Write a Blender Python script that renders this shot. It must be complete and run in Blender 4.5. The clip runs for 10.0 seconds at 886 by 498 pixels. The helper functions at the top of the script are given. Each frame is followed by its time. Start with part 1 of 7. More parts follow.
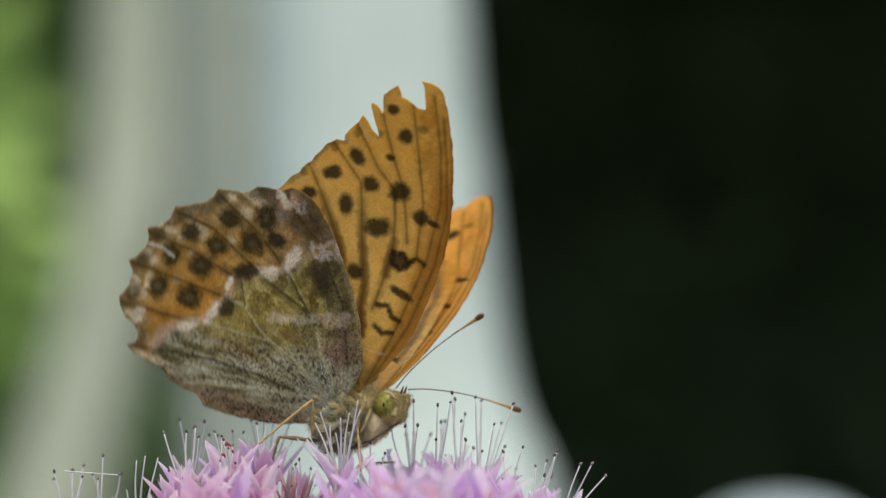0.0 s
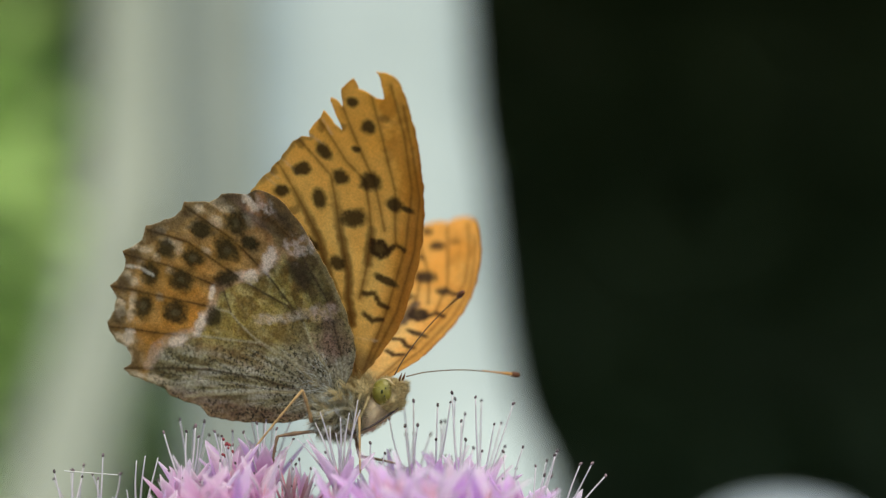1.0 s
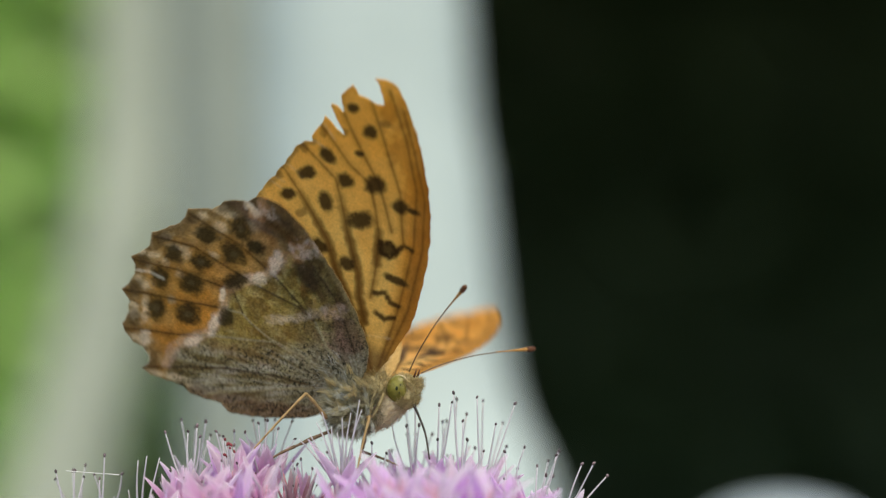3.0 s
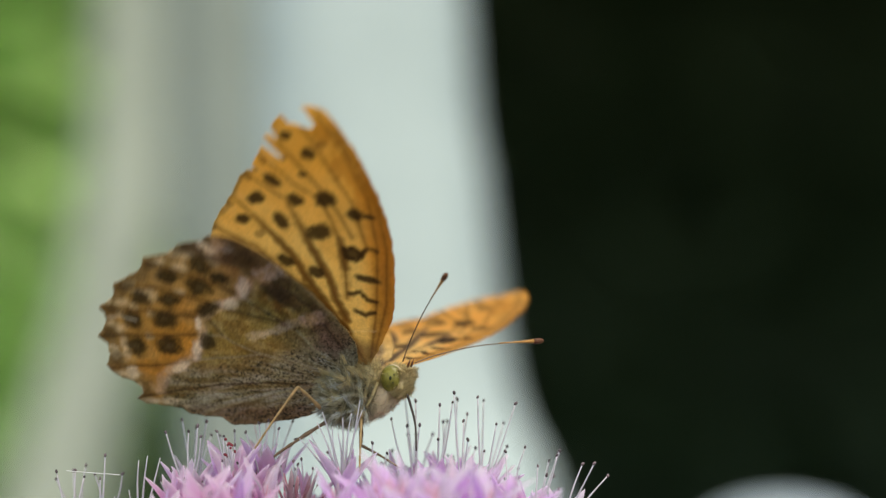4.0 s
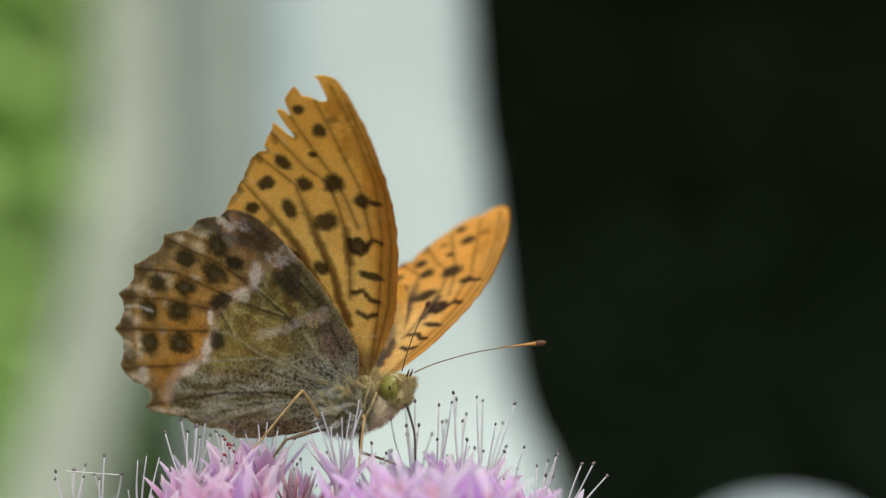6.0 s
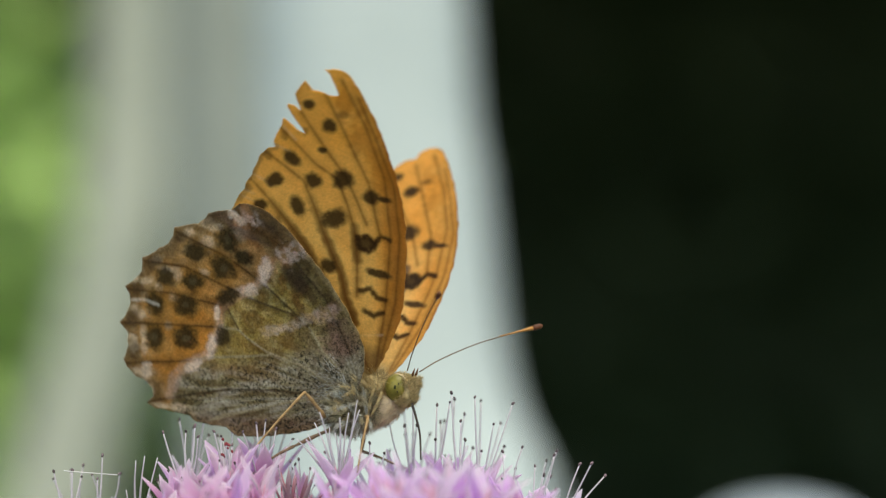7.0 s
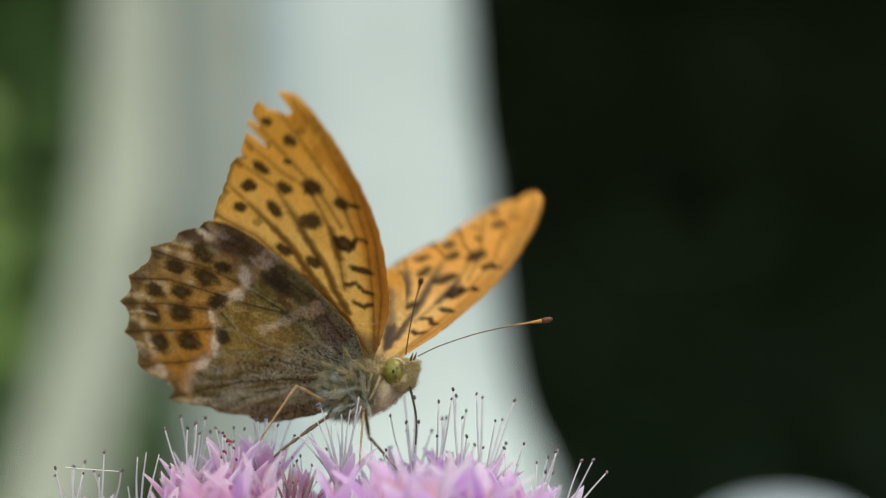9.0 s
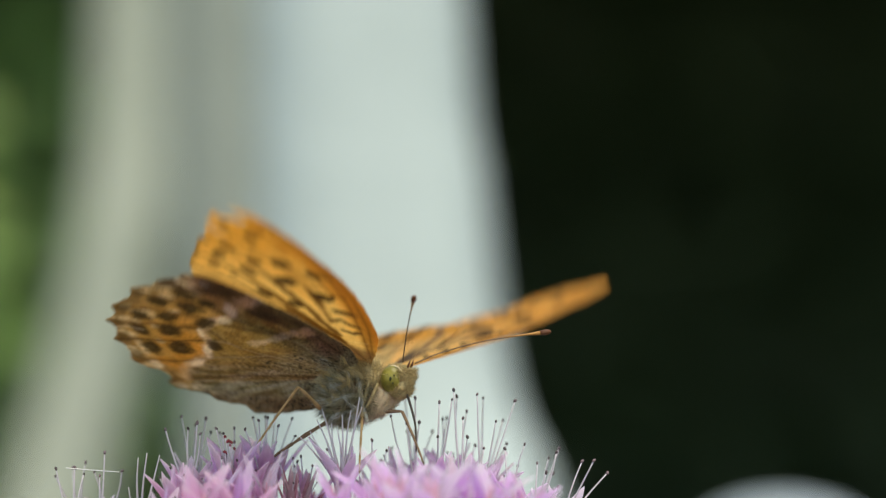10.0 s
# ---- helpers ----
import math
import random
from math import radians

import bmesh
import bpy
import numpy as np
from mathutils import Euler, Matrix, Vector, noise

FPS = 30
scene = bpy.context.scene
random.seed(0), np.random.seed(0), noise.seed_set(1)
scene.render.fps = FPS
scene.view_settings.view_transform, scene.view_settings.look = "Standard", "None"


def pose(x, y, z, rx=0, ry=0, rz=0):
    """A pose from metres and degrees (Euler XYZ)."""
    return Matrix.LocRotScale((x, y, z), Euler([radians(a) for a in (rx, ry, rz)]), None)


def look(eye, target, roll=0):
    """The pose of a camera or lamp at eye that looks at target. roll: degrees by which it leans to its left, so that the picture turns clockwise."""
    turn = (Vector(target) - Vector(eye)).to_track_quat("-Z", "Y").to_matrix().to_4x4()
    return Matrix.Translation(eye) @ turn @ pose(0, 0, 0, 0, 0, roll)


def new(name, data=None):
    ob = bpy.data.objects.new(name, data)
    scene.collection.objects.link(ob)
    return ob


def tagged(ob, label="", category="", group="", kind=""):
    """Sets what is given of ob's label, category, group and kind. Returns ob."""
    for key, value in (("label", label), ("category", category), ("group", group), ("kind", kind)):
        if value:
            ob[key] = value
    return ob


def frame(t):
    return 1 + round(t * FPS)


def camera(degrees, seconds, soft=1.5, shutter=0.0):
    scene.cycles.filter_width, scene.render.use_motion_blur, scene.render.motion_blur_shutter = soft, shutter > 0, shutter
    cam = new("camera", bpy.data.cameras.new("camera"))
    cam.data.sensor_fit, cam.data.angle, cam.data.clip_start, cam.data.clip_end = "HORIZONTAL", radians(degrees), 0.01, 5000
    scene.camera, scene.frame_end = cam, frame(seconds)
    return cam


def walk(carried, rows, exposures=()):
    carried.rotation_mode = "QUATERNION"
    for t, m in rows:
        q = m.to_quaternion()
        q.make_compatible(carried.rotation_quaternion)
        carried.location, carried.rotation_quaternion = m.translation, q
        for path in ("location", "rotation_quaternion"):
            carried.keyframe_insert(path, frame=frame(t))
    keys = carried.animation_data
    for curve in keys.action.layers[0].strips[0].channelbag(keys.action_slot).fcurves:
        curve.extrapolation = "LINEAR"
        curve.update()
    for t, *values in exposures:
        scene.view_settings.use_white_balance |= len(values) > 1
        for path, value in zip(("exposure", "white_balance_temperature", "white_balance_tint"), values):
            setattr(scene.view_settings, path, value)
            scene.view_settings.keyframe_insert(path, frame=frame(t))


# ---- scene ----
from mathutils import geometry

EXPO = 1.1
SUN_EL = 68
SUN_AZ = 168
SUN_WIDE = 45
SKY = 0.13
SUN = 1.6
KELVIN = 8100
TINT = 3
MM = 0.001


# ---- camera: a long macro lens on a tripod, half a metre from the flower ----
cam = camera(12, 10.0, soft=1.3, shutter=0.6)
cam.data.dof.use_dof = True
cam.data.dof.focus_distance = 0.499
cam.data.dof.aperture_fstop = 13.5
EYE_POINT, AIM_POINT = (0, -0.5, 0.5), (0, 0, 0.5)
walk(cam, [(0, look(EYE_POINT, AIM_POINT)), (10.0, look(EYE_POINT, AIM_POINT))], exposures=((0, EXPO - 0.12, KELVIN, TINT), (0.5, EXPO - 0.07, KELVIN, TINT), (1.2, EXPO, KELVIN, TINT), (10.0, EXPO, KELVIN, TINT)))


# ---- light: a bright, hazy sky with a veiled sun high over the garden ----
world = bpy.data.worlds.new("sky")
scene.world = world
world.use_nodes = True
sky = world.node_tree.nodes.new("ShaderNodeTexSky")
sky.sky_type = "NISHITA"
sky.sun_disc = False
sky.sun_elevation, sky.sun_rotation = radians(SUN_EL), radians(SUN_AZ)
back = world.node_tree.nodes["Background"]
back.inputs["Strength"].default_value = SKY
world.node_tree.links.new(sky.outputs["Color"], back.inputs["Color"])
sun = new("sun", bpy.data.lights.new("sun", "SUN"))
sun.data.energy, sun.data.angle, sun.data.color = SUN, radians(SUN_WIDE), (1.0, 0.97, 0.92)
saz, sel = radians(SUN_AZ), radians(SUN_EL)
sun.matrix_world = look((math.sin(saz) * math.cos(sel) * 5, math.cos(saz) * math.cos(sel) * 5, math.sin(sel) * 5 + 0.5), (0, 0, 0.5))


# ---- materials ----
def material(name, rough=0.6, translucent=0.0, metal=0.0, coat=0.0):
    m = bpy.data.materials.new(name)
    m.use_nodes = True
    nt = m.node_tree
    b = nt.nodes["Principled BSDF"]
    b.inputs["Roughness"].default_value = rough
    b.inputs["Metallic"].default_value = metal
    b.inputs["Coat Weight"].default_value = coat
    b.inputs["Specular IOR Level"].default_value = 0.25
    return m, nt, b


def noise_node(nt, scale, detail=4.0, rough=0.55):
    tc = nt.nodes.new("ShaderNodeTexCoord")
    n = nt.nodes.new("ShaderNodeTexNoise")
    n.inputs["Scale"].default_value, n.inputs["Detail"].default_value, n.inputs["Roughness"].default_value = scale, detail, rough
    nt.links.new(tc.outputs["Object"], n.inputs["Vector"])
    return n


def ramp_node(nt, source, stops):
    r = nt.nodes.new("ShaderNodeValToRGB")
    while len(r.color_ramp.elements) < len(stops):
        r.color_ramp.elements.new(0.5)
    for e, (p, c) in zip(r.color_ramp.elements, stops):
        e.position, e.color = p, (*c, 1)
    nt.links.new(source, r.inputs["Fac"])
    return r


def bump_node(nt, b, source, strength, distance):
    bump = nt.nodes.new("ShaderNodeBump")
    bump.inputs["Strength"].default_value, bump.inputs["Distance"].default_value = strength, distance
    nt.links.new(source, bump.inputs["Height"])
    nt.links.new(bump.outputs["Normal"], b.inputs["Normal"])
    return bump


def mix_node(nt, kind, fac, a, b):
    x = nt.nodes.new("ShaderNodeMix")
    x.data_type, x.blend_type = "RGBA", kind
    x.inputs[0].default_value = fac
    nt.links.new(a, x.inputs[6])
    nt.links.new(b, x.inputs[7])
    return x


def see_through(nt, b, colour, share):
    """Thin tissue: part of the light goes through it."""
    t = nt.nodes.new("ShaderNodeBsdfTranslucent")
    nt.links.new(colour, t.inputs["Color"])
    x = nt.nodes.new("ShaderNodeMixShader")
    x.inputs[0].default_value = share
    nt.links.new(b.outputs[0], x.inputs[1])
    nt.links.new(t.outputs[0], x.inputs[2])
    nt.links.new(x.outputs[0], nt.nodes["Material Output"].inputs["Surface"])


def mottled(name, stops, scale, rough=0.6, share=0.0, fine=6.0, bump=0.3, distance=0.0002, coat=0.0, per_object=0.0, per_island=0.0):
    """Two scales of variation between the colours of the ramp, with a fine relief."""
    m, nt, b = material(name, rough, coat=coat)
    n1, n2 = noise_node(nt, scale, 5), noise_node(nt, scale * fine, 3)
    add = nt.nodes.new("ShaderNodeMath")
    add.operation = "MULTIPLY_ADD"
    nt.links.new(n2.outputs["Fac"], add.inputs[0])
    add.inputs[1].default_value = 0.35
    nt.links.new(n1.outputs["Fac"], add.inputs[2])
    r = ramp_node(nt, add.outputs[0], stops)
    colour = r.outputs["Color"]
    if per_object or per_island:
        if per_island:
            src = nt.nodes.new("ShaderNodeNewGeometry").outputs["Random Per Island"]
        else:
            src = nt.nodes.new("ShaderNodeObjectInfo").outputs["Random"]
        k = per_object or per_island
        hsv = nt.nodes.new("ShaderNodeHueSaturation")
        mr = nt.nodes.new("ShaderNodeMapRange")
        mr.inputs["To Min"].default_value, mr.inputs["To Max"].default_value = 1 - k, 1 + k
        nt.links.new(src, mr.inputs["Value"])
        nt.links.new(mr.outputs["Result"], hsv.inputs["Value"])
        nt.links.new(colour, hsv.inputs["Color"])
        colour = hsv.outputs["Color"]
    nt.links.new(colour, b.inputs["Base Color"])
    bump_node(nt, b, n2.outputs["Fac"], bump, distance)
    if share:
        see_through(nt, b, colour, share)
    return m


def wing_material(name, share, grains):
    """Scaled wing membrane: one pattern is laid on the scales, another shows when light comes through."""
    m, nt, b = material(name, 0.55)
    b.inputs["Specular IOR Level"].default_value = 0.08
    n1, n2 = noise_node(nt, 700, 5, 0.6), noise_node(nt, 4200, 3, 0.7)
    r1 = ramp_node(nt, n1.outputs["Fac"], ((0.25, (0.62, 0.58, 0.52)), (0.75, (1.25, 1.25, 1.25))))
    r2 = ramp_node(nt, n2.outputs["Fac"], ((0.32, (0.45, 0.45, 0.43)), (0.68, (1.45, 1.45, 1.45))))
    # black scales sprinkled where the pattern calls for them
    d = nt.nodes.new("ShaderNodeAttribute")
    d.attribute_name = "Dust"
    n3 = noise_node(nt, 2600, 4, 0.75)
    r3 = ramp_node(nt, n3.outputs["Fac"], ((0.49, (0, 0, 0)), (0.58, (1, 1, 1))))
    mul = nt.nodes.new("ShaderNodeMath")
    mul.operation = "MULTIPLY"
    nt.links.new(d.outputs["Fac"], mul.inputs[0])
    nt.links.new(r3.outputs["Color"], mul.inputs[1])
    sides = []
    for name_of, grain in (("Col", grains[0]), ("Thru", grains[1])):
        a = nt.nodes.new("ShaderNodeAttribute")
        a.attribute_name = name_of
        x1 = mix_node(nt, "MULTIPLY", grain, a.outputs["Color"], r1.outputs["Color"])
        x2 = mix_node(nt, "MULTIPLY", grain, x1.outputs[2], r2.outputs["Color"])
        x3 = nt.nodes.new("ShaderNodeMix")
        x3.data_type = "RGBA"
        x3.inputs[7].default_value = (0.03, 0.027, 0.017, 1)
        nt.links.new(mul.outputs[0], x3.inputs[0])
        nt.links.new(x2.outputs[2], x3.inputs[6])
        sides.append(x3.outputs[2])
    nt.links.new(sides[0], b.inputs["Base Color"])
    bump_node(nt, b, n2.outputs["Fac"], 0.3, 0.00006)
    see_through(nt, b, sides[1], share)
    return m


WING = wing_material("wing_scales", 0.66, (0.40, 0.22))
HIND_WING = wing_material("hindwing_scales", 0.50, (0.85, 0.40))
BODY = mottled("body_skin", ((0.3, (0.06, 0.05, 0.035)), (0.8, (0.24, 0.19, 0.11))), 900, 0.8)
FUR_GREY = mottled("olive_fur", ((0.3, (0.13, 0.11, 0.06)), (0.8, (0.42, 0.37, 0.24))), 500, 0.7, share=0.2, per_island=0.6)
FUR_WHITE = mottled("greyish_white_fur", ((0.3, (0.22, 0.22, 0.19)), (0.8, (0.52, 0.52, 0.465))), 500, 0.6, share=0.2, per_island=0.5)
FUR_TAN = mottled("tawny_fur", ((0.3, (0.32, 0.235, 0.10)), (0.8, (0.62, 0.49, 0.26))), 600, 0.7, share=0.3, per_island=0.4)
FUR_PALE = mottled("pale_fur", ((0.3, (0.60, 0.45, 0.27)), (0.8, (0.82, 0.68, 0.48))), 500, 0.7, share=0.35, per_island=0.3)
EYE_GREEN = mottled("olive_compound_eye", ((0.40, (0.085, 0.07, 0.010)), (0.85, (0.25, 0.22, 0.045))), 900, 0.35, coat=0.2, bump=0.15)
EYE_DARK = mottled("dark_pupil_spot", ((0.3, (0.01, 0.012, 0.005)), (0.8, (0.03, 0.035, 0.01))), 900, 0.3)
ANTENNA = mottled("antenna_brown", ((0.3, (0.06, 0.04, 0.025)), (0.8, (0.17, 0.11, 0.06))), 1500, 0.5)
CLUB = mottled("antenna_club_dark", ((0.3, (0.03, 0.015, 0.01)), (0.8, (0.14, 0.05, 0.02))), 900, 0.45)
CLUB_NECK = mottled("antenna_club_orange", ((0.3, (0.22, 0.10, 0.025)), (0.8, (0.42, 0.21, 0.06))), 900, 0.45)
LEG = mottled("leg_ochre", ((0.3, (0.20, 0.115, 0.045)), (0.8, (0.46, 0.30, 0.14))), 1500, 0.55)
LEG_DARK = mottled("leg_brown", ((0.3, (0.08, 0.05, 0.03)), (0.8, (0.24, 0.15, 0.09))), 1500, 0.55)
TONGUE = mottled("proboscis_dark", ((0.3, (0.02, 0.02, 0.02)), (0.8, (0.08, 0.06, 0.05))), 1500, 0.4)


def petal_material(name, base, middle, tip, share=0.55):
    """Rose at the foot of the petal, paler towards its tip, with fine streaks."""
    m, nt, b = material(name, 0.65)
    b.inputs["Specular IOR Level"].default_value = 0.15
    tc = nt.nodes.new("ShaderNodeTexCoord")
    xyz = nt.nodes.new("ShaderNodeSeparateXYZ")
    nt.links.new(tc.outputs["Object"], xyz.inputs[0])
    n1, n2 = noise_node(nt, 300, 4), noise_node(nt, 2500, 3)
    add = nt.nodes.new("ShaderNodeMath")
    add.operation = "MULTIPLY_ADD"
    add.inputs[1].default_value = 1 / 0.0075
    nt.links.new(xyz.outputs["Z"], add.inputs[0])
    off = nt.nodes.new("ShaderNodeMath")
    off.operation = "MULTIPLY_ADD"
    off.inputs[1].default_value, off.inputs[2].default_value = 0.5, -0.2
    nt.links.new(n1.outputs["Fac"], off.inputs[0])
    nt.links.new(off.outputs[0], add.inputs[2])
    r = ramp_node(nt, add.outputs[0], ((0.05, base), (0.5, middle), (0.95, tip)))
    info = nt.nodes.new("ShaderNodeObjectInfo")
    hsv = nt.nodes.new("ShaderNodeHueSaturation")
    sat = nt.nodes.new("ShaderNodeMapRange")
    sat.inputs["To Min"].default_value, sat.inputs["To Max"].default_value = 0.45, 1.3
    nt.links.new(info.outputs["Random"], sat.inputs["Value"])
    nt.links.new(sat.outputs["Result"], hsv.inputs["Saturation"])
    nt.links.new(r.outputs["Color"], hsv.inputs["Color"])
    r2 = ramp_node(nt, n2.outputs["Fac"], ((0.3, (0.9, 0.88, 0.9)), (0.7, (1.0, 1.0, 1.0))))
    x = mix_node(nt, "MULTIPLY", 0.6, hsv.outputs["Color"], r2.outputs["Color"])
    nt.links.new(x.outputs[2], b.inputs["Base Color"])
    bump_node(nt, b, n2.outputs["Fac"], 0.2, 0.0001)
    see_through(nt, b, x.outputs[2], share)
    return m


PETAL = petal_material("lilac_petal", (0.83, 0.56, 0.90), (0.89, 0.68, 0.94), (0.95, 0.84, 0.97), 0.74)
PETAL_ROSE = petal_material("rose_petal", (0.85, 0.52, 0.76), (0.90, 0.66, 0.85), (0.95, 0.84, 0.93), 0.74)
PETAL_DRY = petal_material("withered_petal", (0.36, 0.10, 0.15), (0.50, 0.20, 0.26), (0.66, 0.42, 0.46), 0.3)
STAMEN = mottled("stamen_filament", ((0.3, (0.48, 0.44, 0.49)), (0.8, (0.72, 0.68, 0.73))), 400, 0.5, share=0.3)
ANTHER = mottled("anther_dark", ((0.3, (0.03, 0.025, 0.03)), (0.8, (0.14, 0.10, 0.11))), 1500, 0.6, per_object=0.5)
ANTHER_RED = mottled("anther_crimson", ((0.3, (0.12, 0.015, 0.025)), (0.8, (0.28, 0.05, 0.06))), 1500, 0.6)
CARPEL = mottled("carpel_rose", ((0.3, (0.62, 0.28, 0.42)), (0.8, (0.82, 0.56, 0.68))), 500, 0.45, share=0.3)
FLORET_BASE = mottled("floret_base", ((0.3, (0.58, 0.42, 0.48)), (0.8, (0.76, 0.60, 0.68))), 160, 0.5, share=0.3)
STALK = mottled("sedum_stalk", ((0.3, (0.16, 0.26, 0.10)), (0.8, (0.36, 0.42, 0.22))), 60, 0.5)
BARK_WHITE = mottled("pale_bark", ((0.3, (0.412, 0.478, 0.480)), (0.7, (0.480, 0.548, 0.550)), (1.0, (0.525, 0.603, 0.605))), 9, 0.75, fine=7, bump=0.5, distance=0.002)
# grey bark colour carries the shade of the pale trunk's left side
BARK_SHADED = mottled("shaded_side_bark", ((0.3, (0.25, 0.275, 0.24)), (0.8, (0.345, 0.37, 0.33))), 12, 0.8, fine=7, bump=0.6, distance=0.003)
BARK_BEIGE = mottled("beige_bark", ((0.3, (0.30, 0.325, 0.265)), (0.8, (0.46, 0.48, 0.40))), 12, 0.8, fine=7, bump=0.6, distance=0.003)
# sunlit and shaded leaf greens: the light difference is put into these two colours
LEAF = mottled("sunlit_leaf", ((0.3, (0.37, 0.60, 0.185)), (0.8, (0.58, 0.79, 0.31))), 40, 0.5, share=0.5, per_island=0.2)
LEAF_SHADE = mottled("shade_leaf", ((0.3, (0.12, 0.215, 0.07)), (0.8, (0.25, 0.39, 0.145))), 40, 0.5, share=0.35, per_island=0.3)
# leaf colour kept near black so the hedge reads as deep shade
LEAF_DARK = mottled("shaded_evergreen_leaf", ((0.3, (0.0135, 0.031, 0.0135)), (0.8, (0.038, 0.062, 0.032))), 30, 0.6, per_island=0.3)
SOIL = mottled("garden_soil", ((0.3, (0.03, 0.035, 0.018)), (0.8, (0.09, 0.09, 0.05))), 6, 0.9, fine=9, bump=0.8, distance=0.02)
STONE = mottled("pale_stone", ((0.3, (0.37, 0.45, 0.51)), (0.8, (0.54, 0.63, 0.70))), 25, 0.8, fine=8, bump=0.4, distance=0.001)
THREAD = mottled("spider_silk", ((0.3, (0.6, 0.6, 0.6)), (0.8, (0.8, 0.8, 0.8))), 300, 0.4)


# ---- mesh helpers ----
def mesh_object(name, bm, mats, parent=None, label="", smooth=True):
    me = bpy.data.meshes.new(name)
    bm.to_mesh(me)
    bm.free()
    if smooth:
        for p in me.polygons:
            p.use_smooth = True
    for m in mats if isinstance(mats, (list, tuple)) else [mats]:
        me.materials.append(m)
    ob = new(name, me)
    if parent:
        ob.parent = parent
    if label:
        ob["label"] = label
    return ob


def part(name, bm, mats, parent, label="", smooth=True):
    return mesh_object(name, bm, mats, parent, label, smooth)


def loft(bm, rings, mat=0, close=True):
    """Skin a row of rings (each a list of points of equal count)."""
    vs = [[bm.verts.new(p) for p in r] for r in rings]
    n = len(vs[0])
    for a, b in zip(vs, vs[1:]):
        for i in range(n):
            f = bm.faces.new((a[i], a[(i + 1) % n], b[(i + 1) % n], b[i]))
            f.material_index = mat
    if close:
        for r, flip in ((vs[0], True), (vs[-1], False)):
            f = bm.faces.new(r[::-1] if flip else r)
            f.material_index = mat
    return vs


def tube(bm, path, radii, sides=7, mat=0, squash=1.0):
    """A tapered tube along a path of points."""
    path = [Vector(p) for p in path]
    rings = []
    side = None
    for i, p in enumerate(path):
        d = (path[min(i + 1, len(path) - 1)] - path[max(i - 1, 0)]).normalized()
        if side is None:
            side = d.orthogonal().normalized()
        side = (side - d * side.dot(d)).normalized()
        up = d.cross(side)
        r = radii[i] if isinstance(radii, (list, tuple)) else radii
        rings.append([p + side * (r * math.cos(a)) + up * (r * squash * math.sin(a)) for a in (2 * math.pi * k / sides for k in range(sides))])
    loft(bm, rings, mat)


def curve_points(points, steps):
    """A smooth line through the points (Catmull-Rom)."""
    pts = [Vector(p) for p in points]
    pts = [pts[0] * 2 - pts[1]] + pts + [pts[-1] * 2 - pts[-2]]
    out = []
    for i in range(1, len(pts) - 2):
        a, b, c, d = pts[i - 1], pts[i], pts[i + 1], pts[i + 2]
        for k in range(steps):
            t = k / steps
            out.append(0.5 * (2 * b + (c - a) * t + (2 * a - 5 * b + 4 * c - d) * t * t + (3 * b - a - 3 * c + d) * t ** 3))
    out.append(pts[-2].copy())
    return out


def blob(bm, centre, axes, frame_m=None, rings=14, sides=20, mat=0, rough=0.0):
    """An uneven ellipsoid; frame_m turns it."""
    rows = []
    for i in range(rings + 1):
        th = math.pi * (0.02 + 0.96 * i / rings)
        row = []
        for k in range(sides):
            ph = 2 * math.pi * k / sides
            v = Vector((math.cos(th), math.sin(th) * math.cos(ph), math.sin(th) * math.sin(ph)))
            s = 1 + rough * noise.noise(v * 2.3 + Vector(centre) * 300)
            p = Vector((v.x * axes[0] * s, v.y * axes[1] * s, v.z * axes[2] * s))
            row.append((frame_m @ p if frame_m else p) + Vector(centre))
        rows.append(row)
    loft(bm, rows, mat)


def hairs(bm, roots, length, width, rng, lean=None, droop=0.35, clump=900):
    """Fine tapering hairs, each a bent three-sided spike. roots: (point, normal)."""
    for p, n in roots:
        l = length * rng.uniform(0.5, 1.25)
        d = (n + Vector((rng.gauss(0, 0.3), rng.gauss(0, 0.3), rng.gauss(0, 0.3))) + (lean or Vector())).normalized()
        q = p * clump
        d = (d + 0.8 * Vector((noise.noise(q), noise.noise(q + Vector((5, 1, 3))), noise.noise(q + Vector((2, 8, 4)))))).normalized()
        bend = Vector((rng.gauss(0, droop), rng.gauss(0, droop), rng.gauss(-droop * 0.5, droop)))
        side = d.orthogonal().normalized() * width
        other = d.cross(side)
        mid = p + d * l * 0.55
        tip = mid + (d + bend).normalized() * l * 0.5
        a = [bm.verts.new(p + side), bm.verts.new(p - side * 0.5 + other * 0.8), bm.verts.new(p - side * 0.5 - other * 0.8)]
        b = [bm.verts.new(mid + side * 0.7), bm.verts.new(mid + (other * 0.8 - side * 0.5) * 0.7), bm.verts.new(mid - (other * 0.8 + side * 0.5) * 0.7)]
        t = bm.verts.new(tip)
        for i in range(3):
            j = (i + 1) % 3
            bm.faces.new((a[i], a[j], b[j], b[i]))
            bm.faces.new((b[i], b[j], t))


def surface_roots(rng, centre, axes, frame_m, count, keep):
    out = []
    while len(out) < count:
        v = Vector((rng.gauss(0, 1), rng.gauss(0, 1), rng.gauss(0, 1))).normalized()
        p = frame_m @ Vector((v.x * axes[0], v.y * axes[1], v.z * axes[2]))
        n = (frame_m @ Vector((v.x / axes[0], v.y / axes[1], v.z / axes[2]))).normalized()
        if keep(v):
            out.append((p + Vector(centre), n))
    return out


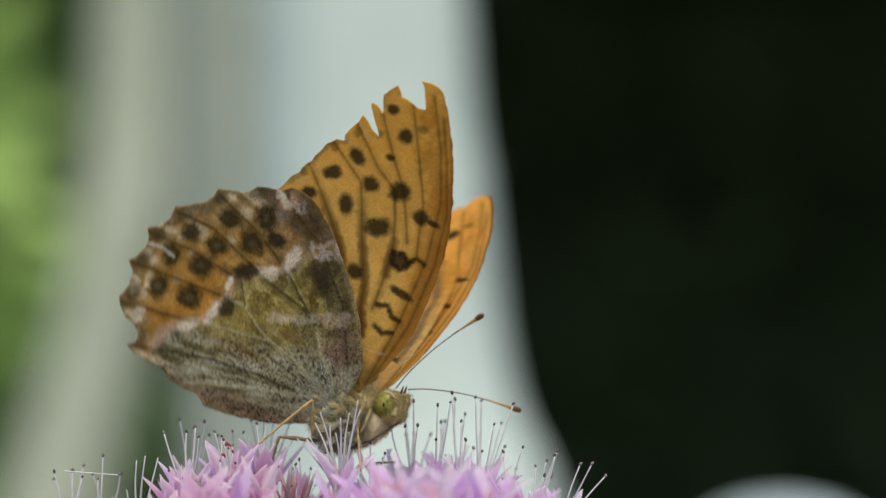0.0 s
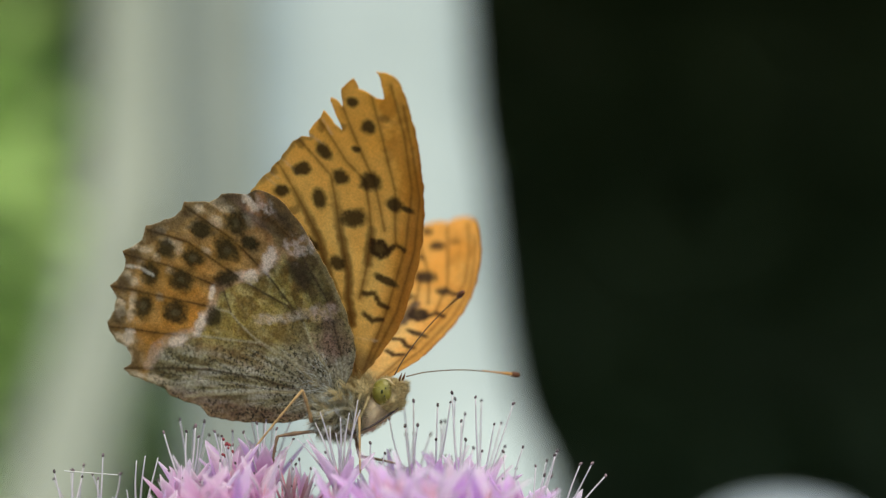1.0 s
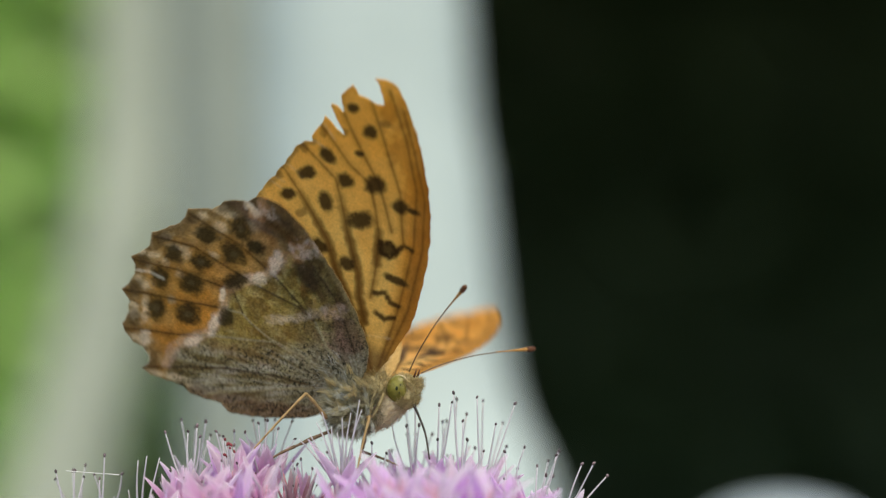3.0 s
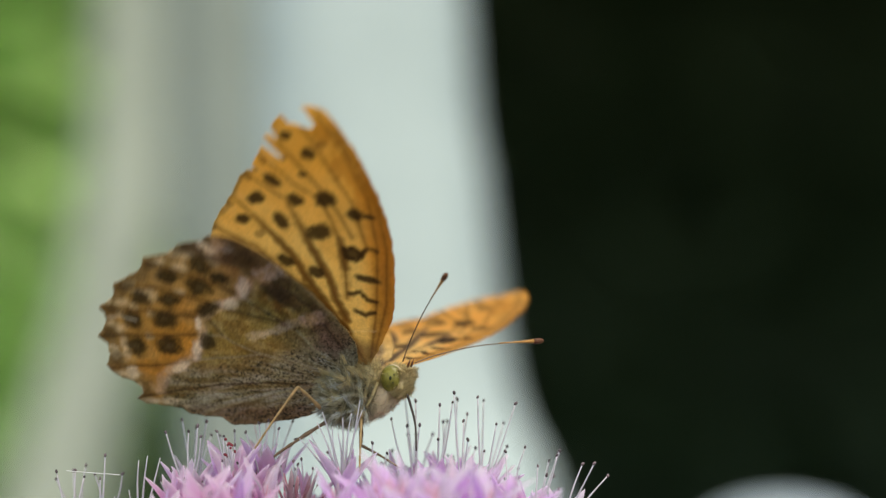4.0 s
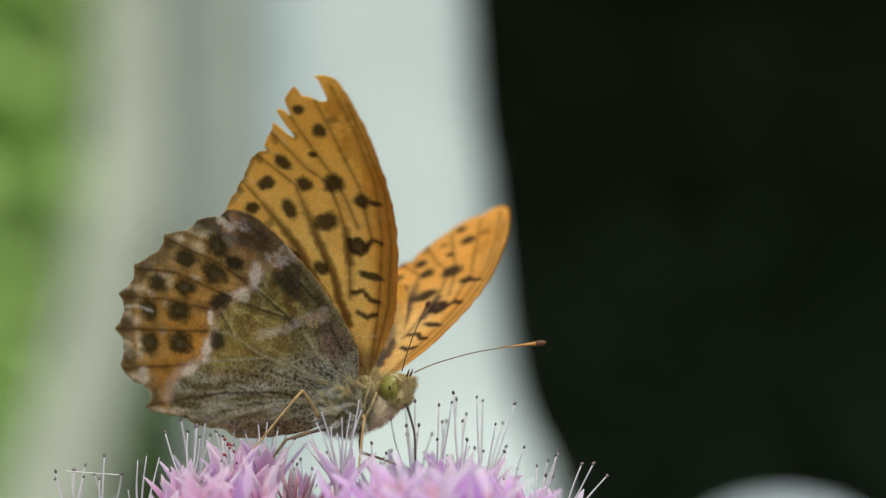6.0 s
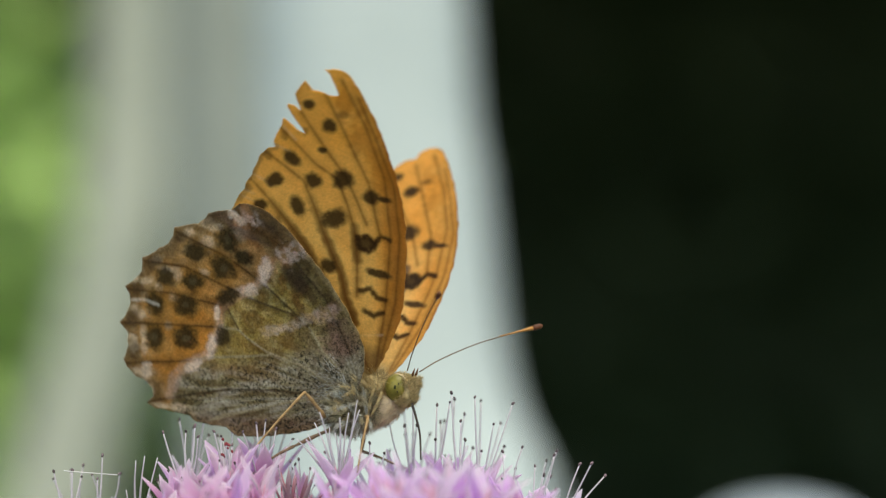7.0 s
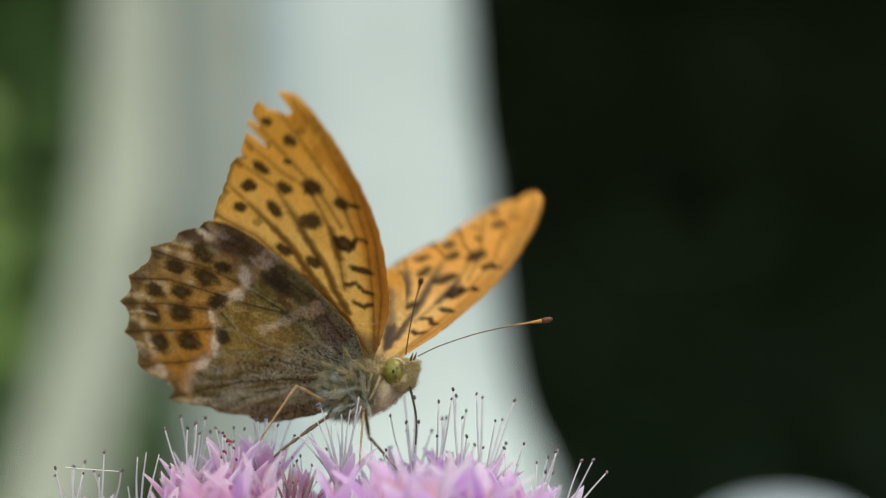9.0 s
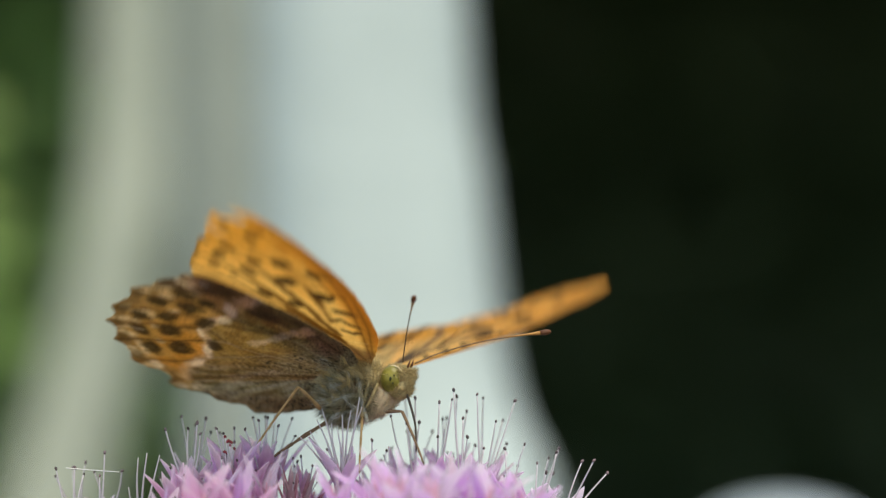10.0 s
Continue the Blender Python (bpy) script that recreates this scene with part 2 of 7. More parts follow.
# ---- ground, trunks and garden behind ----
def build_ground():
    bm = bmesh.new()
    n = 60
    grid = [[bm.verts.new(((i / n - 0.5) * 60, (j / n - 0.5) * 60 + 10, 0.03 * noise.noise(Vector((i * 0.7, j * 0.7, 0))))) for j in range(n + 1)] for i in range(n + 1)]
    for i in range(n):
        for j in range(n):
            bm.faces.new((grid[i][j], grid[i + 1][j], grid[i + 1][j + 1], grid[i][j + 1]))
    ob = mesh_object("ground", bm, SOIL)
    tagged(ob, "dark bare garden soil under the flower bed", "ground", kind="structure")


def trunk(name, stations, depth, mat, label, category, flute=0.06, seed=1, blunt=2.0):
    """A round, slightly fluted trunk through stations (z, x of its left side, x of its right side)."""
    bm = bmesh.new()
    rings = []
    pts = curve_points([(z, a, b) for z, a, b in stations], 8)
    for z, a, b in pts:
        c, r = (a + b) / 2, (b - a) / 2
        row = []
        for k in range(48):
            th = 2 * math.pi * k / 48
            # a blunt, nearly square section
            s = (abs(math.cos(th)) ** blunt + abs(math.sin(th)) ** blunt) ** (-1 / blunt)
            s *= 1 + flute * noise.noise(Vector((math.cos(th) * 1.7, math.sin(th) * 1.7, z * 2.0 + seed * 7)))
            row.append((c + r * s * math.cos(th), depth + r * s * math.sin(th), z))
        rings.append(row)
    loft(bm, rings)
    ob = mesh_object(name, bm, mat)
    tagged(ob, label, category)
    return ob


def leaf_card(bm, base, along, face, length, width, mat=0):
    """A small pointed leaf, folded along its midrib."""
    along, face = along.normalized(), face.normalized()
    side = along.cross(face).normalized()
    face = side.cross(along)
    rows = []
    for t, w in ((0.0, 0.06), (0.3, 0.8), (0.6, 0.9), (1.0, 0.0)):
        c = base + along * (length * t) - face * (length * 0.12 * t * t)
        if w == 0:
            rows.append([bm.verts.new(c)])
        else:
            rows.append([bm.verts.new(c - side * width * w / 2 + face * width * 0.15 * w), bm.verts.new(c), bm.verts.new(c + side * width * w / 2 + face * width * 0.15 * w)])
    for a, b in zip(rows, rows[1:]):
        if len(b) == 3:
            for i in (0, 1):
                bm.faces.new((a[i], a[i + 1], b[i + 1], b[i])).material_index = mat
        else:
            for i in (0, 1):
                bm.faces.new((a[i], a[i + 1], b[0])).material_index = mat


def leaf_cloud(bm, rng, centre, radii, count, length, width, shell=0.45):
    for _ in range(count):
        v = Vector((rng.gauss(0, 1), rng.gauss(0, 1), rng.gauss(0, 1))).normalized() * (shell + (1 - shell) * rng.random())
        v *= 1 + 0.35 * noise.noise(v * 2 + Vector(centre))
        p = Vector(centre) + Vector((v.x * radii[0], v.y * radii[1], v.z * radii[2]))
        along = (v + Vector((rng.gauss(0, 0.6), rng.gauss(0, 0.6), rng.gauss(-0.2, 0.6)))).normalized()
        face = (Vector((0, -0.3, 1)) + Vector((rng.gauss(0, 0.5), rng.gauss(0, 0.5), rng.gauss(0, 0.3)))).normalized()
        leaf_card(bm, p, along, face, length * rng.uniform(0.7, 1.2), width * rng.uniform(0.7, 1.2))


def build_shrub():
    """The sunlit shrub behind the stems; it sways in the wind."""
    rng = random.Random(11)
    base = new("leafy_shrub")
    base.location = SHRUB
    bm = bmesh.new()
    for k in range(5):
        a = k * 1.26
        tube(bm, curve_points([(0.01 * math.cos(a), 0.01 * math.sin(a), 0), (0.05 * math.cos(a), 0.05 * math.sin(a), 0.25), (0.12 * math.cos(a), 0.10 * math.sin(a), 0.6)], 5), [0.007 - 0.0004 * i for i in range(11)], 6)
    part("stem", bm, STALK, base, "thin green woody stems")
    bm = bmesh.new()
    leaf_cloud(bm, rng, (0, 0, 0.52), (0.133, 0.15, 0.46), 4600, 0.042, 0.026, 0.15)
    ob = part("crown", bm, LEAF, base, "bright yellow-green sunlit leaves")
    ob["kind"] = "stuff"
    tagged(base, "bright green leafy shrub swaying out of focus behind", "shrub")
    return base


def build_shade_shrub():
    """A larger shrub further back; its half shade is put into the leaf colour."""
    rng = random.Random(17)
    base = new("shade_shrub")
    base.location = (-0.48, 2.5, 0)
    bm = bmesh.new()
    for k in range(6):
        a = k * 1.05
        tube(bm, curve_points([(0.02 * math.cos(a), 0.02 * math.sin(a), 0), (0.1 * math.cos(a), 0.1 * math.sin(a), 0.3), (0.22 * math.cos(a), 0.18 * math.sin(a), 0.8)], 5), [0.010 - 0.0006 * i for i in range(11)], 6)
    part("stem", bm, STALK, base, "thin woody stems")
    bm = bmesh.new()
    leaf_cloud(bm, rng, (0, 0, 0.55), (0.31, 0.25, 0.62), 3600, 0.075, 0.042, 0.2)
    ob = part("crown", bm, LEAF_SHADE, base, "green leaves coloured darker for half shade")
    ob["kind"] = "stuff"
    tagged(base, "dark green leafy shrub in half shade, out of focus", "shrub")


def build_hedge():
    """A deep, dark evergreen hedge, hollow in front, shaded by an added, unseen overhang."""
    rng = random.Random(5)
    bm = bmesh.new()
    nx, nz = 60, 40
    prof = []
    for j in range(nz + 1):
        s = j / nz
        if s < 0.55:
            prof.append((4.4 + 0.1 * math.sin(s * 9), s / 0.55 * 1.2))
        else:
            # overhang out of view, added to keep skylight off the hedge's face
            q = (s - 0.55) / 0.45
            prof.append((4.4 - 2.4 * q, 1.2 + 0.25 * math.sin(q * math.pi) - 0.1 * q))
    # over the top and down the back
    shell = prof + [(2.05, 1.35), (2.6, 1.85), (3.6, 2.05), (4.6, 1.95), (5.1, 1.4), (5.15, 0.7), (5.15, 0.0)]
    rows = []
    for j, (y, z) in enumerate(shell):
        rows.append([bm.verts.new((-4 + 8 * i / nx, y + 0.12 * noise.noise(Vector((i * 0.5, j * 0.5, 1))), max(0, z + 0.08 * noise.noise(Vector((i * 0.5, j * 0.5, 4)))))) for i in range(nx + 1)])
    for a, b in zip(rows, rows[1:]):
        for i in range(nx):
            bm.faces.new((a[i], a[i + 1], b[i + 1], b[i]))
    for _ in range(3500):
        x, k = rng.uniform(-2.2, 2.6), rng.random()
        j = min(int(k * nz), nz - 1)
        y, z = prof[j]
        leaf_card(bm, Vector((x, y - rng.uniform(0, 0.15), z - (0.05 if j > nz * 0.55 else 0))), Vector((rng.gauss(0, 1), rng.gauss(-0.3, 0.6), rng.gauss(-0.2, 1))), Vector((rng.gauss(0, 0.6), -1, rng.gauss(0.4, 0.6))), 0.09, 0.05)
    for _ in range(3000):
        (y0, z0), (y1, z1) = rng.choice(list(zip(shell[nz:], shell[nz + 1:])))
        k, x = rng.random(), rng.uniform(-4, 4)
        leaf_card(bm, Vector((x, y0 + (y1 - y0) * k, z0 + (z1 - z0) * k)), Vector((rng.gauss(0, 1), rng.gauss(0, 1), rng.gauss(0.3, 0.6))), Vector((rng.gauss(0, 0.5), rng.gauss(0, 0.5), 1)), 0.11, 0.06)
    for edge in (0, nx):
        bm.faces.new([r[edge] for r in rows][::1 if edge else -1])
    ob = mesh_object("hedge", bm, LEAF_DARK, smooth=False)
    tagged(ob, "deep dark evergreen hedge shaded by added overhang, far out of focus", "hedge", kind="stuff")


def build_garden_post():
    bm = bmesh.new()
    rings = []
    for z, r in ((0, 0.044), (0.05, 0.043), (0.25, 0.0395), (0.360, 0.0385), (0.377, 0.0378), (0.391, 0.0355), (0.401, 0.031), (0.408, 0.0245), (0.4125, 0.0150), (0.4142, 0.007), (0.4147, 0.001)):
        rings.append([(POST[0] + r * math.cos(a), POST[1] + r * math.sin(a), z) for a in (2 * math.pi * k / 32 for k in range(32))])
    loft(bm, rings)
    tagged(mesh_object("garden_post", bm, STONE), "pale grey garden post with a rounded top", "post")


build_ground()
# each station: height, left side, right side of the trunk
trunk("pale_trunk", ((0.0, -0.12, 0.185), (0.2529, -0.0729, 0.0947), (0.3847, -0.0597, 0.0436), (0.4366, -0.0514, 0.0298), (0.4572, -0.0498, 0.0208), (0.4794, -0.049, 0.0159), (0.5165, -0.049, 0.0116), (0.5576, -0.0498, 0.0068), (0.7471, -0.0531, -0.0041), (1.5, -0.07, -0.012)), 0.62, BARK_WHITE, "pale smooth tree trunk flaring at its foot, out of focus", "tree trunk", 0.03, 1, 2.5)
# extra trunk in darker bark, added as the pale trunk's shaded side
trunk("shaded_side_trunk", ((0.0, -0.15, -0.03), (0.2382, -0.1047, -0.0314), (0.4162, -0.0943, -0.0367), (0.5838, -0.1026, -0.0367), (0.9189, -0.1047, -0.0471), (1.5, -0.105, -0.05)), 1.05, BARK_SHADED, "added grey tree trunk for pale trunk's shaded side, out of focus", "tree trunk", 0.05, 2, 3.0)
trunk("leaning_stem", ((0.0, -0.36, -0.29), (0.1567, -0.2746, -0.2129), (0.3846, -0.2024, -0.1553), (0.5, -0.1716, -0.1292), (0.6154, -0.1608, -0.1239), (1.0493, -0.1451, -0.1099), (1.8, -0.13, -0.08)), 1.45, BARK_BEIGE, "leaning beige stem with weathered bark, out of focus", "tree stem", 0.05, 3, 3.0)
SHRUB = Vector((-0.315, 1.75, 0))
POST = (0.113, 0.9)
shrub = build_shrub()
build_shade_shrub()
build_hedge()
build_garden_post()


# ---- the butterfly's wings: u runs forward, v outward, in millimetres from the hinge ----
FORE_EDGE = [(-1.0, -1.0), (0.6, 2.0), (1.9, 4.6), (3.1, 7.9), (3.8, 13.4), (4.1, 18.4), (3.5, 23.8), (2.0, 29.7), (0.3, 34.0), (-1.2, 36.9), (-2.2, 37.7)]
FORE_TORN = [(-3.4, 37.9), (-4.3, 37.8), (-3.7, 36.9), (-3.2, 35.9), (-2.9, 34.6), (-3.8, 34.4), (-4.7, 34.8), (-5.5, 35.1), (-6.1, 35.2), (-6.3, 35.7), (-6.8, 36.3), (-7.5, 35.6), (-8.2, 34.6), (-7.9, 33.5), (-7.7, 32.5), (-8.6, 33.1), (-9.2, 33.3), (-9.3, 32.9), (-8.7, 31.9), (-7.9, 30.6), (-7.3, 29.6), (-8.3, 30.1), (-9.1, 30.8), (-9.9, 31.4), (-10.5, 30.2), (-11.5, 28.3)]
FORE_WHOLE = [(-3.6, 37.7), (-4.6, 36.9), (-4.9, 36.2), (-6.2, 36.0), (-7.6, 34.6), (-8.6, 33.0), (-9.6, 31.4), (-11.2, 29.0)]
FORE_BACK = [(-11.3, 27.7), (-12.3, 27.5), (-13.2, 26.7), (-13.6, 25.8), (-14.2, 24.7), (-14.5, 24.0), (-15.3, 22.9), (-15.5, 22.2), (-16.2, 21.4), (-16.9, 20.3), (-17.2, 19.6), (-17.9, 18.3), (-18.3, 16.2), (-17.6, 13.0), (-15.5, 10.5), (-13.5, 8.0), (-11.0, 5.2), (-8.0, 2.4), (-5.0, 0.2), (-2.4, -0.6)]
HIND_EDGE = [(-2.0, -2.7), (-1.3, 1.1), (-1.8, 4.1), (-3.6, 7.3), (-6.0, 10.6), (-9.0, 13.9), (-12.4, 16.9), (-15.5, 18.5), (-18.0, 18.5)]
HIND_SCALLOP = [(-18.9, 17.5), (-21.9, 16.6), (-22.3, 15.9), (-23.4, 15.0), (-26.3, 13.95), (-26.6, 12.8), (-27.1, 11.7), (-28.8, 10.5), (-30.4, 9.3), (-30.6, 7.7), (-31.4, 6.5), (-32.75, 5.2), (-32.2, 4.2), (-32.1, 2.9), (-32.8, 1.4), (-33.45, 0.4), (-32.3, -0.9), (-32.2, -2.4), (-32.8, -4.2), (-32.3, -5.2), (-31.0, -6.3), (-29.7, -6.5), (-28.8, -7.5), (-28.75, -8.4), (-29.6, -9.2)]
HIND_BACK = [(-28.4, -9.6), (-26.2, -9.8), (-23.9, -9.9), (-22.8, -10.4), (-20.7, -10.4), (-18.8, -10.3), (-17.7, -11.0), (-15.8, -10.9), (-13.5, -10.4), (-10.6, -9.5), (-7.4, -8.2), (-3.6, -5.9)]
# the line along which the hindwing's lower lobe folds
FOLD = [(-29.6, -9.2), (-4.6, -3.8)]
HIND_SPAN = (-11.1, 18.6)
# spots: u, v, half length, half width, turn in degrees
FORE_SPOTS = [(-4.3, 30.7, 0.85, 0.75, 20), (-5.4, 27.7, 0.5, 0.4, 0), (-9.3, 26.4, 1.0, 0.75, -30), (-6.8, 23.8, 0.95, 0.9, 0), (-3.2, 24.0, 1.25, 1.05, 20), (-11.6, 23.5, 1.05, 0.7, 20), (-9.1, 20.4, 0.85, 1.15, 15), (-4.6, 19.0, 1.55, 1.05, 20), (0.1, 21.9, 0.95, 0.75, 0), (1.6, 21.7, 0.9, 0.35, -10), (-13.8, 20.1, 0.95, 0.7, 30), (-9.3, 14.4, 1.0, 0.75, -30), (-5.7, 13.0, 0.95, 0.85, 0), (0.4, 12.3, 1.35, 0.45, -14), (-6.6, 33.3, 0.7, 0.6, 0)]
FORE_FAINT = [(-12.0, 18.1, 0.8, 0.5, 30), (-2.5, 32.2, 0.6, 0.5, 0), (-7.5, 29.9, 0.6, 0.5, 0), (-12.3, 26.5, 0.6, 0.5, 0), (-15.0, 22.4, 0.5, 0.5, 0), (-10.0, 29.2, 0.5, 0.6, 0)]
FORE_VEINS = [[(-4.6, 35.1), (-2.4, 29.7), (-0.1, 23.7), (0.9, 17.3)], [(-7.6, 32.4), (-5.8, 29.2), (-2.9, 24.6), (-0.6, 18.5)], [(-10.3, 30.2), (-6.4, 26.0), (-3.8, 24.1), (-3.0, 21.3), (-2.2, 18.1), (-2.1, 14.0), (-2.4, 9.4)],
              [(-13.0, 27.4), (-8.0, 23.7), (-7.2, 21.3), (-6.2, 17.7), (-5.1, 14.5), (-4.2, 12.1), (-3.8, 9.2), (-2.9, 6.0)], [(-15.7, 24.4), (-14.2, 23.1), (-12.2, 20.6), (-10.0, 17.7), (-8.3, 15.4), (-7.0, 11.8), (-5.9, 9.8), (-3.4, 4.6)], [(-0.5, 34.3), (1.4, 28.9), (3.0, 23.5), (3.3, 17.0), (2.3, 8.7), (0.1, 1.6)],
              [(-17.4, 18.6), (-12.5, 15.8), (-7.5, 10.5), (-3.0, 4.0), (-1.5, 0.0)], [(-2.3, 36.5), (0.2, 30.5), (1.9, 24.5), (2.2, 17.5), (1.0, 8.0), (-0.6, 0.5)]]
FORE_STREAKS = [FORE_VEINS[3][2:], FORE_VEINS[4][2:], FORE_VEINS[2][4:6], FORE_VEINS[6][2:4]]
FORE_WAVES = [[(-2.0, 10.1), (-0.8, 10.3), (0.2, 9.2), (1.1, 9.1)], [(-1.5, 7.5), (-0.5, 6.9), (0.7, 7.4)], [(-1.9, 16.9), (-0.6, 17.0), (0.2, 16.0), (-0.6, 15.0), (-1.8, 15.4), (-1.9, 16.9)], [(0.2, 16.2), (1.0, 17.0), (2.1, 16.6)]]
HIND_SPOTS = [(-27.4, 7.5, 1.0, 1.0, 0), (-23.5, 11.3, 1.15, 1.05, 20), (-19.4, 13.6, 1.25, 1.15, 0), (-20.0, 9.8, 1.35, 1.25, 0), (-23.8, 7.5, 1.15, 0.95, 0), (-24.7, 4.3, 1.35, 1.2, 0), (-24.6, 0.1, 1.35, 1.15, 0), (-28.7, -0.6, 0.95, 1.4, 0), (-28.7, 3.8, 1.0, 1.2, 0), (-17.2, 11.7, 0.9, 0.8, 0), (-19.7, 1.1, 0.75, 1.0, 0), (-19.2, 6.4, 1.3, 0.8, 30)]
HIND_EDGE_SPOTS = [(-31.0, 5.2, 0.9, 1.0, 0), (-31.7, 1.2, 0.8, 1.1, 0), (-31.4, -3.0, 0.8, 1.2, 0), (-29.0, 9.2, 1.1, 0.8, 40), (-25.5, 12.9, 1.0, 0.6, 40), (-21.6, 15.8, 1.1, 0.6, 40)]
HIND_SILVER = [(-26.5, -7.6), (-25.9, -5.5), (-25.1, -4.1), (-23.1, -2.7), (-21.6, -1.2), (-20.6, 0.8), (-20.1, 2.4), (-20.3, 4.2), (-19.6, 5.8), (-18.3, 6.7), (-16.6, 7.6), (-14.7, 9.6), (-13.9, 11.2), (-12.2, 13.3), (-10.4, 14.5)]
HIND_SILVER_IN = [(-14.3, 2.7), (-12.2, 3.7), (-10.3, 4.5), (-8.4, 5.8), (-6.2, 7.0)]
HIND_VEINS = [[(-33.1, 0.4), (-26.2, 1.5), (-22.5, 2.0), (-17.7, 2.5), (-16.3, 1.6), (-13.9, 0.4), (-8.7, -0.6), (-5.7, -2.1), (-4.3, -2.6)], [(-32.4, -4.7), (-25.8, -3.1), (-22.0, -2.0), (-13.2, 0.1)], [(-29.6, -9.2), (-24.1, -7.2), (-18.9, -5.4), (-13.0, -4.3), (-7.1, -3.8)], [(-32.5, 4.9), (-26.6, 5.5), (-19.4, 5.0), (-17.7, 2.6)],
              [(-30.2, 9.0), (-24.8, 9.2), (-18.0, 7.0), (-11.0, 5.8), (-8.5, 4.4)], [(-26.0, 13.4), (-20.0, 11.6), (-14.0, 8.6), (-8.5, 4.4)], [(-21.1, -9.9), (-17.4, -8.2), (-12.9, -6.4), (-10.0, -5.1), (-6.9, -4.0)], [(-18.5, 17.0), (-12.0, 14.0), (-6.5, 8.5), (-3.0, 2.0)], [(-8.5, 4.4), (-6.6, 1.7), (-4.7, 0.3)]]


def outline(rows, step, wobble):
    """Closed outline resampled evenly, a little frayed."""
    out = []
    n = len(rows)
    for i in range(n):
        a, b = Vector(rows[i]), Vector(rows[(i + 1) % n])
        k = max(1, round((b - a).length / step))
        for j in range(k):
            p = a.lerp(b, j / k)
            q = Vector((p.x, p.y, 0)) * 0.9
            out.append((p.x + wobble * noise.noise(q), p.y + wobble * noise.noise(q + Vector((9, 3, 7)))))
    return out


def smooth_edge(rows, steps=4):
    return [(p.x, p.y) for p in curve_points([(a, b, 0) for a, b in rows], steps)]


def line_distance(P, line):
    best = np.full(len(P), 1e9)
    for a, b in zip(line, line[1:]):
        a, b = np.array(a, float), np.array(b, float)
        t = np.clip(((P - a) @ (b - a)) / ((b - a) @ (b - a)), 0, 1)
        best = np.minimum(best, np.hypot(*(P - a - t[:, None] * (b - a)).T))
    return best


def soft(x, edge, width):
    return np.clip((edge - x) / width + 0.5, 0, 1)


def spot_mask(P, N, spots, fray=0.3):
    m = np.zeros(len(P))
    for u, v, a, b, turn in spots:
        c, s = math.cos(radians(turn)), math.sin(radians(turn))
        du, dv = P[:, 0] - u, P[:, 1] - v
        r = np.hypot((du * c + dv * s) / a, (-du * s + dv * c) / b)
        m = np.maximum(m, soft(r + fray * N, 1.0, 0.55))
    return m


def lay(col, mask, colour):
    return col + (np.array(colour) - col) * mask[:, None]


def fine_noise(P, scale, seed):
    return np.array([noise.noise(Vector((u * scale, v * scale, seed))) for u, v in P])


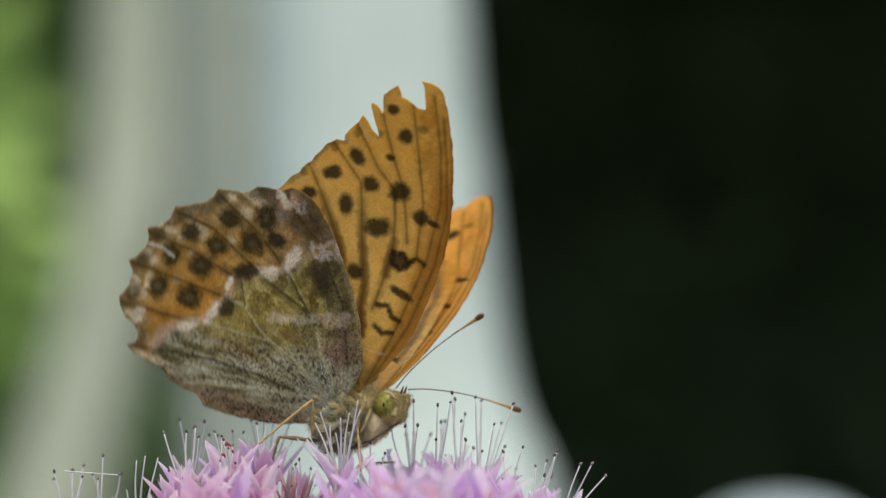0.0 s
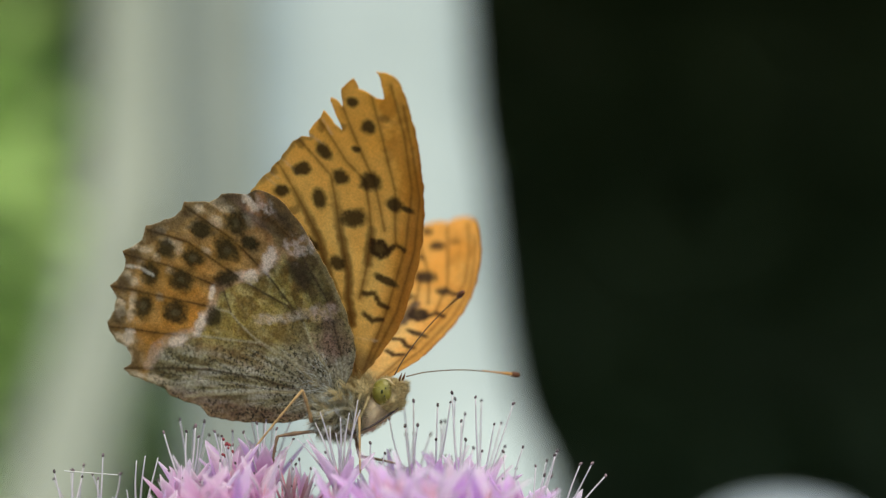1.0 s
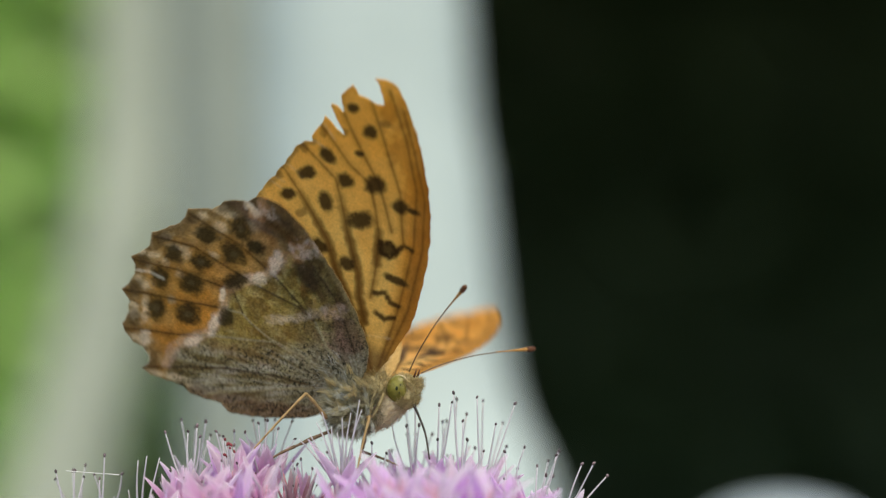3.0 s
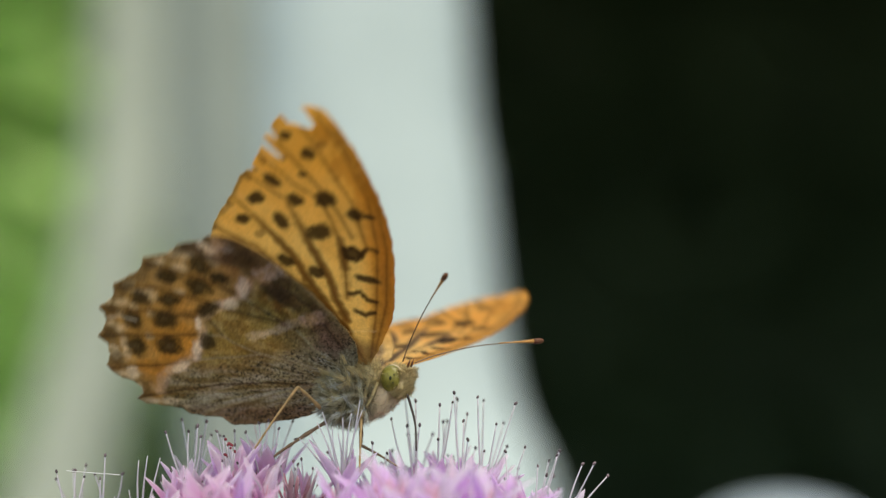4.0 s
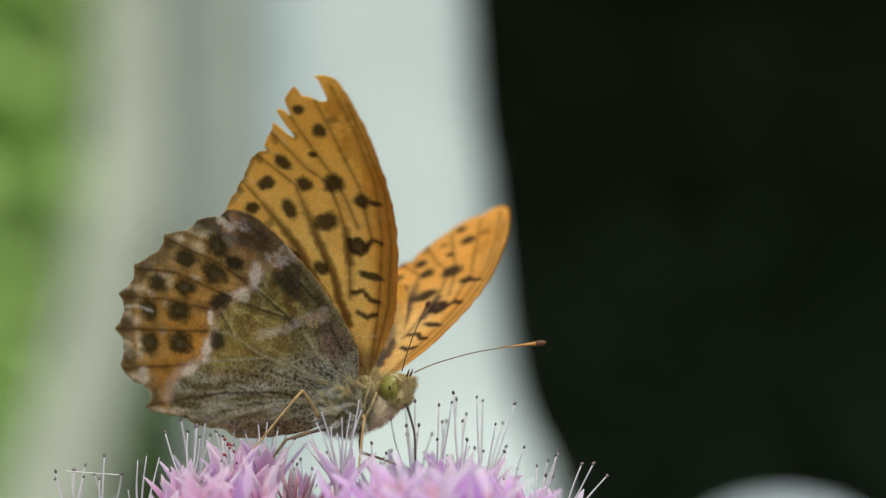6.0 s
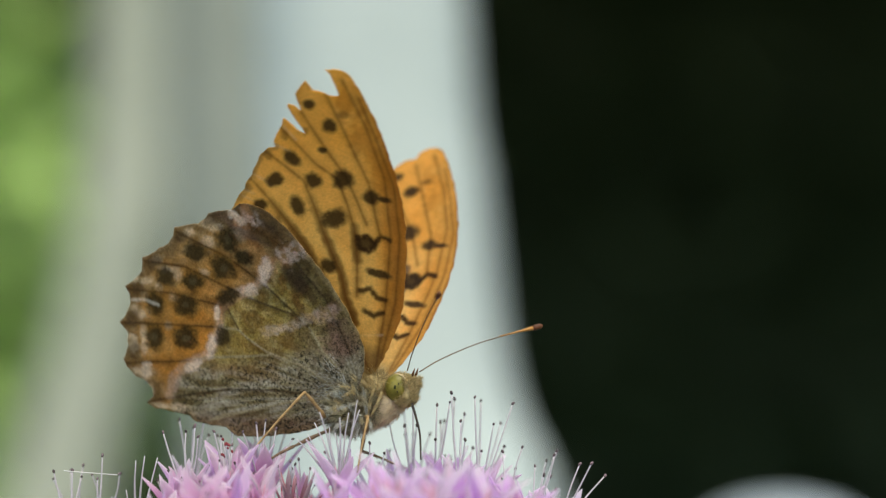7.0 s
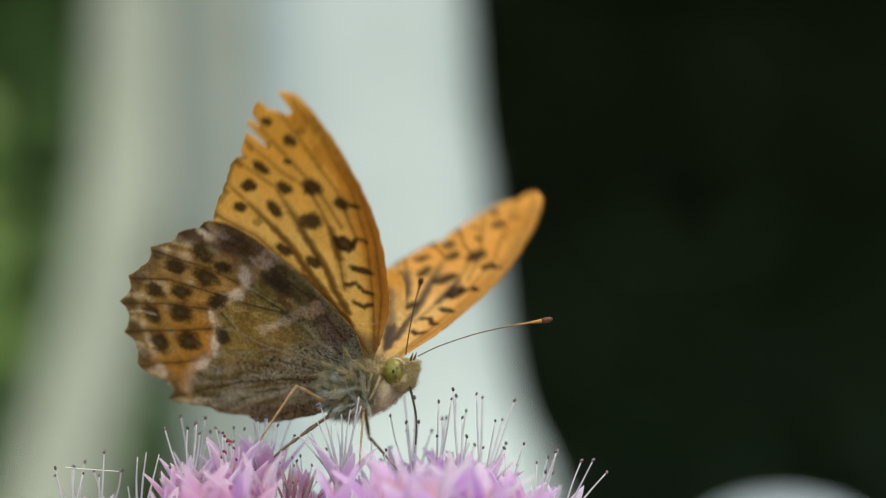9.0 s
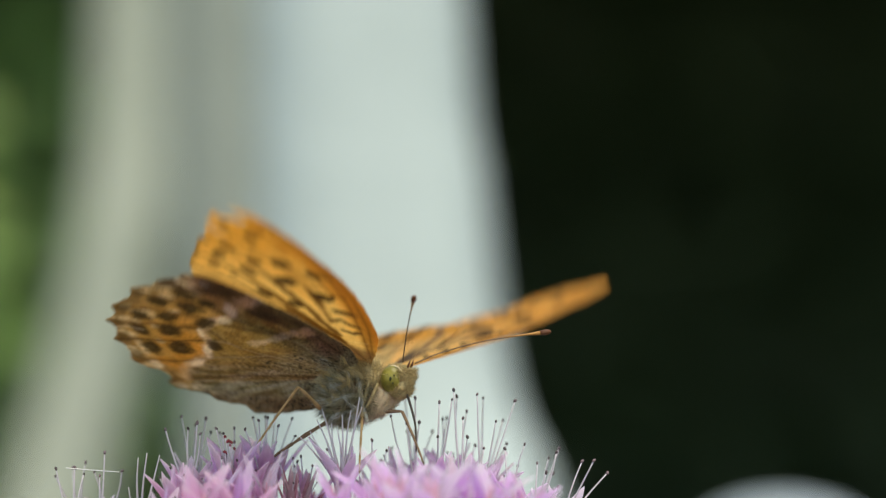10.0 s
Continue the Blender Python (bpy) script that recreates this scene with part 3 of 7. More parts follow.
def fore_under(P):
    n1, n2, n3 = fine_noise(P, 0.35, 1.5), fine_noise(P, 1.3, 4.5), fine_noise(P, 3.2, 6.5)
    nn = 0.65 * n2 + 0.55 * n3
    u, v = P[:, 0], P[:, 1]
    col = np.tile(np.array((0.83, 0.46, 0.105)), (len(P), 1))
    col = lay(col, np.clip(0.45 + n1, 0, 1) * 0.6, (0.88, 0.55, 0.17))
    col = lay(col, np.clip((v - 24) / 9, 0, 1) * np.clip(0.6 + n1, 0, 1) * 0.5, (0.70, 0.46, 0.15))
    # rust along the front edge and in a cloud below the tip
    col = lay(col, soft(-u, -1.9, 2.2) * 0.75, (0.46, 0.20, 0.045))
    col = lay(col, spot_mask(P, n2 + n1, [(-0.2, 30.2, 1.5, 3.6, 20), (-2.0, 33.3, 1.0, 1.8, 15), (1.2, 25.5, 1.2, 3.0, 10)], 0.8) * 0.55, (0.47, 0.21, 0.04))
    col = lay(col, soft(v, 6, 5) * 0.6, (0.42, 0.29, 0.10))
    col = lay(col, soft(v + 3 * n1, 24, 14) * soft(u, 0.5, 2) * 0.5, (0.82, 0.58, 0.22))
    root = np.clip(1.2 - v / 26, 0.3, 1)
    for k, line in enumerate(FORE_VEINS):
        d = line_distance(P, line)
        col = lay(col, soft(d + 0.25 * n2, 0.5, 0.7) * (0.08 + 0.45 * root), (0.30, 0.14, 0.03))
        col = lay(col, soft(d + 0.1 * n2, 0.13, 0.2) * 0.6, (0.13, 0.06, 0.018))
    for line in FORE_STREAKS:
        col = lay(col, soft(line_distance(P, line) + 0.25 * n2, 0.55, 0.45) * soft(v, 19, 7) * 0.6, (0.18, 0.09, 0.025))
    # bare crease lines where scales have rubbed off
    for line in ([(-16.0, 21.3), (-13.2, 20.0)], [(-14.4, 24.3), (-12.0, 22.8)], [(-15.9, 22.2), (-14.4, 21.6)], [(-11.2, 27.9), (-9.4, 27.2)], [(-2.6, 4.2), (0.4, 4.5)], [(-9.9, 30.4), (-8.6, 28.8)]):
        col = lay(col, soft(line_distance(P, line) + 0.12 * n3, 0.15, 0.15) * 0.75, (0.78, 0.64, 0.42))
    col = lay(col, np.clip(n3 * 1.6 - 0.2, 0, 1) * 0.4, (0.33, 0.18, 0.05))
    for k, line in enumerate(FORE_WAVES):
        d = line_distance(P, line)
        if k == 2:
            col = lay(col, soft(np.hypot((u + 0.9) / 1.15, (v - 16.0) / 1.05) + 0.35 * nn, 1.15, 0.4) * 0.9, (0.07, 0.042, 0.02))
        col = lay(col, soft(d + 0.3 * nn, 0.30, 0.35) * 0.92, (0.05, 0.027, 0.014))
    col = lay(col, spot_mask(P, nn, FORE_FAINT, 0.6) * 0.55, (0.13, 0.065, 0.025))
    col = lay(col, spot_mask(P, nn, [(a, b, c * 1.12, d * 1.12, e) for a, b, c, d, e in FORE_SPOTS], 0.4) * 0.9, (0.045, 0.028, 0.014))
    # dark fringe on the outer margin, a thin dark rib along the front edge
    col = lay(col, soft(line_distance(P, FORE_BACK[:12]) + 0.35 * n2, 0.42, 0.35) * np.clip(0.6 + n2 * 1.5, 0.1, 1) * 0.75, (0.14, 0.10, 0.06))
    col = lay(col, soft(line_distance(P, FORE_TORN[9:14]) + 0.3 * n2, 0.4, 0.35) * 0.6, (0.14, 0.10, 0.06))
    col = lay(col, soft(line_distance(P, FORE_EDGE[5:]), 0.22, 0.22) * 0.7, (0.12, 0.06, 0.025))
    return col


def fore_upper(P):
    n1, n2, n3 = fine_noise(P, 0.35, 8.5), fine_noise(P, 1.3, 14.5), fine_noise(P, 3.2, 16.5)
    nn = 0.65 * n2 + 0.55 * n3
    u, v = P[:, 0], P[:, 1]
    col = np.tile(np.array((0.90, 0.45, 0.11)), (len(P), 1))
    col = lay(col, np.clip(0.4 + n1, 0, 1) * 0.5, (0.90, 0.55, 0.16))
    col = lay(col, soft(v, 18, 12) * soft(u, 0.2, 2.5) * 0.75, (0.92, 0.68, 0.30))
    col = lay(col, spot_mask(P, n2, [(-1.0, 30.5, 1.6, 4.0, 20)], 0.6) * 0.4, (0.62, 0.27, 0.04))
    for line in FORE_VEINS:
        col = lay(col, soft(line_distance(P, line), 0.2, 0.3) * 0.6, (0.36, 0.14, 0.03))
    for line in FORE_STREAKS:
        col = lay(col, soft(line_distance(P, line) + 0.3 * n2, 0.72, 0.5) * soft(v, 21, 4) * 0.9, (0.15, 0.115, 0.085))
    for line in FORE_WAVES:
        col = lay(col, soft(line_distance(P, line) + 0.25 * nn, 0.36, 0.3) * 0.95, (0.06, 0.028, 0.014))
    col = lay(col, spot_mask(P, nn, FORE_FAINT, 0.45) * 0.7, (0.13, 0.06, 0.02))
    col = lay(col, spot_mask(P, nn, [(a, b, c * 1.15, d * 1.15, e) for a, b, c, d, e in FORE_SPOTS + [(-0.9, 16.0, 1.1, 1.0, 0)]], 0.55) * 0.95, (0.06, 0.035, 0.02))
    col = lay(col, soft(line_distance(P, FORE_EDGE[3:]), 0.2, 0.2) * 0.6, (0.20, 0.09, 0.03))
    col = lay(col, soft(line_distance(P, FORE_BACK[:13]) + 0.2 * n2, 0.4, 0.3) * 0.6, (0.20, 0.11, 0.05))
    return col


def fore_thru(P):
    """What the forewing shows against the light: golden, with the dark streaks of the upper side."""
    n1, n2, n3 = fine_noise(P, 0.35, 41.5), fine_noise(P, 1.3, 44.5), fine_noise(P, 3.2, 46.5)
    nn = 0.65 * n2 + 0.55 * n3
    u, v = P[:, 0], P[:, 1]
    col = np.tile(np.array((0.88, 0.48, 0.10)), (len(P), 1))
    col = lay(col, soft(v + 3 * n1, 22, 14) * soft(u, 0.5, 2.5) * 0.85, (0.95, 0.74, 0.34))
    col = lay(col, np.clip(0.2 + 1.4 * n1, 0, 1) * 0.5, (0.92, 0.55, 0.15))
    col = lay(col, soft(-u, -1.2, 2.4) * 0.85, (0.47, 0.165, 0.022))
    col = lay(col, spot_mask(P, n2 + n1, [(-0.2, 30.2, 1.6, 4.0, 20), (1.2, 25.5, 1.2, 3.4, 10)], 0.8) * 0.6, (0.56, 0.24, 0.035))
    root = np.clip(1.25 - v / 26, 0.25, 1)
    for line in FORE_VEINS:
        d = line_distance(P, line)
        col = lay(col, soft(d + 0.25 * n2, 0.5, 0.6) * (0.12 + 0.45 * root), (0.26, 0.115, 0.02))
        col = lay(col, soft(d + 0.1 * n2, 0.15, 0.2) * 0.6, (0.16, 0.07, 0.015))
    for line in FORE_STREAKS:
        col = lay(col, soft(line_distance(P, line) + 0.25 * n2, 0.58, 0.42) * soft(v, 20, 6) * 0.8, (0.14, 0.06, 0.014))
    # dusky hem: dark inner-margin scales, deepened to paint in the hindwing's overlap shade
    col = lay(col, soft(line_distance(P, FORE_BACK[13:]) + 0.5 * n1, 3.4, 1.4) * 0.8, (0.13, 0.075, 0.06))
    for line in FORE_WAVES:
        col = lay(col, soft(line_distance(P, line) + 0.3 * nn, 0.32, 0.35) * 0.9, (0.05, 0.025, 0.01))
    col = lay(col, spot_mask(P, nn, FORE_FAINT, 0.6) * 0.5, (0.16, 0.07, 0.02))
    col = lay(col, spot_mask(P, nn, [(a, b, c * 1.12, d * 1.12, e) for a, b, c, d, e in FORE_SPOTS + [(-0.9, 16.0, 1.0, 0.95, 0)]], 0.4) * 0.94, (0.04, 0.022, 0.010))
    col = lay(col, soft(line_distance(P, FORE_BACK[:12]) + 0.35 * n2, 0.4, 0.35) * 0.6, (0.16, 0.09, 0.04))
    return col


def hind_inner(P, shift, width):
    """1 between the silver band and the wing's root, 0 outside of the band."""
    return soft(np.interp(P[:, 1], [p[1] for p in HIND_SILVER], [p[0] for p in HIND_SILVER]) - P[:, 0], shift, width)


HIND_LILAC = [(-11.2, 13.4, 1.9, 1.2, 40), (-9.9, 14.3, 1.2, 0.6, -40), (-14.2, 10.6, 0.9, 1.7, -25), (-16.9, 7.7, 1.3, 0.7, 25), (-16.6, 17.1, 1.4, 0.7, -30), (-17.6, 16.3, 0.9, 0.7, 0), (-6.3, 6.4, 1.6, 0.8, 25), (-5.7, 7.4, 0.8, 0.5, 40)]
HIND_DUSK = [(-14.3, 15.6, 2.4, 1.3, -28), (-10.4, 10.3, 1.9, 1.3, -45)]
HIND_WHITE = [(-14.5, 10.5, 0.8, 1.4, -15), (-16.3, 7.7, 1.2, 0.75, 30), (-21.2, -0.2, 0.55, 1.5, -8), (-23.6, -3.4, 1.3, 0.6, 42), (-20.6, 3.9, 0.35, 1.0, 0), (-18.2, 16.6, 1.2, 0.6, -35), (-29.6, -5.1, 0.8, 0.9, 20)]
HIND_CREAM = [(-27.0, 8.5, 1.3, 0.45, 0), (-29.9, 6.4, 0.9, 0.5, 20), (-30.2, -0.5, 0.5, 1.1, 0), (-31.5, -2.1, 0.6, 0.9, 0), (-27.7, -9.3, 1.4, 0.35, 0), (-24.9, -9.0, 1.2, 0.4, 0), (-21.8, 15.4, 1.2, 0.5, 20), (-25.9, 7.9, 0.7, 0.6, 0), (-26.2, 5.0, 0.6, 0.5, 0), (-22.0, 12.9, 0.9, 0.7, 20), (-30.2, 4.6, 0.5, 0.5, 0), (-30.0, -1.6, 0.55, 1.3, 0), (-30.0, -5.6, 0.6, 0.9, 20), (-29.3, -7.6, 0.5, 0.8, 10), (-17.9, 14.9, 0.8, 1.1, 0), (-30.6, 1.8, 0.6, 0.6, 0), (-28.6, 9.4, 0.7, 0.5, 30), (-24.4, 13.6, 0.8, 0.5, 10), (-31.6, 2.5, 0.45, 0.5, 0), (-31.3, 6.3, 0.6, 0.4, 40), (-28.3, 5.9, 0.5, 0.5, 0), (-22.3, 8.9, 0.6, 0.4, 0), (-26.9, 1.2, 0.5, 0.4, 0), (-31.6, -1.2, 0.5, 0.4, 0), (-31.0, -5.4, 0.6, 0.4, -20), (-20.8, 15.0, 0.9, 0.5, 20)]


def hind_under(P):
    n1, n2, n3, n4 = fine_noise(P, 0.3, 21.5), fine_noise(P, 1.2, 24.5), fine_noise(P, 3.3, 27.5), fine_noise(P, 0.75, 29.5)
    nn = 0.65 * n2 + 0.5 * n3
    u, v = P[:, 0], P[:, 1]
    inner = hind_inner(P, 0, 1.0)
    outer = 1 - inner
    # fine streaks that run out from the root
    ray = np.arctan2(v + 2.5, -(u + 1.5))
    streak = np.array([noise.noise(Vector((a * 26, r * 0.25, 3.3))) for a, r in zip(ray, np.hypot(u + 1.5, v + 2.5))])
    # inner field: olive green, blotched dark brown and gold
    col = np.tile(np.array((0.55, 0.45, 0.14)), (len(P), 1))
    col = lay(col, np.clip(0.1 + 2.4 * n4 + 0.6 * n2, 0, 1) * 0.7, (0.58, 0.53, 0.25))
    col = lay(col, np.clip(0.3 - 1.8 * n1 - 1.6 * n4 + 0.9 * n2 + 0.7 * streak, 0, 1) * 0.7, (0.095, 0.073, 0.030))
    low = soft(v - 0.30 * u, 3.2, 2.4) * inner
    col = lay(col, low * 0.75, (0.54, 0.53, 0.36))
    col = lay(col, low * np.clip(3.2 * streak + 0.6 * n3, 0, 1) * 0.85, (0.78, 0.77, 0.64))
    col = lay(col, low * np.clip(-3.4 * streak + 0.6 * n3, 0, 1) * 0.8, (0.10, 0.09, 0.05))
    col = lay(col, spot_mask(P, n4, [(-16.0, -2.6, 5.0, 0.9, 10)], 0.8) * 0.5, (0.34, 0.21, 0.10))
    col = lay(col, soft(np.hypot(u + 3, v + 2), 6.5, 5) * 0.6, (0.44, 0.42, 0.34))
    hem = soft(v - 0.16 * u, -5.7, 1.3) * inner
    col = lay(col, hem * 0.75, (0.26, 0.15, 0.13))
    col = lay(col, soft(line_distance(P, HIND_BACK[2:]) + 0.4 * n2, 0.6, 0.6) * 0.7, (0.44, 0.29, 0.17))
    col = lay(col, np.clip(2.4 * n3 + 0.05, 0, 1) * 0.5 * inner, (0.075, 0.062, 0.032))
    col = lay(col, np.clip(-2.4 * n3 - 0.4, 0, 1) * 0.45 * inner, (0.50, 0.44, 0.24))
    # outer field: tawny, duller and browner towards the front, with cream clouds
    col = lay(col, outer, (0.62, 0.36, 0.125))
    col = lay(col, outer * np.clip(0.2 + 1.6 * n4, 0, 1) * 0.45, (0.42, 0.26, 0.08))
    col = lay(col, outer * soft(v + 0.8 * n4, -4.2, 1.5) * 0.6, (0.36, 0.16, 0.04))
    col = lay(col, outer * soft(-v, -8.0, 6) * 0.7, (0.47, 0.35, 0.18))
    col = lay(col, outer * np.clip(2.4 * n3 - 0.1 + 0.8 * n2, 0, 1) * 0.6, (0.15, 0.09, 0.04))
    # an orange cloud about the lower spots
    col = lay(col, outer * spot_mask(P, n4 + 0.5 * n2, [(-23.8, 0.6, 3.0, 3.6, 0), (-26.6, -3.9, 2.6, 1.6, 30)], 0.5) * 0.6, (0.68, 0.33, 0.07))
    edge = line_distance(P, HIND_SCALLOP)
    col = lay(col, outer * soft(edge + 1.6 * n4 + 0.8 * n2, 3.0, 1.8) * np.clip(0.55 + 1.6 * n2, 0.1, 1) * 0.65, (0.42, 0.33, 0.20))
    col = lay(col, soft(edge + 1.1 * n2, 1.2, 0.9) * 0.75, (0.15, 0.112, 0.066))
    col = lay(col, soft(edge + 0.3 * n2, 0.28, 0.25) * 0.5, (0.50, 0.40, 0.27))
    col = lay(col, spot_mask(P, n2 + 0.6 * n3, HIND_CREAM, 0.6) * 0.9, (0.82, 0.71, 0.55))
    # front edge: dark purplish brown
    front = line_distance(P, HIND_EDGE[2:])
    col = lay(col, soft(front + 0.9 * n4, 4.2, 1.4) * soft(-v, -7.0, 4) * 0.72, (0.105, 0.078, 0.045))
    col = lay(col, spot_mask(P, n4 + 0.5 * n2, [(-4.2, 4.4, 1.8, 3.4, 30), (-17.2, 15.9, 2.6, 1.2, -10)], 0.8) * 0.65, (0.25, 0.165, 0.13))
    col = lay(col, spot_mask(P, n2 + 0.5 * n3, HIND_DUSK, 0.5) * 0.8, (0.075, 0.056, 0.036))
    col = lay(col, spot_mask(P, n2 + n3, [(-5.0, 2.4, 1.6, 1.2, 0)], 0.8) * 0.5, (0.42, 0.25, 0.21))
    col = lay(col, soft(front, 0.45, 0.5) * soft(v, 14, 5) * 0.75, (0.50, 0.40, 0.22))
    for k, line in enumerate(HIND_VEINS):
        d = line_distance(P, line)
        col = lay(col, soft(d + 0.25 * n2, 0.7, 0.8) * 0.5 * outer, (0.20, 0.11, 0.04))
        col = lay(col, soft(d + 0.08 * n2, 0.13, 0.16) * 0.85 * outer, (0.10, 0.055, 0.022))
        col = lay(col, soft(d + 0.08 * n2, 0.14, 0.14) * 0.85 * inner, (0.60, 0.53, 0.33) if k in (0, 1, 6, 8) else (0.085, 0.065, 0.038))
    silver = line_distance(P, HIND_SILVER)
    pale = soft(silver + 0.45 * n4 + 0.25 * n2, 0.70, 0.4) * soft(v, 12.0, 1.2) * np.clip(0.95 + 0.8 * n1 + 0.6 * n2, 0.3, 1)
    purple = soft(silver + 0.5 * n4, 0.9, 0.5) * spot_mask(P, n2, [(-19.6, 5.3, 1.5, 1.7, 0)], 0.3)
    col = lay(col, pale * 0.9 * (1 - purple) * np.clip(0.85 + 1.0 * n3, 0.3, 1), (0.66, 0.50, 0.42))
    col = lay(col, purple * 0.8, (0.13, 0.085, 0.085))
    brush = np.clip(0.62 + 1.6 * streak + 0.9 * n3, 0.05, 1)
    col = lay(col, spot_mask(P, n2 + 0.9 * n3 + streak, [(a, b, c * 1.2, d * 1.2, e) for a, b, c, d, e in HIND_LILAC], 0.8) * brush * 0.95, (0.66, 0.56, 0.53))
    col = lay(col, soft(line_distance(P, HIND_SILVER_IN) + 0.6 * n4 + 0.3 * n3, 0.5, 0.35) * np.clip(0.65 - 0.045 * (u + 10) + 0.9 * n2 + streak + 0.6 * n3, 0, 1) * 0.85, (0.74, 0.68, 0.58))
    col = lay(col, spot_mask(P, n2 + 0.5 * n3, HIND_WHITE, 0.6) * 0.9, (0.88, 0.82, 0.76))
    col = lay(col, spot_mask(P, nn, HIND_EDGE_SPOTS, 0.6) * 0.7, (0.085, 0.062, 0.04))
    ring = spot_mask(P, nn, [(a, b, c * 1.5, d * 1.5, e) for a, b, c, d, e in HIND_SPOTS[3:9]], 0.45)
    col = lay(col, ring * 0.5, (0.60, 0.31, 0.07))
    col = lay(col, spot_mask(P, 1.2 * nn, [(a, b, c * 1.28, d * 1.28, e) for a, b, c, d, e in HIND_SPOTS], 0.5) * 0.92, (0.042, 0.036, 0.018))
    col = lay(col, spot_mask(P, nn, [(a, b, c * 0.4, d * 0.4, e) for a, b, c, d, e in HIND_SPOTS[2:9]], 0.7) * 0.4, (0.22, 0.19, 0.11))
    # a torn white crease at the margin
    col = lay(col, soft(line_distance(P, [(-32.0, 3.5), (-30.2, 3.9), (-28.4, 3.6)]) + 0.1 * n3, 0.22, 0.2) * 0.9, (0.84, 0.80, 0.70))
    return col


def hind_thru(P):
    """What the hindwing shows against the light: tawny and brown, its spots and cream marks clear."""
    n1, n2, n3, n4 = fine_noise(P, 0.3, 71.5), fine_noise(P, 1.2, 74.5), fine_noise(P, 3.3, 77.5), fine_noise(P, 0.75, 79.5)
    nn = 0.65 * n2 + 0.5 * n3
    u, v = P[:, 0], P[:, 1]
    inner = hind_inner(P, 0, 1.0)
    outer = 1 - inner
    col = np.tile(np.array((0.48, 0.29, 0.095)), (len(P), 1))
    col = lay(col, np.clip(0.1 + 2.0 * n4, 0, 1) * 0.6, (0.44, 0.30, 0.11))
    col = lay(col, soft(v - 0.30 * u, 3.2, 2.4) * 0.75, (0.21, 0.155, 0.055))
    col = lay(col, soft(np.hypot(u + 3, v + 2), 8, 6) * 0.7, (0.20, 0.155, 0.10))
    col = lay(col, np.clip(2.2 * n3, 0, 1) * 0.4 * inner, (0.12, 0.085, 0.04))
    col = lay(col, outer, (0.74, 0.48, 0.18))
    col = lay(col, outer * spot_mask(P, n4 + 0.5 * n2, [(-23.8, 0.6, 3.2, 3.8, 0), (-26.6, -3.9, 2.6, 1.6, 30), (-21.5, 6.5, 2.4, 1.6, 0)], 0.5) * 0.8, (0.84, 0.43, 0.08))
    col = lay(col, outer * soft(v + 0.8 * n4, -4.8, 1.5) * 0.55, (0.40, 0.23, 0.08))
    col = lay(col, outer * soft(-v, -7.0, 6) * 0.6, (0.60, 0.40, 0.17))
    col = lay(col, outer * np.clip(0.1 + 1.8 * n4, 0, 1) * 0.5, (0.50, 0.30, 0.09))
    edge = line_distance(P, HIND_SCALLOP)
    col = lay(col, soft(edge + 0.9 * n2, 1.6, 1.1) * 0.7, (0.24, 0.165, 0.085))
    col = lay(col, spot_mask(P, n2 + 0.6 * n3, [(a, b, c * 1.4, d * 1.4, e) for a, b, c, d, e in HIND_CREAM], 0.7) * 0.85, (0.92, 0.78, 0.58))
    for line in HIND_VEINS:
        d = line_distance(P, line)
        col = lay(col, soft(d + 0.25 * n2, 0.7, 0.8) * 0.4, (0.24, 0.12, 0.035))
        col = lay(col, soft(d + 0.08 * n2, 0.15, 0.16) * 0.8, (0.11, 0.055, 0.02))
    # the front edge is darkened here to paint in shade from the forewing behind
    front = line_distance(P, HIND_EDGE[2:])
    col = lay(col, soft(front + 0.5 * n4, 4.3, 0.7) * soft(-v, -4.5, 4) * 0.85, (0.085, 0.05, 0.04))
    silver = line_distance(P, HIND_SILVER)
    pale = soft(silver + 0.6 * n4 + 0.25 * n2, 0.72, 0.5) * soft(v, 12.0, 1.2) * np.clip(0.8 + 1.5 * n1 + 0.5 * n2, 0.2, 1)
    col = lay(col, pale * 0.9, (0.92, 0.74, 0.56))
    col = lay(col, spot_mask(P, n4 + 0.5 * n2, HIND_LILAC, 0.8) * 0.8, (0.80, 0.63, 0.50))
    col = lay(col, soft(line_distance(P, HIND_SILVER_IN) + 0.6 * n4 + 0.3 * n3, 0.5, 0.35) * np.clip(0.6 - 0.05 * (u + 10), 0, 1), (0.86, 0.70, 0.54))
    col = lay(col, spot_mask(P, n2 + 0.5 * n3, HIND_WHITE, 0.6) * 0.9, (0.97, 0.88, 0.78))
    col = lay(col, spot_mask(P, n2, HIND_DUSK, 0.5) * 0.75, (0.05, 0.032, 0.024))
    col = lay(col, spot_mask(P, nn, HIND_EDGE_SPOTS, 0.6) * 0.6, (0.13, 0.08, 0.04))
    col = lay(col, spot_mask(P, 1.2 * nn, [(a, b, c * 1.25, d * 1.25, e) for a, b, c, d, e in HIND_SPOTS], 0.6) * 0.92, (0.055, 0.034, 0.016))
    return col


def plain_thru(P):
    """The plain membrane on the wing's other side."""
    return np.tile(np.array((0.95, 0.76, 0.45)), (len(P), 1))


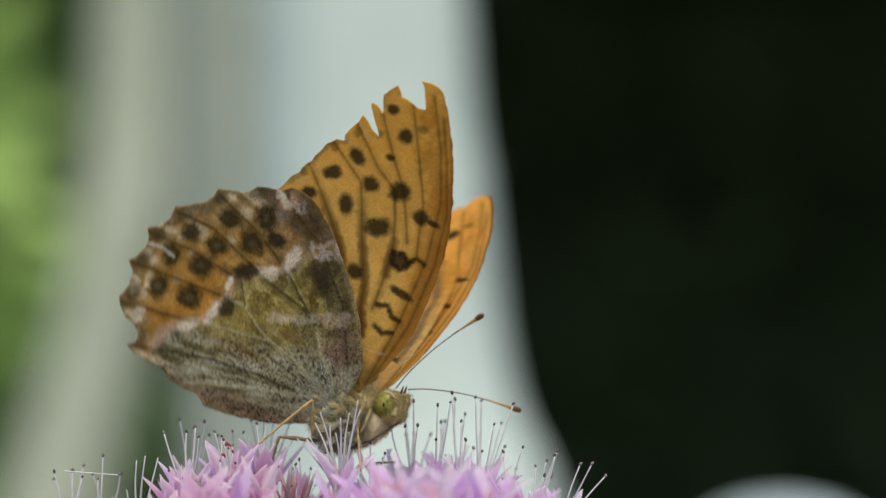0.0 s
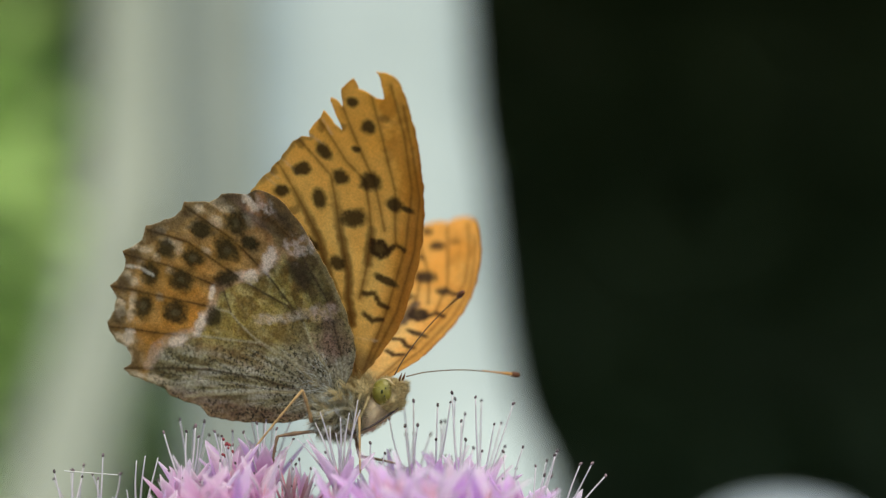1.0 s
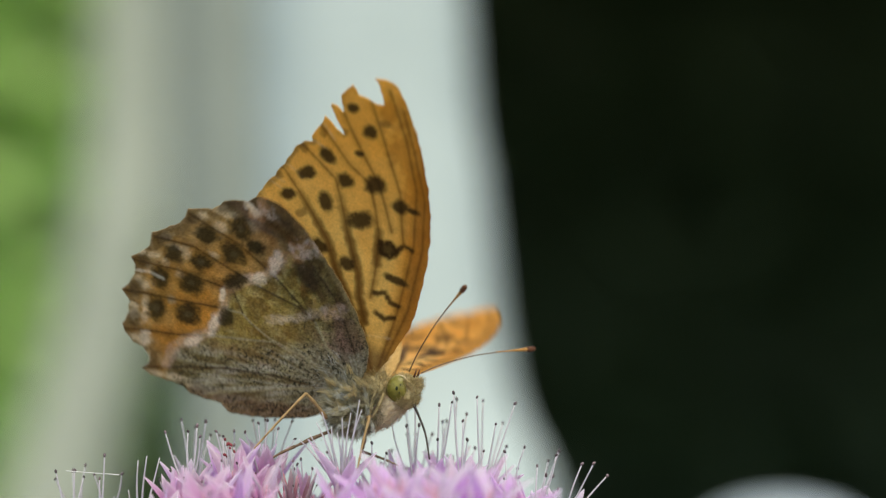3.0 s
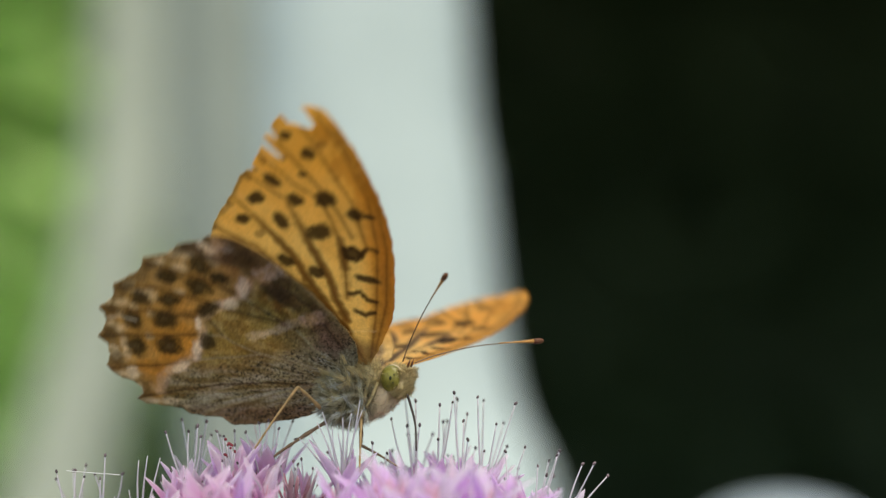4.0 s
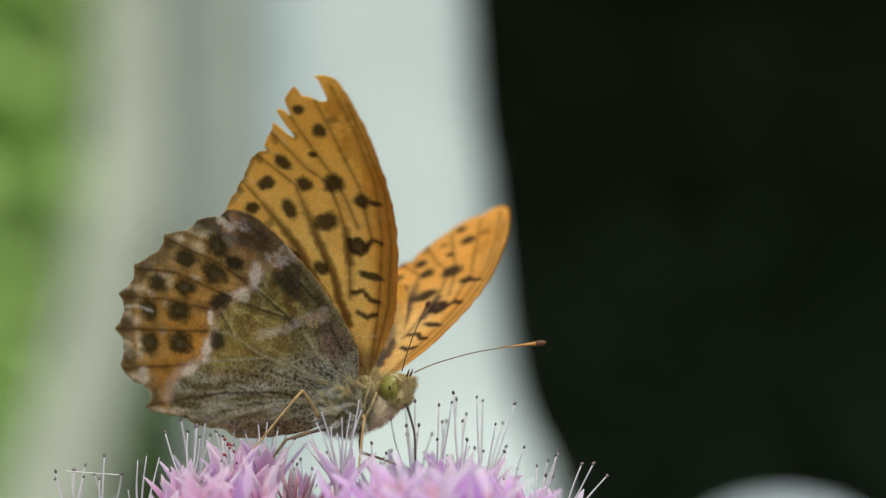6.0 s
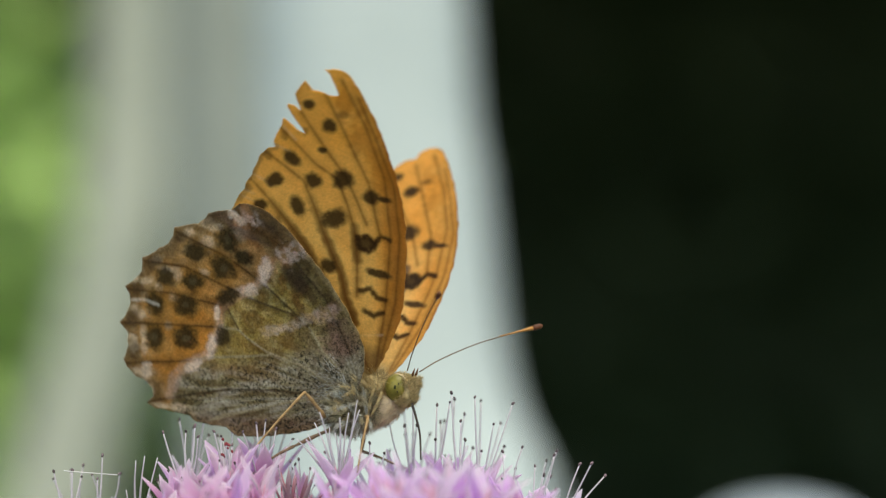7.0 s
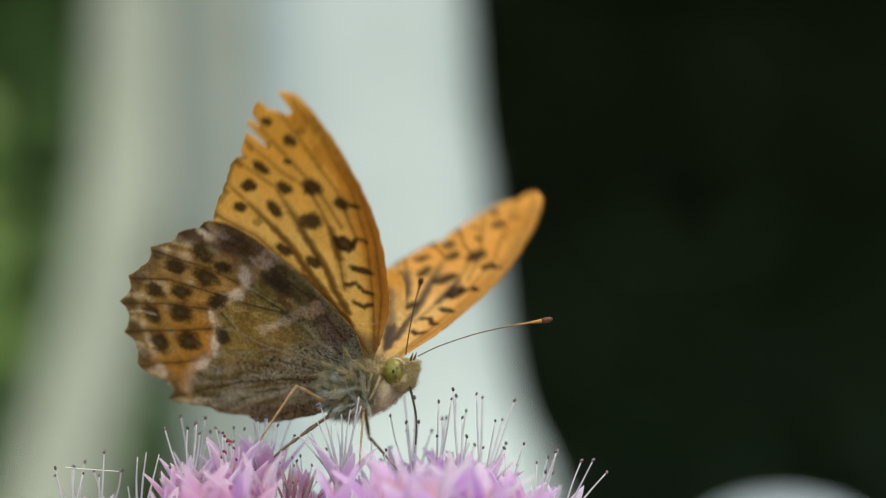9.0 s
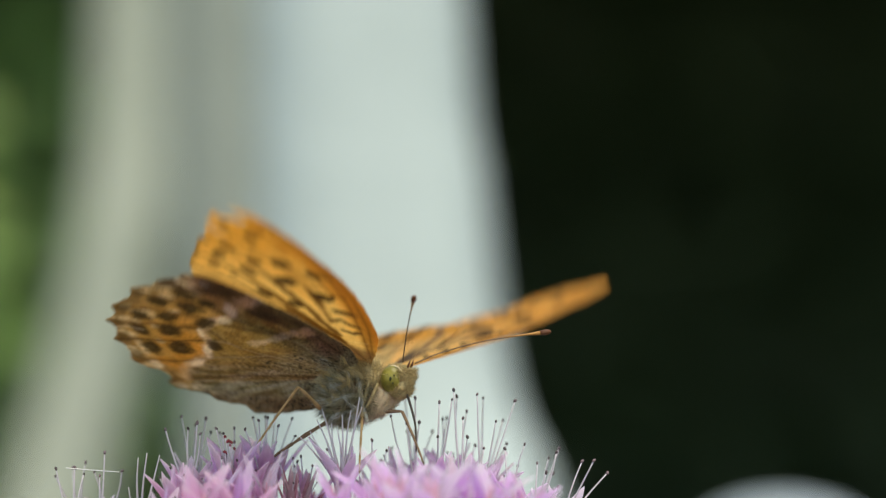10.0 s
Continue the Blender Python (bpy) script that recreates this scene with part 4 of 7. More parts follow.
def hind_dust(P):
    """How thickly black scales lie on the hindwing's underside: most about the root and below."""
    u, v = P[:, 0], P[:, 1]
    inner = hind_inner(P, -0.8, 1.4)
    low = soft(v - 0.30 * u, 3.4, 3.0)
    near = soft(np.hypot(u + 3, v + 2), 10, 8)
    out = inner * np.clip(0.30 + 0.55 * low + 0.35 * near, 0, 0.95) * np.clip(0.85 + 1.6 * fine_noise(P, 0.5, 61.5), 0.1, 1)
    for k in (0, 1, 6, 8):
        out *= 1 - 0.9 * soft(line_distance(P, HIND_VEINS[k]), 0.25, 0.3)
    return out


def hind_upper(P):
    n1, n2 = fine_noise(P, 0.35, 31.5), fine_noise(P, 1.5, 34.5)
    col = np.tile(np.array((0.74, 0.34, 0.06)), (len(P), 1))
    col = lay(col, soft(np.hypot(P[:, 0] + 3, P[:, 1] + 2), 16, 10) * 0.7, (0.86, 0.62, 0.28))
    for line in HIND_VEINS:
        d = line_distance(P, line)
        col = lay(col, soft(d + 0.3 * n2, 0.65, 0.6) * soft(-P[:, 0], 18, 6) * 0.75, (0.17, 0.13, 0.09))
        col = lay(col, soft(d, 0.16, 0.2) * 0.6, (0.30, 0.12, 0.03))
    col = lay(col, spot_mask(P, n2, HIND_SPOTS + HIND_EDGE_SPOTS, 0.35), (0.05, 0.025, 0.015))
    col = lay(col, soft(line_distance(P, HIND_SCALLOP + HIND_BACK), 0.4, 0.3) * 0.8, (0.14, 0.095, 0.055))
    return col


def wing(name, edge, front_colour, back_colour, thru, veins, parent, label, step=0.15, wobble=0.16, span=None):
    """Two sheets a hair apart, joined by a rim; the front faces -y. Veins stand proud of it."""
    from_edge = outline(edge, step, wobble)
    n = len(from_edge)
    us, vs = [p[0] for p in from_edge], [p[1] for p in from_edge]
    rng = random.Random(len(edge))
    inner = []
    v, row = min(vs), 0
    while v < max(vs):
        u = min(us) + (step / 2 if row % 2 else 0)
        while u < max(us):
            inner.append((u + rng.uniform(-0.04, 0.04), v + rng.uniform(-0.04, 0.04)))
            u += step
        v += step * 0.87
        row += 1
    # keep the points that lie inside
    P = np.array(inner)
    inside = np.zeros(len(P), bool)
    E = np.array(from_edge)
    for a, b in zip(E, np.roll(E, -1, 0)):
        if a[1] == b[1]:
            continue
        hit = ((a[1] > P[:, 1]) != (b[1] > P[:, 1])) & (P[:, 0] < (b[0] - a[0]) * (P[:, 1] - a[1]) / (b[1] - a[1]) + a[0])
        inside ^= hit
    P = P[inside]
    P = P[line_distance(P, [tuple(e) for e in E] + [tuple(E[0])]) > step * 0.45]
    pts = [Vector(p) for p in from_edge] + [Vector(p) for p in P]
    out, _, faces, *_ = geometry.delaunay_2d_cdt(pts, [(i, (i + 1) % n) for i in range(n)], [], 1, 1e-5)
    Q = np.array([(p.x, p.y) for p in out])
    relief = np.zeros(len(Q))
    for k, line in enumerate(veins):
        relief += 0.045 * np.exp(-(line_distance(Q, line) / 0.28) ** 2)
    low, high = span or (Q[:, 1].min(), Q[:, 1].max())
    sag = 0.0016 * (Q[:, 1] - low) * (high - Q[:, 1]) + 0.35 * fine_noise(Q, 0.16, 50.5)
    m = len(Q)
    front = np.stack([Q[:, 0], sag - 0.05 - relief, Q[:, 1]], -1) * MM
    rear = np.stack([Q[:, 0], sag + 0.05 - relief * 0.6, Q[:, 1]], -1) * MM
    tris = [tuple(f) for f in faces]

    def face_up(f):
        a, b, c = Q[f[0]], Q[f[1]], Q[f[2]]
        return (b[0] - a[0]) * (c[1] - a[1]) - (b[1] - a[1]) * (c[0] - a[0]) > 0
    tris = [f if face_up(f) else f[::-1] for f in tris]
    polys = tris + [tuple(i + m for i in f[::-1]) for f in tris]
    count = {}
    for f in tris:
        for i in range(len(f)):
            count[(f[i], f[(i + 1) % len(f)])] = 1
    polys += [(b, a, a + m, b + m) for a, b in count if (b, a) not in count]
    me = bpy.data.meshes.new(name)
    me.from_pydata([tuple(p) for p in np.concatenate([front, rear])], [], polys)
    attr = me.color_attributes.new("Col", "FLOAT_COLOR", "POINT")
    cols = np.concatenate([front_colour(Q), back_colour(Q)])
    attr.data.foreach_set("color", np.concatenate([np.clip(cols, 0, 1), np.ones((2 * m, 1))], 1).astype(np.float32).ravel())
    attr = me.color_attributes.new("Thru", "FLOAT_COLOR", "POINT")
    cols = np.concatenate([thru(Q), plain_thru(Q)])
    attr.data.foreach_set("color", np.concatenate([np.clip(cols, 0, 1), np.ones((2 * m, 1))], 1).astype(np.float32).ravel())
    dust = me.attributes.new("Dust", "FLOAT", "POINT")
    lay_dust = np.zeros(2 * m)
    if front_colour is hind_under:
        lay_dust[:m] = hind_dust(Q)
    dust.data.foreach_set("value", lay_dust.astype(np.float32))
    me.materials.append(WING if name == "forewing" else HIND_WING)
    for p in me.polygons:
        p.use_smooth = True
    me.update()
    ob = new(name, me)
    ob.parent = parent
    ob["label"] = label
    return ob


# ---- the butterfly's body; millimetres from a point under the thorax ----
AHEAD = Vector((0.87, -0.47, -0.14)).normalized()
LEFT = Vector((0.47, 0.88, 0.0)).normalized()
UP = AHEAD.cross(LEFT).normalized()
TURN = Matrix((AHEAD, LEFT, UP)).transposed()
EYE_R = Vector((5.0, 0.0, 6.0))
HEAD = EYE_R + LEFT * 1.35 - AHEAD * 0.1 - UP * 0.35
THORAX = Vector((-0.2, 1.7, 3.8))


def build_butterfly():
    rng = random.Random(3)
    top = new("butterfly")
    tagged(top, "orange spotted butterfly with torn wing tips on a pink flower", "butterfly")
    # thorax and abdomen
    size = (3.4 * MM, 2.4 * MM, 3.1 * MM)
    bm = bmesh.new()
    blob(bm, THORAX * MM, size, TURN, rough=0.1)
    part("thorax", bm, BODY, top)
    bm = bmesh.new()
    roots = surface_roots(rng, THORAX * MM, size, TURN, 3200, lambda v: v.y < 0.4 and v.z < 0.85)
    hairs(bm, roots, 1.25 * MM, 0.03 * MM, rng, -AHEAD * 0.5 - UP * 0.25, 0.6, 800)
    part("thorax_fur", bm, FUR_GREY, top, "olive-grey woolly fur")
    # tufts of longer hair lie over the roots of the wings
    for fur, count, label in ((FUR_WHITE, 44, "bluish-white tufts of long hair"), (FUR_GREY, 50, "olive-grey tufts of hair"), (FUR_TAN, 20, "tawny tufts of hair")):
        bm = bmesh.new()
        lift = {44: -0.5, 50: 0.2, 20: 1.4}[count]
        for p, n in surface_roots(rng, (THORAX + Vector((0.2, -0.55, lift))) * MM, (3.1 * MM, 2.4 * MM, 2.9 * MM), TURN, count, lambda v: v.y < -0.35):
            d = (n * 0.7 - AHEAD * rng.uniform(-0.3, 1.3) + UP * rng.gauss(0.1, 0.7)).normalized()
            for _ in range(26):
                q = p + Vector((rng.gauss(0, 0.16), rng.gauss(0, 0.1), rng.gauss(0, 0.16))) * MM
                l, s = rng.uniform(1.0, 2.0) * MM, d.orthogonal().normalized() * 0.019 * MM
                tip = p + d * l + Vector((rng.gauss(0, 0.2), rng.gauss(0, 0.16), rng.gauss(-0.15, 0.2))) * MM
                mid = q.lerp(tip, 0.5) + n * 0.15 * MM
                a = [bm.verts.new(q + s), bm.verts.new(q - s), bm.verts.new(mid - s * 0.8), bm.verts.new(mid + s * 0.8), bm.verts.new(tip)]
                bm.faces.new(a[:4])
                bm.faces.new((a[3], a[2], a[4]))
        part("thorax_tuft", bm, fur, top, label)
    bm = bmesh.new()
    path = [Vector(p) for p in ((-1.5, 4.6, 5.4), (-4.5, 8.6, 6.8), (-7.5, 11.2, 7.8), (-11.0, 13.4, 8.6), (-13.5, 14.6, 9.2))]
    pts = curve_points([p * MM for p in path], 6)
    radii = [MM * (1.35 * math.sin(math.pi * (0.28 + 0.66 * i / (len(pts) - 1))) ** 0.8 + 0.06 * (i % 2)) for i in range(len(pts))]
    tube(bm, pts, radii, 14)
    part("abdomen", bm, FUR_GREY, top, "slender olive-brown furred abdomen")
    # head
    bm = bmesh.new()
    blob(bm, HEAD * MM, (1.9 * MM, 1.75 * MM, 1.9 * MM), TURN, rough=0.08)
    head = part("head", bm, FUR_TAN, top)
    for sgn in (-1, 1):
        bm = bmesh.new()
        c = (HEAD + LEFT * 1.42 * sgn + AHEAD * 0.18 + UP * 0.35) * MM
        blob(bm, c, (1.40 * MM, 0.95 * MM, 1.62 * MM), TURN, 16, 24)
        eye = part("eye", bm, EYE_GREEN, head, "olive-green compound eye with a dark centre")
        if sgn < 0:
            bm = bmesh.new()
            out = Vector((0.0, -1.0, 0.05))
            for along_eye, up_eye, wide in ((-0.12, 0.0, 0.17), (-0.55, 0.42, 0.08), (0.32, 0.50, 0.08), (-0.62, -0.30, 0.08), (0.30, -0.45, 0.08)):
                bulge = 1.06 - 0.32 * (along_eye ** 2 + 0.7 * up_eye ** 2)
                blob(bm, c + (out * bulge + AHEAD * along_eye + UP * up_eye) * MM, (wide * MM, 0.08 * MM, wide * 1.6 * MM), TURN, 8, 12)
            part("pupil_spot", bm, EYE_DARK, eye)
    bm = bmesh.new()
    roots = surface_roots(rng, HEAD * MM, (1.95 * MM, 1.8 * MM, 1.95 * MM), TURN, 1500, lambda v: v.y > -0.35 or v.x < -0.55 or v.x > 0.5 or v.z > 0.72)
    hairs(bm, roots, 0.5 * MM, 0.024 * MM, rng, AHEAD * 0.3 + UP * 0.3)
    part("head_fur", bm, FUR_TAN, head, "tawny head fur")
    # a pale rim of scales round the near eye
    bm = bmesh.new()
    c = HEAD + LEFT * -1.28 + AHEAD * 0.12 + UP * 0.33
    ring = [(c + AHEAD * (1.32 * math.cos(a)) + UP * (1.56 * math.sin(a)) + LEFT * 0.3) * MM for a in (2 * math.pi * k / 40 for k in range(41))]
    tube(bm, ring, 0.13 * MM, 6)
    part("eye_rim", bm, FUR_PALE, head, "pale rim of scales round the eye")
    # breast: smooth, pale, sloping from the chin down to the foreleg
    slope = pose(0, 0, 0, 0, -33, 0).to_3x3()
    breast, axes = Vector((3.45, 1.5, 3.45)), (3.5 * MM, 1.7 * MM, 1.85 * MM)
    bm = bmesh.new()
    blob(bm, breast * MM, axes, slope, 18, 28, rough=0.05)
    part("breast", bm, FUR_PALE, top, "smooth pale buff breast")
    bm = bmesh.new()
    roots = surface_roots(rng, breast * MM, axes, slope, 1600, lambda v: v.y < 0.4 and v.z < 0.7)
    hairs(bm, roots, 0.55 * MM, 0.022 * MM, rng, slope @ Vector((-1.1, 0, -0.1)), 0.2)
    part("breast_fur", bm, FUR_PALE, top, "short pale buff breast fur")
    bm = bmesh.new()
    roots = surface_roots(rng, Vector((2.3, 1.6, 6.0)) * MM, (1.9 * MM, 1.9 * MM, 1.9 * MM), TURN, 1100, lambda v: v.y < 0.5)
    hairs(bm, roots, 1.3 * MM, 0.032 * MM, rng, -AHEAD * 0.5 + UP * 0.1)
    blob(bm, Vector((2.3, 1.6, 6.0)) * MM, (1.8 * MM, 1.8 * MM, 1.8 * MM), TURN)
    part("collar_fur", bm, FUR_TAN, top, "tawny collar fur")
    # the small folded foreleg lies against the breast
    for pts in (((2.4, -0.5, 5.8), (2.0, -0.75, 4.2), (1.6, -0.6, 2.4)), ((3.4, -0.35, 5.5), (2.8, -0.6, 4.0), (2.1, -0.7, 2.7))):
        bm = bmesh.new()
        line = curve_points([Vector(p) * MM for p in pts], 6)
        tube(bm, line, [MM * (0.11 + 0.10 * math.sin(math.pi * (0.15 + 0.8 * i / 12))) for i in range(13)], 8)
        hairs(bm, [(p, Vector((rng.gauss(0, 1), -0.5, rng.gauss(0, 0.4))).normalized()) for p in line for _ in range(12)], 0.35 * MM, 0.02 * MM, rng, -UP * 1.2)
        part("foreleg", bm, FUR_TAN, top, "small folded cream foreleg")
    for sgn in (-1, 1):
        bm = bmesh.new()
        side = LEFT * (0.42 * sgn)
        pts = curve_points([(Vector(p) + side) * MM for p in ((5.9, 0.5, 3.9), (6.35, 0.3, 4.6), (6.6, 0.2, 5.8), (6.75, 0.2, 7.0))], 6)
        tube(bm, pts, [MM * (0.40 + 0.5 * math.sin(math.pi * (0.12 + 0.75 * i / 18))) for i in range(19)], 12)
        hairs(bm, [(p + d * 0.7 * MM, d) for p in pts for d in ((AHEAD * rng.uniform(-0.2, 1) + LEFT * rng.uniform(-1, 1)).normalized() for _ in range(70))], 0.85 * MM, 0.027 * MM, rng, UP * 0.9, 0.3)
        hairs(bm, [(p + (AHEAD * rng.uniform(-0.6, 0.5) + LEFT * rng.uniform(-0.5, 0.5)) * MM, -UP) for p in pts[:7] for _ in range(22)], 0.75 * MM, 0.024 * MM, rng, AHEAD * 0.2, 0.3)
        palp = part("palp", bm, FUR_TAN, head, "upturned scaly palp")
        bm = bmesh.new()
        tube(bm, [(Vector((7.15, 0.2, 7.3)) + side) * MM, (Vector((7.35, 0.2, 7.85)) + side) * MM, (Vector((7.5, 0.18, 8.3)) + side) * MM], [0.17 * MM, 0.12 * MM, 0.03 * MM], 7)
        part("palp_tip", bm, CLUB, palp, "dark pointed palp tip")
    # wings
    fore_torn = smooth_edge(FORE_EDGE) + FORE_TORN + FORE_BACK
    fore_whole = smooth_edge(FORE_EDGE) + smooth_edge(FORE_WHOLE, 2) + FORE_BACK
    hind = smooth_edge(HIND_EDGE) + HIND_SCALLOP + [FOLD[1]]
    hind_fold = [FOLD[1], FOLD[0]] + smooth_edge(HIND_BACK, 2)
    hind_folded = smooth_edge(HIND_EDGE) + HIND_SCALLOP[:18] + [(-29.0, -4.6), (-20.0, -3.6), (-10.0, -3.4), (-4.0, -3.2)]
    w = {}
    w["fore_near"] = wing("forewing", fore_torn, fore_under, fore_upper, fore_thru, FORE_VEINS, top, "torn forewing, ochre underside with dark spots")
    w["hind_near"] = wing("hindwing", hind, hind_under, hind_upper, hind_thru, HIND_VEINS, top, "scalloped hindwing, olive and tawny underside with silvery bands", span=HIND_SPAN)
    w["hind_fold"] = wing("wing_fold", hind_fold, hind_under, hind_upper, hind_thru, HIND_VEINS, w["hind_near"], "greyish-green dusted fold along the hindwing's lower edge", span=HIND_SPAN)
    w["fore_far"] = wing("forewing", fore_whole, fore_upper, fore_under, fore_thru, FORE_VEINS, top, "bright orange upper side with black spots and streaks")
    w["hind_far"] = wing("hindwing", hind_folded, hind_upper, hind_under, hind_thru, HIND_VEINS, top, "scalloped hindwing, orange upper side", step=0.4)
    # long pale hairs lying on the wing roots
    bm = bmesh.new()
    roots = []
    for _ in range(240):
        r, a = rng.uniform(0.2, 4.6), math.radians(rng.uniform(115, 225))
        q = Vector((-2.6 + r * math.cos(a), 0, -2.6 + r * math.sin(a)))
        roots.append((Vector((q.x, -0.25, q.z)) * MM, (Vector((math.cos(a), -0.18, math.sin(a)))).normalized()))
    hairs(bm, roots, 1.3 * MM, 0.018 * MM, rng, None, 0.3, 600)
    part("root_hair", bm, FUR_WHITE, w["hind_near"], "long pale hairs at the wing root")
    # antennae: modelled along x
    for key in ("antenna_far", "antenna_near"):
        bm = bmesh.new()
        pts = curve_points([(0, 0, 0), (3 * MM, 0, 0.5 * MM), (8 * MM, 0, 0.7 * MM), (13 * MM, 0, 0.35 * MM), (14.6 * MM, 0, 0.15 * MM)], 6)
        tube(bm, pts, [MM * (0.078 - 0.0008 * i) for i in range(len(pts))], 8)
        a = part("antenna", bm, ANTENNA, top, "thin brown clubbed antenna")
        bm = bmesh.new()
        prof = [(11.0, 0.082), (12.6, 0.095), (13.8, 0.13), (14.8, 0.20), (15.4, 0.26)]
        tube(bm, [(x * MM, 0, (0.33 - (x - 13.2) * 0.11) * MM) for x, r in prof], [r * MM for x, r in prof], 10)
        part("club_neck", bm, CLUB_NECK, a, "orange neck of the club")
        bm = bmesh.new()
        prof = [(15.35, 0.28), (15.8, 0.34), (16.2, 0.33), (16.5, 0.23), (16.65, 0.07)]
        tube(bm, [(x * MM, 0, (0.33 - (x - 13.2) * 0.11) * MM) for x, r in prof], [r * MM for x, r in prof], 10)
        part("club", bm, CLUB, a, "dark club tip")
        w[key] = a
    # proboscis: modelled along -z
    bm = bmesh.new()
    pts = curve_points([(0, 0, 0), (0.5 * MM, 0, -1.6 * MM), (1.0 * MM, 0, -3.8 * MM), (1.1 * MM, 0, -6.8 * MM)], 6)
    tube(bm, pts, [MM * (0.17 - 0.004 * i) for i in range(len(pts))], 8)
    w["proboscis"] = part("proboscis", bm, TONGUE, top, "thin dark feeding tube")
    # legs: each an upper and a lower piece, modelled along x
    for key, (hip, foot, a, b, bend, mat) in LEGS.items():
        bm = bmesh.new()
        n, thick = 6, 1.15 if mat is LEG_DARK else 1.0
        tube(bm, [(a * MM * i / n, 0, 0.08 * MM * math.sin(math.pi * i / n)) for i in range(n + 1)], [thick * MM * (0.24 - 0.012 * i + 0.05 * math.sin(i * 1.9)) for i in range(n + 1)], 8)
        hairs(bm, [(Vector((rng.uniform(0.1, 0.95) * a * MM, 0, 0)), Vector((0.2, rng.gauss(0, 1), rng.gauss(0, 1))).normalized()) for _ in range(60)], 0.6 * MM, 0.02 * MM, rng)
        up = part("femur", bm, mat, top, "hairy upper leg")
        bm = bmesh.new()
        k = b + 1.6
        tube(bm, [(k * MM * i / 8, 0, 0.10 * MM * math.sin(math.pi * i / 8)) for i in range(9)], [thick * MM * (0.17 - 0.010 * i + 0.02 * math.sin(i * 2.3)) for i in range(9)], 8)
        hairs(bm, [(Vector((rng.uniform(0.1, 1) * k * MM, 0, 0)), Vector((0.9, rng.gauss(0, 1), rng.gauss(0, 1))).normalized()) for _ in range(50)], 0.45 * MM, 0.025 * MM, rng)
        low = part("tibia", bm, mat, top, "thin spiny lower leg")
        w["leg_" + key] = (up, low)
    return top, w


# hip in the body's space, foot from the aim point, lengths, bend, material
LEGS = {
    "hind_near": (Vector((-3.4, -0.4, 2.5)), Vector((-22.0, -3.0, -23.3)), 4.6, 8.6, Vector((0.1, -0.4, 1)), LEG),
    "hind_far": (Vector((-1.6, 1.5, 1.4)), Vector((-20.1, 1.0, -24.8)), 6.0, 2.6, Vector((-0.3, -0.2, 1.0)), LEG_DARK),
    "mid_near": (Vector((1.5, -0.6, 2.6)), Vector((-9.8, -3.0, -24.8)), 1.5, 5.0, Vector((0.3, -0.3, 1.0)), LEG),
    "mid_far": (Vector((1.5, 1.6, 1.9)), Vector((-6.2, 1.0, -25.4)), 5.0, 5.4, Vector((0.8, -0.2, 0.7)), LEG_DARK),
}
butterfly, limbs = build_butterfly()


# ---- the stonecrop flower head: millimetres from the aim point ----
def place(x, y, z):
    return Vector((x * MM, y * MM, 0.5 + z * MM))


def petal_mesh(wide, bend, mat):
    bm = bmesh.new()
    rows = []
    n = 8
    for i in range(n + 1):
        t = i / n
        w = wide * math.sin(math.pi * min(1, 0.2 + 0.8 * t ** 0.85)) ** 0.8 * (1 - 0.2 * t) + 0.03
        z = 6.8 * t
        bow = bend * t * t - 0.3 * t
        rows.append([(x * w * MM, (bow * 1.0 - 0.42 * w * (abs(x) ** 1.6) + 0.05 * w * (1 - abs(x))) * MM, z * MM) for x in (-1, -0.5, 0, 0.5, 1)])
    front = [[bm.verts.new(p) for p in r] for r in rows]
    rear = [[bm.verts.new((p[0] * 0.94, p[1] + 0.16 * MM, p[2])) for p in r] for r in rows]
    for grid, flip in ((front, False), (rear, True)):
        for a, b in zip(grid, grid[1:]):
            for i in range(4):
                q = (a[i], a[i + 1], b[i + 1], b[i])
                bm.faces.new(q[::-1] if flip else q)
    for a, b, c, d in zip(front, front[1:], rear, rear[1:]):
        bm.faces.new((a[0], b[0], d[0], c[0]))
        bm.faces.new((a[4], c[4], d[4], b[4]))
    me = bpy.data.meshes.new("petal")
    bm.to_mesh(me)
    bm.free()
    for p in me.polygons:
        p.use_smooth = True
    me.materials.append(mat)
    return me


def stamen_mesh(length, curve, seed, look_of="dark"):
    rng = random.Random(seed)
    bm = bmesh.new()
    pts = curve_points([(0, 0, 0), (curve * 0.3 * MM, 0, length * 0.33 * MM), (curve * 0.7 * MM, 0, length * 0.68 * MM), (curve * 0.0 * MM, 0, length * MM)], 3)
    tube(bm, pts, [MM * (0.135 - 0.006 * i if look_of != "bare" else 0.20 - 0.016 * i) for i in range(len(pts))], 6, 0)
    fr = pose(0, 0, 0, rng.uniform(-30, 30), 60 + rng.uniform(-30, 30), rng.uniform(0, 180)).to_3x3()
    if look_of != "bare":
        k = (1.15 if look_of == "red" else 1.0) * rng.uniform(0.8, 1.15) * MM
        blob(bm, pts[-1] + Vector((0, 0, 0.1 * MM)), (0.26 * k, 0.16 * k, 0.17 * k), fr, 6, 8, 1)
    me = bpy.data.meshes.new("stamen")
    bm.to_mesh(me)
    bm.free()
    for p in me.polygons:
        p.use_smooth = True
    me.materials.append(STAMEN)
    me.materials.append(ANTHER_RED if look_of == "red" else ANTHER)
    return me


